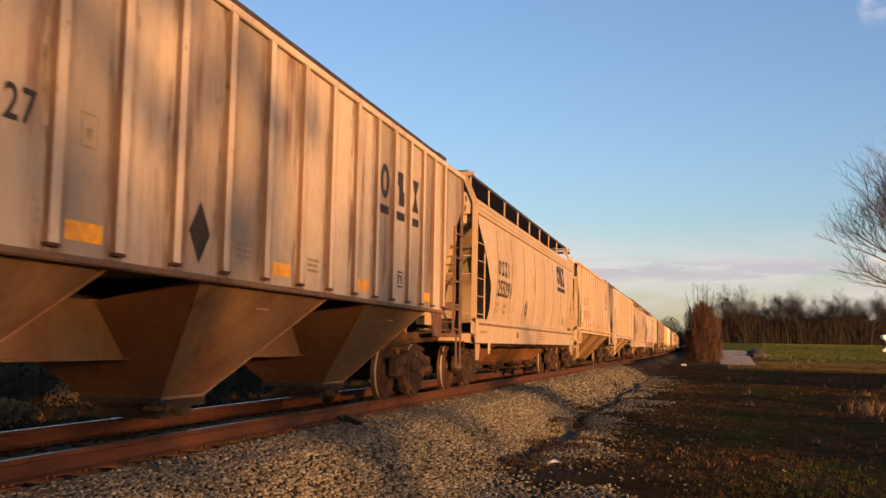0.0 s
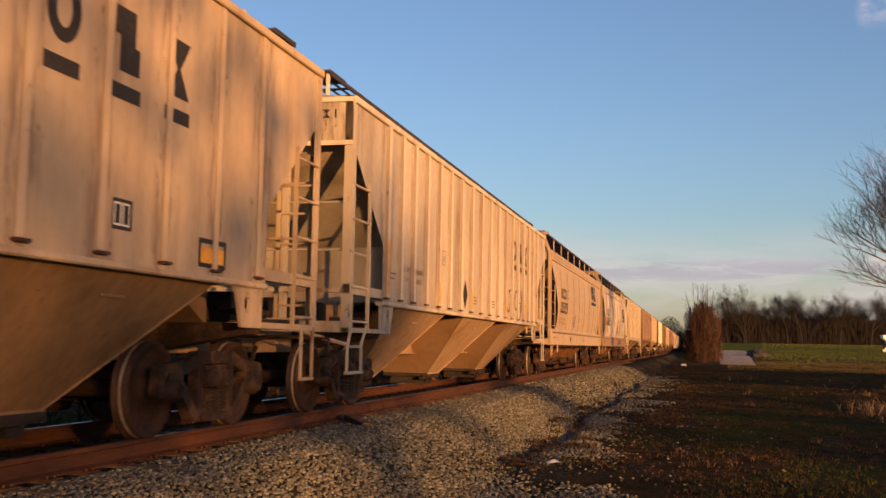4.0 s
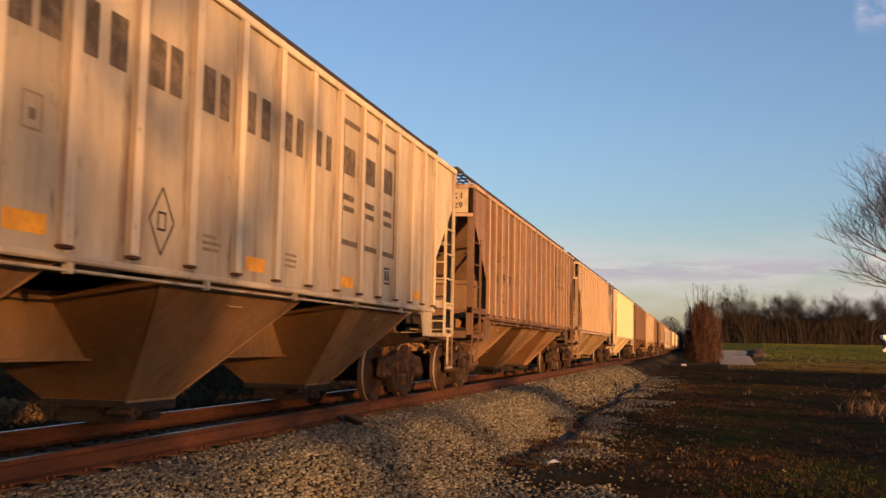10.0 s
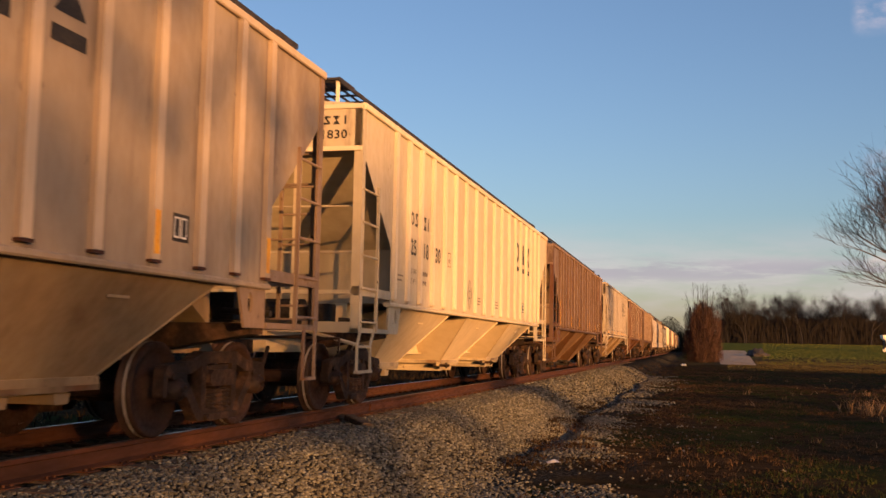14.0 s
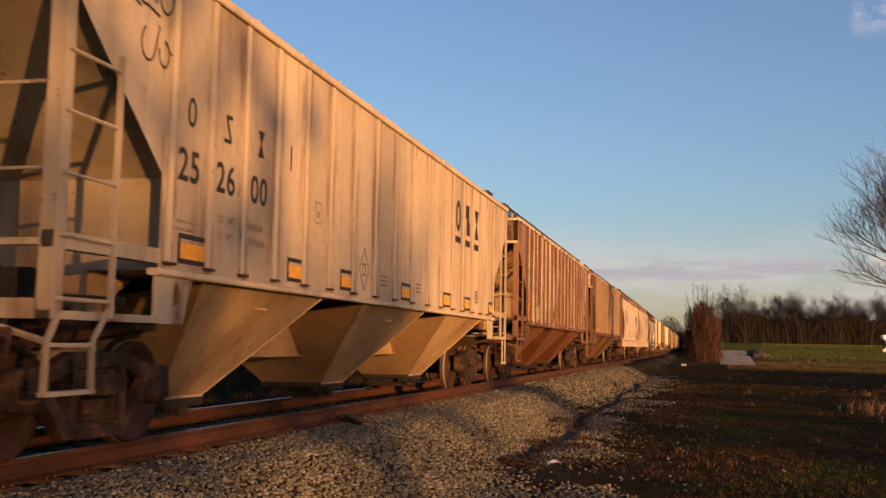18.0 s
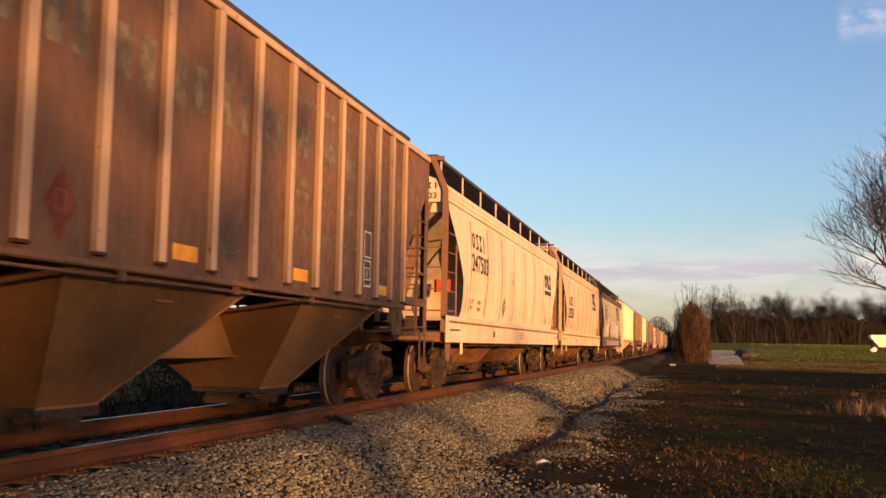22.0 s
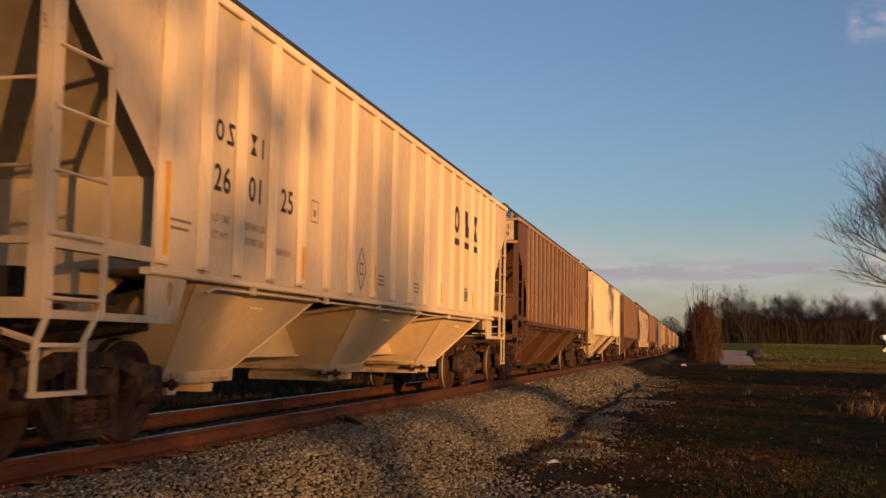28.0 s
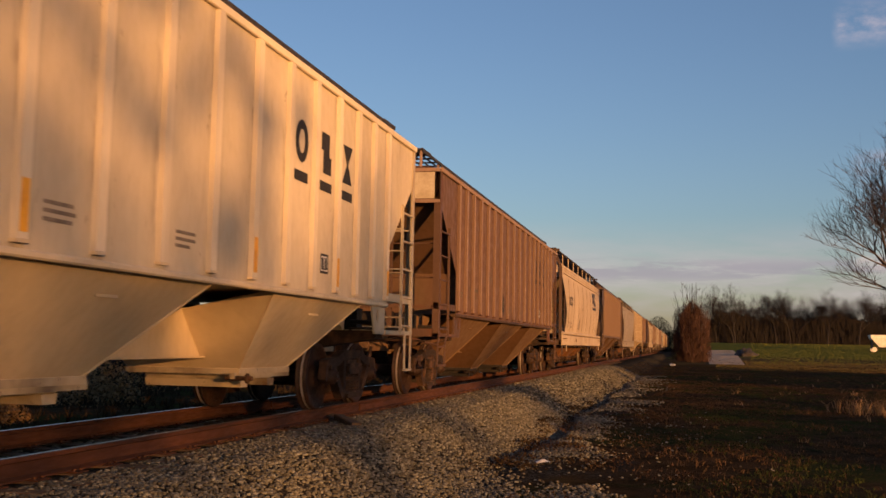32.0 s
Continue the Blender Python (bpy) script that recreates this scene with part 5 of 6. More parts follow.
# big sprayed forms: leaning bars of uneven height, white over a wider black edge
for j in range(24):
    y = 3.45 + j * 0.41 + rng.uniform(-0.05, 0.05)
    for low, tall, wide in ((1.53, rng.uniform(0.62, 1.12), rng.uniform(0.13, 0.24)), (1.03, rng.uniform(0.24, 0.34), rng.uniform(0.09, 0.17))):
        lean = rng.uniform(-0.10, 0.22) * tall
        k, bl = Side("F"), Side("F")
        bl.line([(y - lean * 0.06, low - 0.04), (y + lean, low + tall + 0.04)], wide + 0.10)
        k.line([(y, low), (y + lean * 0.94, low + tall)], wide)
        bl.done("graffiti_edge", INK, CARS[16][0], "black sprayed edge")
        k.g.v = [(x + 0.004, yy, z) for x, yy, z in k.g.v]
        k.done("graffiti_bar", WHITE, CARS[16][0], "white sprayed bar")
k = Side("F")
scribble(k, rng, 13.0, 1.6, 0.7, 0.4, 4, 0.025)
scribble(k, rng, 13.2, 1.02, 0.6, 0.35, 4, 0.02)
k.g.v = [(x + 0.004, y, z) for x, y, z in k.g.v]
k.done("sprayed_tag", WHITE, CARS[16][0], "thin white sprayed scrawl")
k = Side("R")
scribble(k, rng, 0.55, 3.55, 1.0, 0.5, 3, 0.025)
scribble(k, rng, 1.0, 3.1, 0.5, 0.4, 2, 0.022)
k.done("sprayed_tag", INK, CARS[11][0], "thin looping sprayed scrawl")
# painted-over patches on the rusted car
PATCH = plain("grey_patch_paint", (0.30, 0.29, 0.25), (0.22, 0.20, 0.165), 2, 0.7)
for y0, y1, z0, z1 in ((panel(2) - 0.30, panel(2) + 0.30, 1.66, 2.02), (panel(4) - 0.2, panel(4) + 0.22, 1.98, 2.2)):
    k = Side("R")
    k.bar(y0, y1, z0, z1)
    k.done("paint_patch", PATCH, CARS[12][0], "grey painted-over patch")


# ---- ground ----
def smooth(a, b, x):
    t = min(1.0, max(0.0, (x - a) / (b - a)))
    return t * t * (3 - 2 * t)


def ground_z(x, y):
    u = abs(x - TX)
    z = GROUND + (-0.21 - GROUND) * (1 - smooth(1.75, 3.5, u))
    rise = 3.15 * smooth(95, 270, y) * smooth(-5.0, 5, x)
    bank = 0.05 * noise.noise((x * 0.7, y * 0.7, 0)) + 0.10 * noise.noise((x * 0.17, y * 0.17, 3))
    # a furrow runs along the foot of the ballast
    ditch = 0.13 * math.exp(-((x + 2.55 + 0.12 * math.sin(y * 0.55)) / 0.17) ** 2) * smooth(13, 17, y) * smooth(70, 45, y)
    return z - ditch + rise + bank * smooth(3.2, 4.4, u)


def axis(stops):
    out = []
    for a, b, n in stops:
        out += [a + (b - a) * i / n for i in range(n)]
    return out + [stops[-1][1]]


xs = axis([(-2500, -300, 6), (-300, -40, 10), (-40, -11, 12), (-11, -3.5, 30), (-3.5, -1.5, 22), (-1.5, 6, 30), (6, 40, 24), (40, 300, 16), (300, 2500, 6)])
ys = axis([(-600, -60, 8), (-60, 0, 10), (0, 50, 90), (50, 120, 40), (120, 320, 40), (320, 3000, 10)])
me = bpy.data.meshes.new("ground")
w = len(xs)
me.from_pydata([(x, y, ground_z(x, y)) for y in ys for x in xs], [], [(j * w + i, j * w + i + 1, (j + 1) * w + i + 1, (j + 1) * w + i) for j in range(len(ys) - 1) for i in range(w - 1)])
me.polygons.foreach_set("use_smooth", [True] * len(me.polygons))


def ground_material():
    m, n, l, p = material("ground_cover")
    tc = n.new("ShaderNodeTexCoord")
    sp = n.new("ShaderNodeSeparateXYZ")
    l.new(tc.outputs["Object"], sp.inputs[0])
    big = noise_of(n, l, 0.35, 5, spread=False)
    mid = noise_of(n, l, 2.2, 5, spread=False)
    fine = noise_of(n, l, 26, 4, spread=False)
    soil = blend(n, l, ramp(n, l, mid, 0.35, 0.65), (0.023, 0.017, 0.0092), (0.054, 0.036, 0.020))
    soil = blend(n, l, ramp(n, l, big, 0.45, 0.62, 0.0, 0.7), soil, (0.023, 0.038, 0.011))
    soil = blend(n, l, ramp(n, l, fine, 0.45, 0.7, 0.0, 0.5), soil, (0.078, 0.050, 0.027))
    # a wobbling distance along the track parts the covers
    wob = n.new("ShaderNodeMath")
    wob.operation = "MULTIPLY_ADD"
    l.new(big, wob.inputs[0])
    wob.inputs[1].default_value = 22.0
    l.new(sp.outputs["Y"], wob.inputs[2])
    strip = ramp(n, l, wob.outputs[0], 112, 122)
    field = ramp(n, l, wob.outputs[0], 150, 162)
    green = blend(n, l, ramp(n, l, mid, 0.3, 0.7), (0.082, 0.096, 0.022), (0.118, 0.126, 0.032))
    col = blend(n, l, strip, soil, (0.07, 0.056, 0.03))
    col = blend(n, l, field, col, green)
    # gravel bed near the track
    patch = noise_of(n, l, 0.75, 4, (1, 0.6, 1), 2.0, spread=False)
    off = n.new("ShaderNodeMath")
    off.operation = "MULTIPLY_ADD"
    l.new(patch, off.inputs[0])
    off.inputs[1].default_value = 6.0
    l.new(sp.outputs["X"], off.inputs[2])
    bed = ramp(n, l, off.outputs[0], 0.8, 1.7, 1.0, 0.0)
    vor = n.new("ShaderNodeTexVoronoi")
    vor.inputs["Scale"].default_value = 17
    l.new(tc.outputs["Object"], vor.inputs["Vector"])
    stone = blend(n, l, ramp(n, l, fine, 0.3, 0.7), (0.046, 0.042, 0.033), (0.10, 0.093, 0.073))
    stone = blend(n, l, ramp(n, l, vor.outputs["Distance"], 0.25, 0.55), stone, (0.028, 0.025, 0.02))
    west = ramp(n, l, sp.outputs["X"], -10.2, -9.6)
    col = blend(n, l, times(n, l, bed, west), col, stone)
    l.new(col, p.inputs["Base Color"])
    p.inputs["Roughness"].default_value = 1.0
    p.inputs["Specular IOR Level"].default_value = 0.0
    bump(n, l, p, fine, 0.6, 0.03)
    return m


me.materials.append(ground_material())
tagged(new("ground", me), "rough ground of gravel, dead grass and a green field", "ground", kind="structure")

# ---- track ----
track = tagged(new("railway_track"), "single rusty railway track on grey ballast", "track", kind="structure")
for s in (-1, 1):
    c = TX + s * 0.7525
    g = Geo()
    prof = [(-0.07, -0.185), (0.07, -0.185), (0.07, -0.172), (0.012, -0.15), (0.010, -0.05), (0.034, -0.038), (0.036, -0.006), (0.030, 0.0), (-0.030, 0.0), (-0.036, -0.006), (-0.034, -0.038), (-0.010, -0.05), (-0.012, -0.15), (-0.07, -0.172)]
    n = len(prof)
    stops = [-40, 4.2, 15.95, 15.955, 27.8, 60, 150, 420]
    for a, b in zip(stops, stops[1:]):
        vs = [(c + x, y, z) for y in (a, b) for x, z in prof]
        g.add(vs, [(i, (i + 1) % n, (i + 1) % n + n, i + n) for i in range(n) if i != 7])
        g.add([vs[i] for i in (7, 8, 8 + n, 7 + n)], [(0, 1, 2, 3)], 1)
    place("rail", g.mesh("rail", [RAIL, RAILTOP]), track, label="rusty rail with a polished head")
    for y in (15.95,):
        place("joint_bar", Geo().box(c + 0.012, c + 0.04, y - 0.3, y + 0.3, -0.15, -0.045).mesh("joint_bar"), track, mat=RAIL)
tie = Geo()
tie.cham(-0.11, 0.11, -1.30, 1.30, -0.36, -0.188, 0.012)
tie.v = [(y, x, z) for x, y, z in tie.v]
tie.f = [f[::-1] for f in tie.f]
tie = tie.mesh("tie")
plate = Geo()
plate.box(-0.16, 0.16, -0.09, 0.09, -0.192, -0.180)
for a in (-0.11, 0.11):
    for b in (-0.05, 0.05):
        plate.tube((a, b, -0.185), (a, b, -0.158), 0.016, 6)
plate = plate.mesh("tie_plate")
rt = random.Random(11)
for i in range(150):
    y = 2.0 + i * 0.52 + rt.uniform(-0.04, 0.04)
    place("tie", tie, track, (TX + rt.uniform(-0.06, 0.06), y, rt.uniform(-0.015, 0.0)), WOOD)
    if i < 90:
        place("tie_plate", plate, track, (TX + 0.7525, y, 0), RAIL)
        place("tie_plate", plate, track, (TX - 0.7525, y, 0), RAIL)

# ---- ballast stones ----
rs = np.random.RandomState(5)
ICO = []
ph = (1 + 5 ** 0.5) / 2
for a in (-1, 1):
    for b in (-ph, ph):
        ICO += [(0, a, b), (a, b, 0), (b, 0, a)]
ICO = np.array(ICO) / 1.9


def hull_faces():
    f = []
    n = len(ICO)
    for i in range(n):
        for j in range(i + 1, n):
            for k in range(j + 1, n):
                d = [np.linalg.norm(ICO[p] - ICO[q]) for p, q in ((i, j), (j, k), (i, k))]
                if max(d) < 1.1:
                    nn = np.cross(ICO[j] - ICO[i], ICO[k] - ICO[i])
                    f.append((i, j, k) if nn @ ICO[i] > 0 else (i, k, j))
    return np.array(f)


FACES = hull_faces()


def stones(name, pts, sizes, mat, label, squash=0.7):
    n = len(pts)
    q = rs.normal(size=(n, 3, 3))
    rot = np.linalg.qr(q)[0]
    base = ICO[None] * (1 + rs.uniform(-0.28, 0.28, size=(n, 12, 1)))
    base = base * np.stack([rs.uniform(0.8, 1.3, n), rs.uniform(0.7, 1.1, n), rs.uniform(0.55, 0.9, n)], 1)[:, None, :]
    v = np.einsum("nij,nkj->nki", rot, base) * sizes[:, None, None]
    v[:, :, 2] *= squash
    v += pts[:, None, :]
    f = (FACES[None] + (np.arange(n) * 12)[:, None, None]).reshape(-1, 3)
    me = bpy.data.meshes.new(name)
    me.vertices.add(n * 12)
    me.vertices.foreach_set("co", v.reshape(-1))
    me.loops.add(f.size)
    me.loops.foreach_set("vertex_index", f.reshape(-1))
    me.polygons.add(len(f))
    me.polygons.foreach_set("loop_start", np.arange(0, f.size, 3))
    me.update(calc_edges=True)
    me.materials.append(mat)
    return tagged(new(name, me), label, "gravel", kind="stuff")


STONE = islands("grey_ballast_stone", [(0.050, 0.048, 0.041), (0.092, 0.089, 0.074), (0.15, 0.147, 0.122), (0.070, 0.067, 0.056), (0.235, 0.23, 0.195), (0.092, 0.081, 0.062)])


def scatter(n, x0, x1, y0, y1, bias=1.0):
    x = rs.uniform(x0, x1, n)
    y = y0 + (y1 - y0) * rs.uniform(0, 1, n) ** bias
    return x, y


def drop(x, y, sizes):
    return np.array([(a, b, ground_z(a, b) + 0.25 * s) for a, b, s in zip(x, y, sizes)])


def edge(x, y):
    """True where the ballast still covers the ground; its foot wanders."""
    n = np.array([noise.noise((a * 0.5, b * 0.33, 8)) + 0.5 * noise.noise((a * 1.4, b * 1.1, 2)) for a, b in zip(x, y)])
    return x + 1.5 * n < -1.75 + rs.uniform(-0.7, 0.45, len(x))


x, y = scatter(66000, TX + 0.95, 0.2, 5.5, 24)
keep = edge(x, y)
x, y = x[keep], y[keep]
sz = rs.uniform(0.013, 0.032, len(x))
stones("ballast_stones", drop(x, y, sz), sz, STONE, "loose grey crushed stone ballast beside the rail")
x, y = scatter(18000, TX + 0.95, -0.2, 24, 62, 1.3)
keep = edge(x, y)
x, y = x[keep], y[keep]
sz = rs.uniform(0.026, 0.046, len(x))
stones("ballast_stones", drop(x, y, sz), sz, STONE, "loose grey crushed stone ballast beside the rail")
x, y = scatter(5000, TX - 0.65, TX + 0.65, 4, 34)
sz = rs.uniform(0.025, 0.045, len(x))
stones("ballast_stones", drop(x, y, sz) + np.array([0, 0, -0.02]), sz, STONE, "ballast between the rails")
x, y = scatter(2200, -1.9, 1.6, 6, 28)
keep = rs.uniform(size=len(x)) < np.exp(-(x + 2.0) * 0.8) * (0.3 + 0.9 * np.sin(y * 1.3 + x) ** 2)
sz = rs.uniform(0.014, 0.032, keep.sum())
stones("scattered_stones", drop(x[keep], y[keep], sz), sz, STONE, "stones scattered into the dead grass")


# ---- grass and weeds ----
def blades(name, x, y, h, wid, lean, cols, label, per=5):
    """Tufts of bent blades, three sections each."""
    n = len(x)
    x, y, h = np.repeat(x, per), np.repeat(y, per), np.repeat(h, per) * rs.uniform(0.5, 1.15, n * per)
    m = len(x)
    x = x + rs.normal(0, 0.035, m)
    y = y + rs.normal(0, 0.035, m)
    z = np.array([ground_z(a, b) for a, b in zip(x, y)]) - 0.01
    az = rs.uniform(0, 2 * np.pi, m)
    ln = h * rs.uniform(0.1, lean, m)
    fa = rs.uniform(0, np.pi, m)
    ox, oy = np.cos(fa) * wid, np.sin(fa) * wid
    rows = []
    for t, k in ((0, 1.0), (0.55, 0.75), (1.0, 0.12)):
        cx, cy, cz = x + np.cos(az) * ln * t * t, y + np.sin(az) * ln * t * t, z + h * t * (1 - 0.25 * lean * t)
        rows += [np.stack([cx - ox * k, cy - oy * k, cz], 1), np.stack([cx + ox * k, cy + oy * k, cz], 1)]
    v = np.stack(rows, 1).reshape(-1, 3)
    q = np.array([[0, 1, 3, 2], [2, 3, 5, 4]])
    f = (q[None] + (np.arange(m) * 6)[:, None, None]).reshape(-1, 4)
    me = bpy.data.meshes.new(name)
    me.vertices.add(len(v))
    me.vertices.foreach_set("co", v.reshape(-1))
    me.loops.add(f.size)
    me.loops.foreach_set("vertex_index", f.reshape(-1))
    me.polygons.add(len(f))
    me.polygons.foreach_set("loop_start", np.arange(0, f.size, 4))
    me.update(calc_edges=True)
    me.materials.append(islands(name + "_blades", cols, 0.9))
    return tagged(new(name, me), label, "grass", kind="stuff")


DRY = [(0.022, 0.014, 0.007), (0.05, 0.03, 0.015), (0.034, 0.019, 0.010), (0.12, 0.075, 0.04), (0.018, 0.012, 0.007)]
GREEN = [(0.014, 0.025, 0.006), (0.024, 0.040, 0.009), (0.034, 0.040, 0.012)]
x, y = scatter(17000, -1.9, 11, 6.5, 50, 1.0)
patch = np.array([noise.noise((a * 0.5, b * 0.25, 9)) for a, b in zip(x, y)])
keep = (rs.uniform(size=len(x)) < np.clip((x + 2.2) / 1.6, 0, 1)) & (patch + rs.uniform(-0.3, 0.3, len(x)) > -0.12) & (x < 1 + y * 0.2)
blades("dead_grass", x[keep], y[keep], rs.uniform(0.03, 0.13, keep.sum()), 0.006, 1.5, DRY, "flattened brown dead grass")
x, y = scatter(20000, 0.0, 11, 7, 46, 1.2)
keep = (np.array([noise.noise((a * 0.45, b * 0.3, 5)) for a, b in zip(x, y)]) + rs.uniform(-0.15, 0.15, len(x)) > 0.02) & (x < 1 + y * 0.2)
x, y = x[keep], y[keep]
blades("green_grass", x, y, rs.uniform(0.04, 0.10, len(x)), 0.006, 1.0, GREEN, "thin patches of dark green grass")
x, y = scatter(170, 1.2, 16, 20, 62)
x[:60], y[:60] = rs.normal(4.9, 0.45, 60), rs.normal(29.5, 1.3, 60)
blades("tall_dead_weeds", x, y, np.concatenate([rs.uniform(0.3, 0.7, 60), rs.uniform(0.1, 0.3, 110)]), 0.011, 0.9, [(0.10, 0.06, 0.03), (0.22, 0.14, 0.075), (0.30, 0.20, 0.11)], "taller tan dead weeds")
# rough tan tussocks in the sun, in loose patches
x, y = scatter(9000, -1.2, 13, 15, 48)
clump = np.array([noise.noise((a * 0.42, b * 0.22, 21)) for a, b in zip(x, y)])
# thinned before y = 23, so the tan colour draws the sunlit band
keep = (clump + rs.uniform(-0.12, 0.12, len(x)) > 0.10) & (x < 1 + y * 0.2) & (x > -1.6 + 0.02 * y) & ((y > 23) | (rs.uniform(size=len(x)) < 0.25))
blades("tan_tussocks", x[keep], y[keep], rs.uniform(0.06, 0.20, keep.sum()), 0.006, 1.3, [(0.045, 0.024, 0.013), (0.085, 0.046, 0.025), (0.13, 0.078, 0.042), (0.03, 0.02, 0.012)], "rough tan tussocks of dead grass")
x, y = scatter(26000, 2, 75, 96, 262, 1.2)
keep = (x > 0.062 * y) & (x < 0.26 * y) & (y + 9 * np.sin(x * 0.15) > 122)
blades("field_grass", x[keep], y[keep], rs.uniform(0.06, 0.15, keep.sum()), 0.035, 0.8, [(0.075, 0.095, 0.018), (0.10, 0.118, 0.024), (0.12, 0.122, 0.036)], "sunlit green winter grass of the field")
x, y = scatter(11000, 2, 36, 84, 128)
keep = (x > 0.03 * y) & (x < 0.24 * y)
blades("tan_stubble", x[keep], y[keep], rs.uniform(0.04, 0.11, keep.sum()), 0.028, 0.8, [(0.075, 0.06, 0.026), (0.10, 0.08, 0.038), (0.06, 0.06, 0.02)], "tan stubble along the field's edge")
x, y = scatter(9000, -3.5, 22, 42, 96)
keep = x < 1 + y * 0.2
x, y = x[keep], y[keep]
blades("far_dead_grass", x, y, rs.uniform(0.03, 0.10, len(x)), 0.014, 1.0, DRY, "rough brown dead grass")
x, y = scatter(5000, -26, -8.9, 8, 70)
blades("far_side_grass", x, y, rs.uniform(0.15, 0.5, len(x)), 0.015, 1.0, [(0.02, 0.014, 0.009), (0.035, 0.024, 0.014), (0.016, 0.012, 0.008)], "dead grass beyond the track")


# ---- trees ----
def branch(g, tw, p, d, r, length, depth, rt, maxd, up=0.25):
    """Grows one limb in sections and splits it."""
    steps = 3
    for i in range(steps):
        q = p + d * (length / steps)
        r2 = r * (0.86 if i < steps - 1 else 0.78)
        (g if depth < maxd - 1 else tw).tube(p, q, r, 7 if depth == 0 else (5 if depth < 3 else 3), r2, caps=False)
        p, r = q, r2
        d = (d + Vector((rt.uniform(-1, 1), rt.uniform(-1, 1), rt.uniform(-0.5, 1) * up)) * 0.22).normalized()
        if depth < maxd and i > 0 or depth == 0 and i > 0:
            for _ in range(1 if depth < 2 else 2):
                side = Vector((rt.uniform(-1, 1), rt.uniform(-1, 1), rt.uniform(-0.15, 0.8))).normalized()
                if depth < maxd:
                    branch(g, tw, p, (d * 0.7 + side * 0.75).normalized(), r * 0.62, length * rt.uniform(0.55, 0.78), depth + 1, rt, maxd, up)
    if depth < maxd:
        for _ in range(2):
            side = Vector((rt.uniform(-1, 1), rt.uniform(-1, 1), rt.uniform(-0.1, 0.6))).normalized()
            branch(g, tw, p, (d + side * 0.6).normalized(), r * 0.8, length * rt.uniform(0.6, 0.8), depth + 1, rt, maxd, up)


def bare_tree(seed, height, maxd=5, girth=0.018):
    rt = random.Random(seed)
    g, tw = Geo(), Geo()
    branch(g, tw, Vector((0, 0, -0.2)), Vector((0, 0, 1)), height * girth, height * 0.33, 0, rt, maxd)
    return g.mesh("trunk"), tw.mesh("crown")


def tree(name, meshes, at, scale, turn, label, bark=BARK, twig=BARK):
    t = tagged(new(name), label, "tree")
    t.location, t.scale, t.rotation_euler = at, (scale, scale, scale), (0, 0, turn)
    place("trunk", meshes[0], t, mat=bark)
    place("crown", meshes[1], t, mat=twig)
    return t


TWIG = plain("grey_brown_twigs", (0.045, 0.034, 0.029), (0.075, 0.058, 0.048), 3, 0.9)
# trunk colours near black and bluish, with the distance haze mixed in
FARBARK = plain("distant_hazed_trunks", (0.012, 0.0105, 0.0115), (0.018, 0.0155, 0.0165), 2, 0.9)
KINDS3 = [bare_tree(21 + i, 14, 5) for i in range(4)]
rt = random.Random(3)


def along(px, dist):
    """A place at that distance along the view, by its bearing off the track in thousandths."""
    x = dist * px / 1000.0
    return (x, dist, ground_z(x, dist))


big = bare_tree(79, 9.6, 5, 0.026)
tree("bare_tree", big, along(221, 42), 1.08, 0.0, "tall leafless tree with spreading thin branches", BARK, TWIG)
for i in range(64):
    b = 26 + i * 3.7 + rt.uniform(-2.5, 2.5)
    d = rt.uniform(262, 330)
    h = rt.uniform(0.72, 1.12)
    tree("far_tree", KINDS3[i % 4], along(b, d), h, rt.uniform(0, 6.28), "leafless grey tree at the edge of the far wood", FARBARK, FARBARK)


def thicket(name, places, size, cols, label, n, leaf):
    """A mass of small leaf and twig clumps, denser low down."""
    rr = np.random.RandomState(len(places) + n)
    P = []
    for (px, py, pz), (sx, sy, sz) in zip(places, size):
        q = rr.normal(size=(n, 3))
        q /= np.linalg.norm(q, axis=1)[:, None]
        q *= rr.uniform(0.2, 1.0, (n, 1)) ** 0.5
        q[:, 2] = np.abs(q[:, 2]) ** 0.8
        P.append(np.stack([px + q[:, 0] * sx, py + q[:, 1] * sy, pz + q[:, 2] * sz], 1))
    P = np.concatenate(P)
    m = len(P)
    a = rr.normal(size=(m, 3))
    a /= np.linalg.norm(a, axis=1)[:, None]
    b = np.cross(a, rr.normal(size=(m, 3)))
    b /= np.linalg.norm(b, axis=1)[:, None]
    s = leaf * rr.uniform(0.5, 1.3, (m, 1))
    v = np.stack([P - a * s, P + b * s * 0.6, P + a * s, P - b * s * 0.6], 1).reshape(-1, 3)
    f = (np.array([0, 1, 2, 3])[None] + (np.arange(m) * 4)[:, None])
    me = bpy.data.meshes.new(name)
    me.vertices.add(len(v))
    me.vertices.foreach_set("co", v.reshape(-1))
    me.loops.add(f.size)
    me.loops.foreach_set("vertex_index", f.reshape(-1))
    me.polygons.add(len(f))
    me.polygons.foreach_set("loop_start", np.arange(0, f.size, 4))
    me.update(calc_edges=True)
    me.materials.append(islands(name + "_leaves", cols, 0.9))
    return me


def stuff(name, me, label, cat):
    return tagged(new(name, me), label, cat, kind="stuff")


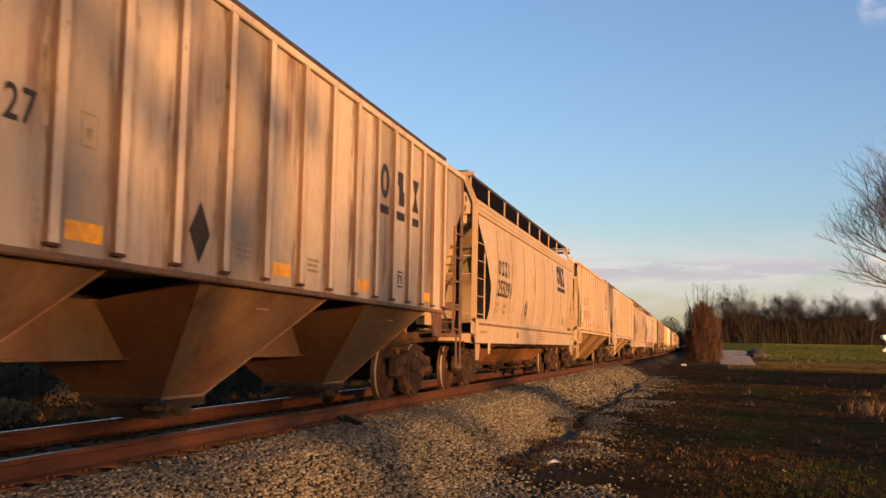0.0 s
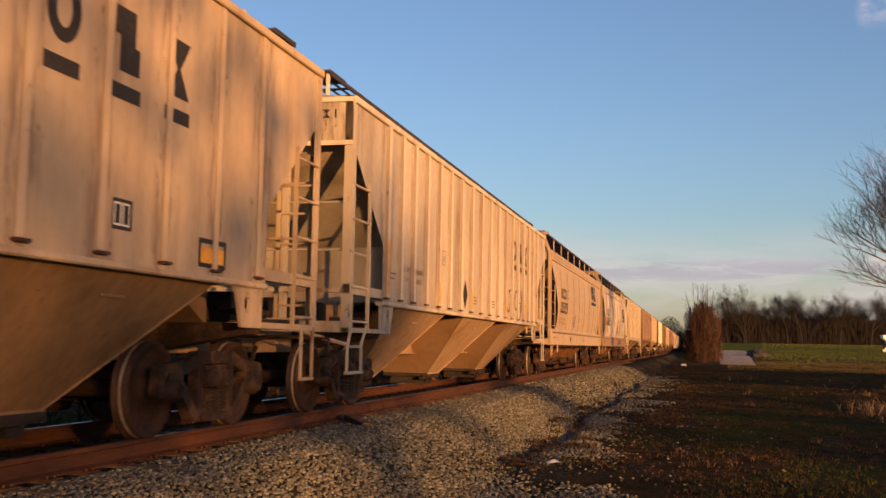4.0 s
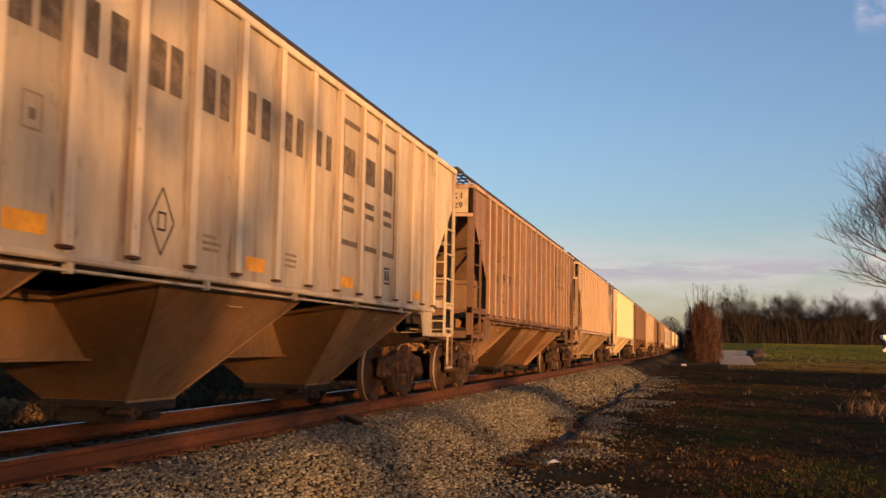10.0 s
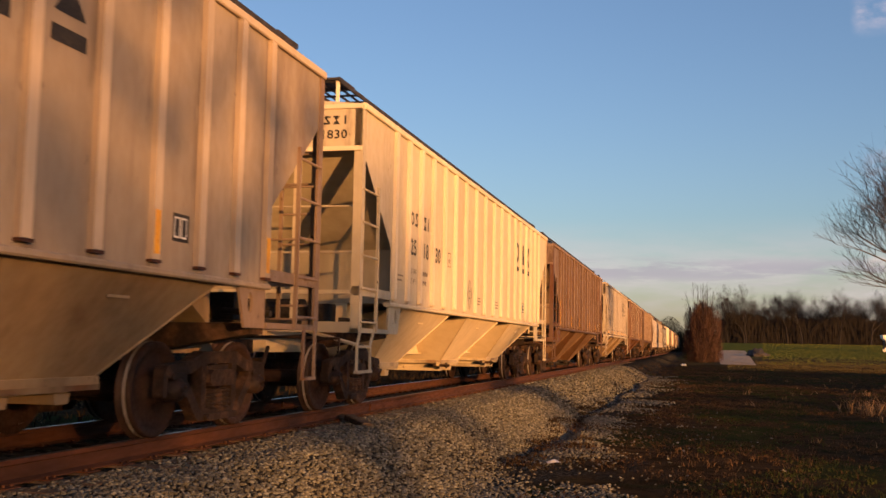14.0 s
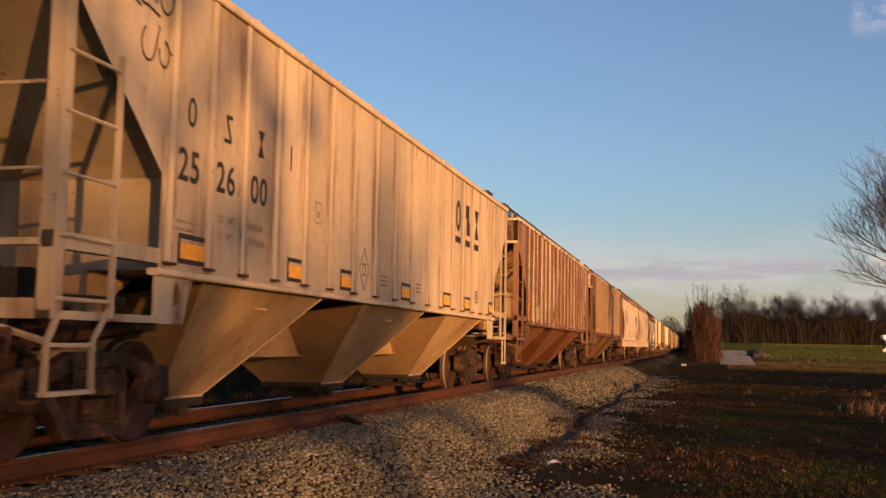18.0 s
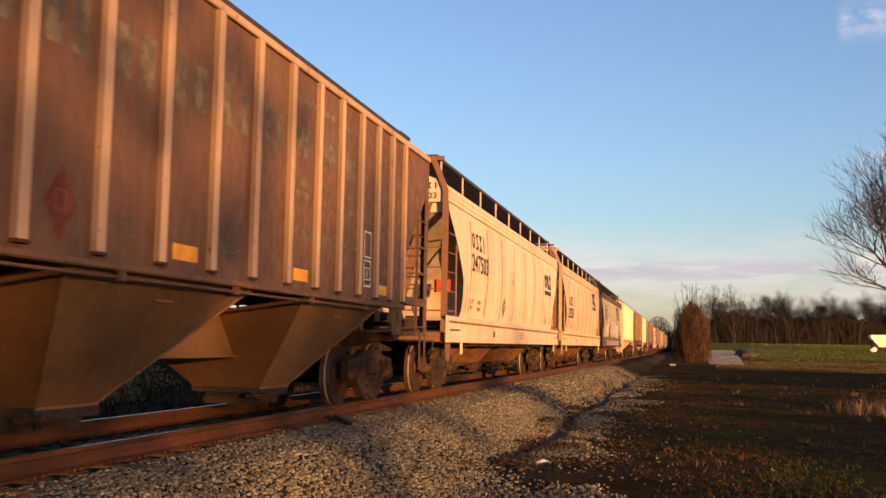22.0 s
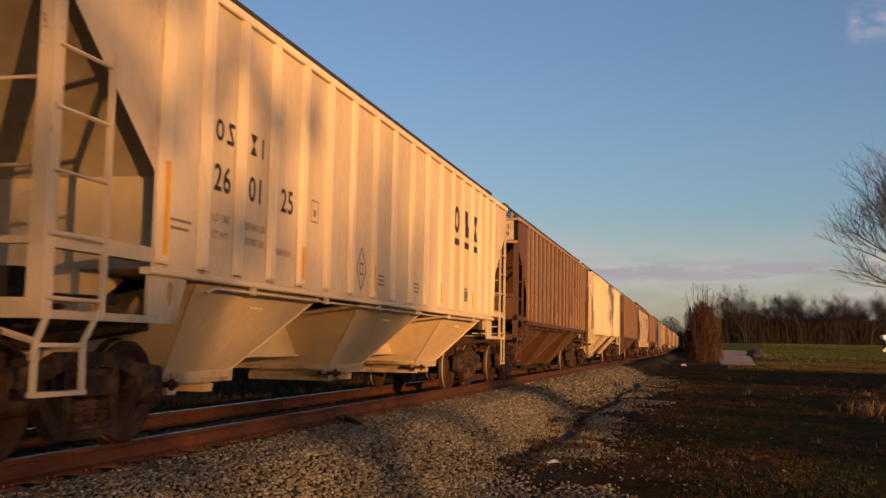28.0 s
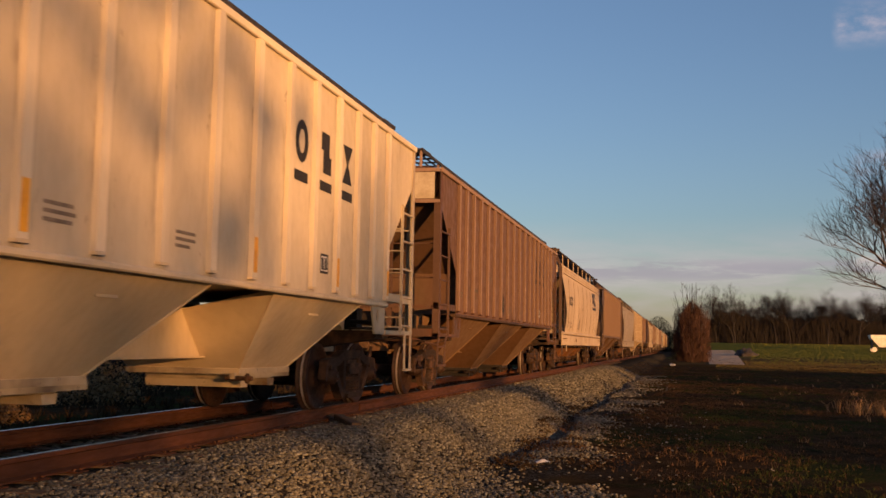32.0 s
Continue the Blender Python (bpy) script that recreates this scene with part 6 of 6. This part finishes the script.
# bluish near-black stems: haze over the far wood put into the colour
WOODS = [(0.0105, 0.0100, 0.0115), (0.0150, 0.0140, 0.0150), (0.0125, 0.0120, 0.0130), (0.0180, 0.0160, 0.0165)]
def wood_mass(name, b0, b1, d0, d1, low, high, n, cols, label):
    """A belt of upright stems and twig clumps with a ragged top."""
    rr = np.random.RandomState(31)
    bear = rr.uniform(b0, b1, n)
    dist = rr.uniform(d0, d1, n)
    x = bear * dist / 1000
    base = np.array([ground_z(a, c) for a, c in zip(x, dist)])
    top = low + (high - low) * np.array([0.5 + 0.5 * noise.noise((a * 0.12, 0, 4)) + 0.35 * noise.noise((a * 0.4, 2, 4)) for a in x])
    u = rr.uniform(0, 1, n)
    z = base + top * u ** 1.3
    stem = rr.uniform(size=n) < 0.45
    hz = np.where(stem, rr.uniform(0.6, 1.6, n), rr.uniform(0.2, 0.7, n))
    wx = np.where(stem, rr.uniform(0.03, 0.08, n), rr.uniform(0.02, 0.06, n))
    lean = rr.normal(0, 0.35, n) * hz * np.where(stem, 0.5, 2.0)
    v = np.stack([np.stack([x - wx, dist, z - hz], 1), np.stack([x + wx, dist, z - hz], 1), np.stack([x + wx + lean, dist, z + hz], 1), np.stack([x - wx + lean, dist, z + hz], 1)], 1).reshape(-1, 3)
    f = np.array([0, 1, 2, 3])[None] + (np.arange(n) * 4)[:, None]
    me = bpy.data.meshes.new(name)
    me.vertices.add(len(v))
    me.vertices.foreach_set("co", v.reshape(-1))
    me.loops.add(f.size)
    me.loops.foreach_set("vertex_index", f.reshape(-1))
    me.polygons.add(len(f))
    me.polygons.foreach_set("loop_start", np.arange(0, f.size, 4))
    me.update(calc_edges=True)
    me.materials.append(islands(name + "_stems", cols, 0.9))
    return tagged(new(name, me), label, "wood", kind="stuff")


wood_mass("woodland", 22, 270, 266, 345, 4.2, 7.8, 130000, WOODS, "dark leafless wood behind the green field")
# fallen leaves in drifts along the foot of the ballast and over the verge
pl = [(-2.3 + rt.uniform(-0.5, 0.5), 11 + rt.uniform(0, 16), GROUND + 0.03) for _ in range(16)] + [(rt.uniform(-1.5, 5.5), rt.uniform(8, 30), GROUND) for _ in range(40)]
pl = [(a, b, ground_z(a, b) + 0.005) for a, b, c in pl]
stuff("fallen_leaves", thicket("fallen_leaves", pl, [(0.55, 0.9, 0.05) for _ in pl], [(0.018, 0.011, 0.008), (0.04, 0.022, 0.012), (0.08, 0.042, 0.02), (0.025, 0.014, 0.009)], "", 170, 0.017), "dark drifts of fallen leaves", "leaves")
# reddish bush with a bare top beside the track
bx, by = 0.9, 118.0
bush = tagged(new("bush"), "tall reddish-brown bush with bare twigs on top", "bush")
bush.location = (bx, by, ground_z(bx, by))
rr = np.random.RandomState(8)
n = 26000
ang, rad, hz = rr.uniform(0, 2 * np.pi, n), rr.uniform(0, 1, n) ** 0.6, rr.uniform(0, 1, n) ** 0.85
wide = 2.0 - 0.30 * hz ** 2 + 0.25 * np.sin(ang * 3) + 0.2 * np.sin(ang * 7 + hz * 6)
cx, cy, cz = np.cos(ang) * rad * wide, np.sin(ang) * rad * wide * 0.9, hz * (6.3 - 1.6 * rad ** 2 + 0.5 * np.sin(ang * 5))
ln = rr.uniform(0.15, 0.55, n)
dx, dy = np.cos(ang) * 0.25 * rad + rr.normal(0, 0.25, n), np.sin(ang) * 0.25 * rad + rr.normal(0, 0.25, n)
fa = rr.uniform(0, np.pi, n)
ox, oy = np.cos(fa) * rr.uniform(0.008, 0.022, n), np.sin(fa) * 0.016
v = np.stack([np.stack([cx - ox, cy - oy, cz], 1), np.stack([cx + ox, cy + oy, cz], 1), np.stack([cx + dx * ln + ox * 0.4, cy + dy * ln + oy * 0.4, cz + ln], 1), np.stack([cx + dx * ln - ox * 0.4, cy + dy * ln - oy * 0.4, cz + ln], 1)], 1).reshape(-1, 3)
me = bpy.data.meshes.new("crown")
me.from_pydata([tuple(p) for p in v], [], [(4 * i, 4 * i + 1, 4 * i + 2, 4 * i + 3) for i in range(n)])
me.materials.append(islands("dry_bush_twigs", [(0.056, 0.030, 0.025), (0.080, 0.043, 0.034), (0.040, 0.023, 0.020)], 0.9))
place("crown", me, bush, label="dense rust-red dry twigs")
sh = Geo()
rb = random.Random(5)
for i in range(26):
    a = rb.uniform(0, 6.28)
    top = Vector((math.cos(a) * rb.uniform(0.2, 2.0), math.sin(a) * rb.uniform(0.2, 1.4), rb.uniform(6.0, 9.2)))
    p = Vector((math.cos(a) * 0.4, math.sin(a) * 0.4, 0))
    mid = p.lerp(top, 0.6)
    sh.tube(p, mid, 0.06, 4, 0.035)
    sh.tube(mid, top, 0.035, 3, 0.012)
    for _ in range(4):
        q = mid.lerp(top, rb.uniform(0.2, 0.9))
        sh.tube(q, q + Vector((rb.uniform(-0.6, 0.6), rb.uniform(-0.5, 0.5), rb.uniform(0.4, 1.2))), 0.018, 3, 0.008)
place("bare_top", sh.mesh("bare_top"), bush, mat=TWIG, label="bare grey twigs")
stuff("far_trees_by_track", thicket("far_trees_by_track", [(-7, 300, -1), (-14, 310, -1), (-3, 330, -1)], [(5, 4, 11), (6, 4, 9), (5, 4, 8)], [(0.022, 0.025, 0.016), (0.036, 0.036, 0.024)], "", 6000, 0.17), "dark trees where the track vanishes", "trees")
# shrubs beyond the track, seen under the cars
pl = [(-24 + rt.uniform(-3, 3), 6 + i * 4.0, GROUND) for i in range(26)]
stuff("far_side_shrubs", thicket("far_side_shrubs", pl, [(2.6, 2.4, rt.uniform(1.5, 3.0)) for _ in pl], WOODS, "", 420, 0.12), "dark scrub beyond the track", "shrubs")
# a tuft of tan scrub in the sun beyond the track
stuff("far_side_scrub", thicket("far_side_scrub", [(-14.2, 22.5, GROUND), (-17.5, 29, GROUND), (-13.0, 17.0, GROUND)], [(1.3, 1.5, 0.75), (2.2, 2, 1.0), (0.9, 1.0, 0.5)], [(0.20, 0.12, 0.05), (0.28, 0.18, 0.09), (0.13, 0.075, 0.035)], "", 1500, 0.05), "tan dry scrub beyond the track", "shrubs")
# a tree behind the camera that still holds clumps of dead leaves and dapples the passing cars
oak = tree("leafy_tree", KINDS3[1], (31.2, -26.4, GROUND), 0.8, 0.4, "tree behind the verge with clumps of dead leaves", BARK, TWIG)
# clumps by where their shade falls on the passing cars: metres along the track, height, width, height of the clump
SHADE = ((9.0, 3.25, 0.55, 0.50), (8.2, 2.75, 0.50, 0.50), (9.7, 3.0, 0.40, 0.40), (9.7, 2.1, 0.32, 0.75), (7.6, 2.3, 0.40, 0.45), (6.2, 2.8, 0.40, 0.50), (8.95, 1.7, 0.30, 0.35), (5.1, 3.1, 0.60, 0.70), (7.0, 3.4, 0.45, 0.40),
         (10.8, 3.3, 0.25, 0.4), (4.0, 3.5, 0.6, 0.6), (4.8, 3.9, 0.6, 0.5), (6.2, 3.6, 0.5, 0.6), (7.7, 3.6, 0.5, 0.5), (5.6, 2.7, 0.5, 0.6), (6.9, 2.5, 0.45, 0.5), (3.5, 3.1, 0.6, 0.6))
spots, sizes_ = [], []
for y_, z_, r_, h_ in SHADE:
    u = (y_ - 9.07) * 0.5 / 0.8
    spots.append((u * (math.cos(0.4) + math.sin(0.4)), u * (math.cos(0.4) - math.sin(0.4)), (z_ + 4.39 - GROUND) / 0.8))
    sizes_.append((r_ * 1.05, r_ * 1.05, 1.6 * h_ / 0.8))
m = thicket("dead_leaves", spots, sizes_, [(0.10, 0.05, 0.025), (0.14, 0.07, 0.03)], "", 120, 0.10)
place("dead_leaves", m, oak, label="clumps of brown dead leaves")
# brush and bare trees behind the camera: their long shadows lie over the verge and dapple the train
pl = [(rt.uniform(16, 24) + i * 0.35, -52 + i * 2.0 + rt.uniform(-1, 1), GROUND) for i in range(34)]
stuff("roadside_brush", thicket("roadside_brush", pl, [(2.2, 2.2, rt.uniform(2.6, 4.0)) for _ in pl], WOODS, "", 260, 0.13), "tall bare brush along the verge", "shrubs")
for i, (x, y, k) in enumerate(((26, -22, 0.62), (31, -34, 0.72), (36, -26, 0.7), (24, -38, 0.6), (40, -48, 0.8), (33, -14, 0.66))):
    tree("bare_tree", KINDS3[i % 4], (x, y, GROUND), k, i * 1.3, "leafless tree behind the verge", BARK, TWIG)

# lower brush added out of view, so that its shade reaches the ballast
pl = [(24 + rt.uniform(-2, 2), 9 + i * 2.1, GROUND) for i in range(9)]
stuff("roadside_brush", thicket("roadside_brush", pl, [(2.2, 2.2, rt.uniform(3.2, 4.0)) for _ in pl], WOODS, "", 300, 0.13), "unseen low brush added to shade the ballast", "shrubs")
# unseen brush added to lay ragged shade over the middle of the ballast
pl = [(23 + rt.uniform(-2, 2), -4 + i * 1.2, GROUND) for i in range(22)]
stuff("roadside_brush", thicket("roadside_brush", pl, [(2.0, 2.0, rt.uniform(3.3, 3.9)) for _ in pl], WOODS, "", 420, 0.13), "unseen low brush added to shade the ballast", "shrubs")
# more brush off to the side, whose shadow crosses the far verge
pl = [(24 + rt.uniform(-2, 2), 29 + i * 2.1, GROUND) for i in range(23)]
stuff("roadside_brush", thicket("roadside_brush", pl, [(2.2, 2.2, rt.uniform(4.0, 5.4)) for _ in pl], WOODS, "", 900, 0.13), "tall bare brush along the verge", "shrubs")
# dark flakes strewn along the furrow at the foot of the ballast
pl = [(-2.72 + 0.12 * math.sin(i * 0.9), 17.2 + i * 0.75, 0) for i in range(18)] + [(-2.2 + rt.uniform(-0.4, 0.5), rt.uniform(14, 19), 0) for _ in range(9)]
pl = [(a, b, ground_z(a, b) + 0.01) for a, b, c in pl]
stuff("furrow_flakes", thicket("furrow_flakes", pl, [(rt.uniform(0.12, 0.3), 0.42, 0.07) for _ in pl], [(0.014, 0.011, 0.008), (0.03, 0.02, 0.012), (0.045, 0.028, 0.016)], "", 80, 0.026), "dark flakes in a furrow along the ballast", "leaves")
# pale dirt road from the crossing into the field, with an earth mound at its side
m, n, l, p = material("pale_dirt_road")
f = noise_of(n, l, 1.2, 5, spread=False)
l.new(blend(n, l, ramp(n, l, f, 0.3, 0.7), (0.46, 0.37, 0.27), (0.34, 0.27, 0.19)), p.inputs["Base Color"])
p.inputs["Roughness"].default_value = 1.0
p.inputs["Specular IOR Level"].default_value = 0.0
bump(n, l, p, f, 0.6, 0.05)
me = bpy.data.meshes.new("dirt_road")
rows_ = [(108 + j * 4.0, 0.024 - 0.0003 * j, 0.056 - 0.0006 * j) for j in range(18)]
me.from_pydata([(y * (a + (b - a) * i / 5), y, ground_z(y * (a + (b - a) * i / 5), y) + 0.05) for y, a, b in rows_ for i in range(6)], [], [(j * 6 + i, j * 6 + i + 1, j * 6 + i + 7, j * 6 + i + 6) for j in range(17) for i in range(5)])
me.materials.append(m)
tagged(new("dirt_road", me), "pale dirt road into the field", "road", kind="structure")
g = Geo()
for j in range(7):
    for i in range(16):
        a, q = 2 * math.pi * i / 16, math.pi / 2 * j / 6
        k = 1 + 0.5 * noise.noise((math.cos(a) * 2, math.sin(a) * 2, j * 0.5))
        g.v.append((1.5 * math.cos(q) * math.cos(a) * k, 3.0 * math.cos(q) * math.sin(a) * k, 0.95 * math.sin(q) * k - 0.1))
for j in range(6):
    for i in range(16):
        g.f.append((j * 16 + i, j * 16 + (i + 1) % 16, j * 16 + 16 + (i + 1) % 16, j * 16 + 16 + i))
        g.m.append(0)
mound = place("earth_mound", g.mesh("earth_mound", [plain("dark_earth", (0.03, 0.028, 0.028), (0.06, 0.05, 0.045), 3, 0.95, 0, 0.8, 0.05)], True), None, (8.6, 150, ground_z(8.6, 150)))
tagged(mound, "low dark mound of earth beside the dirt road", "mound")
# a white lump of unknown kind, given the shape of a crumpled sack
g = Geo()
g.spin([(-0.28, 0.0), (-0.24, 0.05), (-0.12, 0.13), (0.0, 0.07), (0.15, 0.11), (0.27, 0.04), (0.29, 0.0)], n=7)
sack = place("plastic_sack", g.mesh("plastic_sack", [WHITE]), None, (-1.0, 98, ground_z(-1.0, 98) + 0.09))
tagged(sack, "small white lump lying by the track", "sack")

# ---- wagon in the field ----
WAG = plain("white_wagon_paint", (0.74, 0.72, 0.68), (0.62, 0.58, 0.52), 2, 0.6)
wx, wy = 32.9, 185.0
wag = tagged(new("grain_wagon"), "white flared grain wagon parked in the field", "wagon")
wag.location = (wx, wy, ground_z(wx, wy))
wag.scale = (1.05, 1.05, 1.05)
g = Geo()
t = [(-2.1, -1.2, 2.7), (2.1, -1.2, 2.7), (2.1, 1.2, 2.7), (-2.1, 1.2, 2.7)]
m1 = [(x * 0.98, y, 2.2) for x, y, z in t]
b = [(-0.7, -0.8, 0.75), (0.9, -0.8, 0.75), (0.9, 0.8, 0.75), (-0.7, 0.8, 0.75)]
g.add(t + m1 + b, [(0, 1, 2, 3), (11, 10, 9, 8)] + [(i + 4, (i + 1) % 4 + 4, (i + 1) % 4, i) for i in range(4)] + [(i + 8, (i + 1) % 4 + 8, (i + 1) % 4 + 4, i + 4) for i in range(4)])
place("box", g.mesh("box"), wag, mat=WAG)
g = Geo()
g.box(-1.9, 1.9, -0.5, 0.5, 0.55, 0.72)
for x in (-1.7, 1.7):
    g.box(x - 0.06, x + 0.06, -0.8, 0.8, 0.5, 2.2)
place("chassis", g.mesh("chassis"), wag, mat=DARK)
for x in (-1.5, 1.5):
    for y in (-0.85, 0.85):
        g = Geo()
        g.spin([(-0.12, 0.0), (-0.12, 0.2), (-0.12, 0.38), (0.12, 0.38), (0.12, 0.2), (0.12, 0.0)], n=20)
        g.v = [(b, a, c) for a, b, c in g.v]
        place("wheel", g.mesh("wheel"), wag, (x, y, 0.38), WAG)

# ---- clouds: thin banks far off over the horizon ----
def cloud_material(name, seed, scale, lo, hi, col, dens, soft, flat=5.0):
    m, n, l, p = material(name)
    n.remove(p)
    tc = n.new("ShaderNodeTexCoord")
    nz = noise_of(n, l, scale, 6, (1, 1, flat), seed, 0.6, False)
    sp = n.new("ShaderNodeSeparateXYZ")
    l.new(tc.outputs["UV"], sp.inputs[0])
    a = ramp(n, l, sp.outputs["Y"], 0.0, soft)
    b = ramp(n, l, sp.outputs["Y"], 1 - soft, 1.0, 1.0, 0.0)
    f = times(n, l, times(n, l, a, b), ramp(n, l, nz, lo, hi, 0.0, dens))
    c = ramp(n, l, sp.outputs["X"], 0.0, 0.12)
    d = ramp(n, l, sp.outputs["X"], 0.88, 1.0, 1.0, 0.0)
    f = times(n, l, f, times(n, l, c, d))
    em = n.new("ShaderNodeEmission")
    em.inputs["Color"].default_value = (*col, 1)
    tr = n.new("ShaderNodeBsdfTransparent")
    mx = n.new("ShaderNodeMixShader")
    l.new(f, mx.inputs[0])
    l.new(tr.outputs[0], mx.inputs[1])
    l.new(em.outputs[0], mx.inputs[2])
    l.new(mx.outputs[0], n["Material Output"].inputs["Surface"])
    return m


def cloud(name, d, b0, b1, e0, e1, mat, label):
    """A sheet of cloud far off, between two bearings and two elevations in thousandths."""
    x0, x1, z0, z1 = d * b0 / 1000, d * b1 / 1000, EYE_Z + d * e0 / 1000, EYE_Z + d * e1 / 1000
    me = bpy.data.meshes.new(name)
    me.from_pydata([(x0, d, z0), (x1, d, z0), (x1, d, z1), (x0, d, z1)], [], [(0, 1, 2, 3)])
    uv = me.uv_layers.new(name="UVMap")
    for i, p in enumerate(((0, 0), (1, 0), (1, 1), (0, 1))):
        uv.data[i].uv = p
    me.materials.append(mat)
    ob = tagged(new(name, me), label, "cloud", kind="structure")
    ob.visible_shadow = False
    return ob


cloud("backdrop_cloud_bank", 2400, -700, 900, -4, 130, cloud_material("low_haze_cloud", 2.0, 0.0022, 0.20, 0.66, (0.345, 0.35, 0.375), 0.75, 0.48), "thin pale cloud low over the horizon")
cloud("backdrop_cloud_bank", 2300, -150, 420, 58, 90, cloud_material("mauve_streak_cloud", 9.0, 0.0045, 0.45, 0.60, (0.205, 0.225, 0.26), 0.7, 0.40, 7.0), "mauve cloud streaks low in the sky")
puff = cloud("backdrop_small_cloud", 2000, 148, 240, 300, 358, cloud_material("small_pink_cloud", 4.0, 0.010, 0.36, 0.74, (0.60, 0.52, 0.51), 0.45, 0.5, 1.8), "small pale pink cloud")
cloud("backdrop_small_cloud", 2100, 150, 240, 158, 192, cloud_material("mauve_patch_cloud", 14.0, 0.008, 0.36, 0.70, (0.37, 0.36, 0.42), 0.6, 0.5, 2.5), "small mauve cloud patch")
cloud("backdrop_small_cloud", 2200, 150, 240, 66, 100, cloud_material("pale_pink_cloud", 6.0, 0.008, 0.36, 0.70, (0.62, 0.52, 0.47), 0.6, 0.5, 2.5), "small pale pink cloud low in the sky")

# ---- small things on the ground ----
g = Geo()
g.add([(0, 0, 0), (0.16, 0.02, 0.03), (0.20, 0.12, 0.01), (0.10, 0.16, 0.05), (-0.02, 0.10, 0.02), (0.08, 0.07, 0.06)], [(0, 1, 5), (1, 2, 5), (2, 3, 5), (3, 4, 5), (4, 0, 5)])
lt = tagged(place("litter", g.mesh("litter", [WHITE]), None, (-2.05, 14.6, ground_z(-2.05, 14.6) + 0.02)), "crumpled white scrap of litter on the gravel", "litter")
for k, (x, y, rz) in enumerate(((-5.05, 14.3, 0.5), (-4.55, 13.6, 0.7))):
    g = Geo()
    g.cham(-0.07, 0.07, -0.35, 0.35, -0.03, 0.05, 0.015)
    ob = place("wood_scrap", g.mesh("wood_scrap", [WOOD]), None, (x, y, ground_z(x, y) + 0.04))
    ob.rotation_euler = (0.1, 0.05, rz)
    tagged(ob, "splintered piece of old tie wood on the ballast", "wood")


# ---- motion of the train and the cloud ----
def gone(t):
    return SPEED * t + GAIN * t * t


def motions():
    times_ = [i * 2.0 for i in range(17)]
    for car, s0, kind in CARS:
        walk(car, [(t, Matrix.Translation((TX, s0 - gone(t), 0))) for t in times_])
    rows, t = [], 0.0
    while t < 32.0:
        rows.append(t)
        t += 1 / 18
    rows.append(32.0)
    angles = [gone(t) / R_WHEEL for t in rows]
    for wheel in WHEELS:
        at = Matrix.Translation(wheel.location.copy())
        walk(wheel, [(t, at @ Matrix.Rotation(a, 4, "X")) for t, a in zip(rows, angles)])
    walk(puff, [(0, Matrix.Identity(4)), (32, Matrix.Translation((-24, 0, -42)))])


motions()
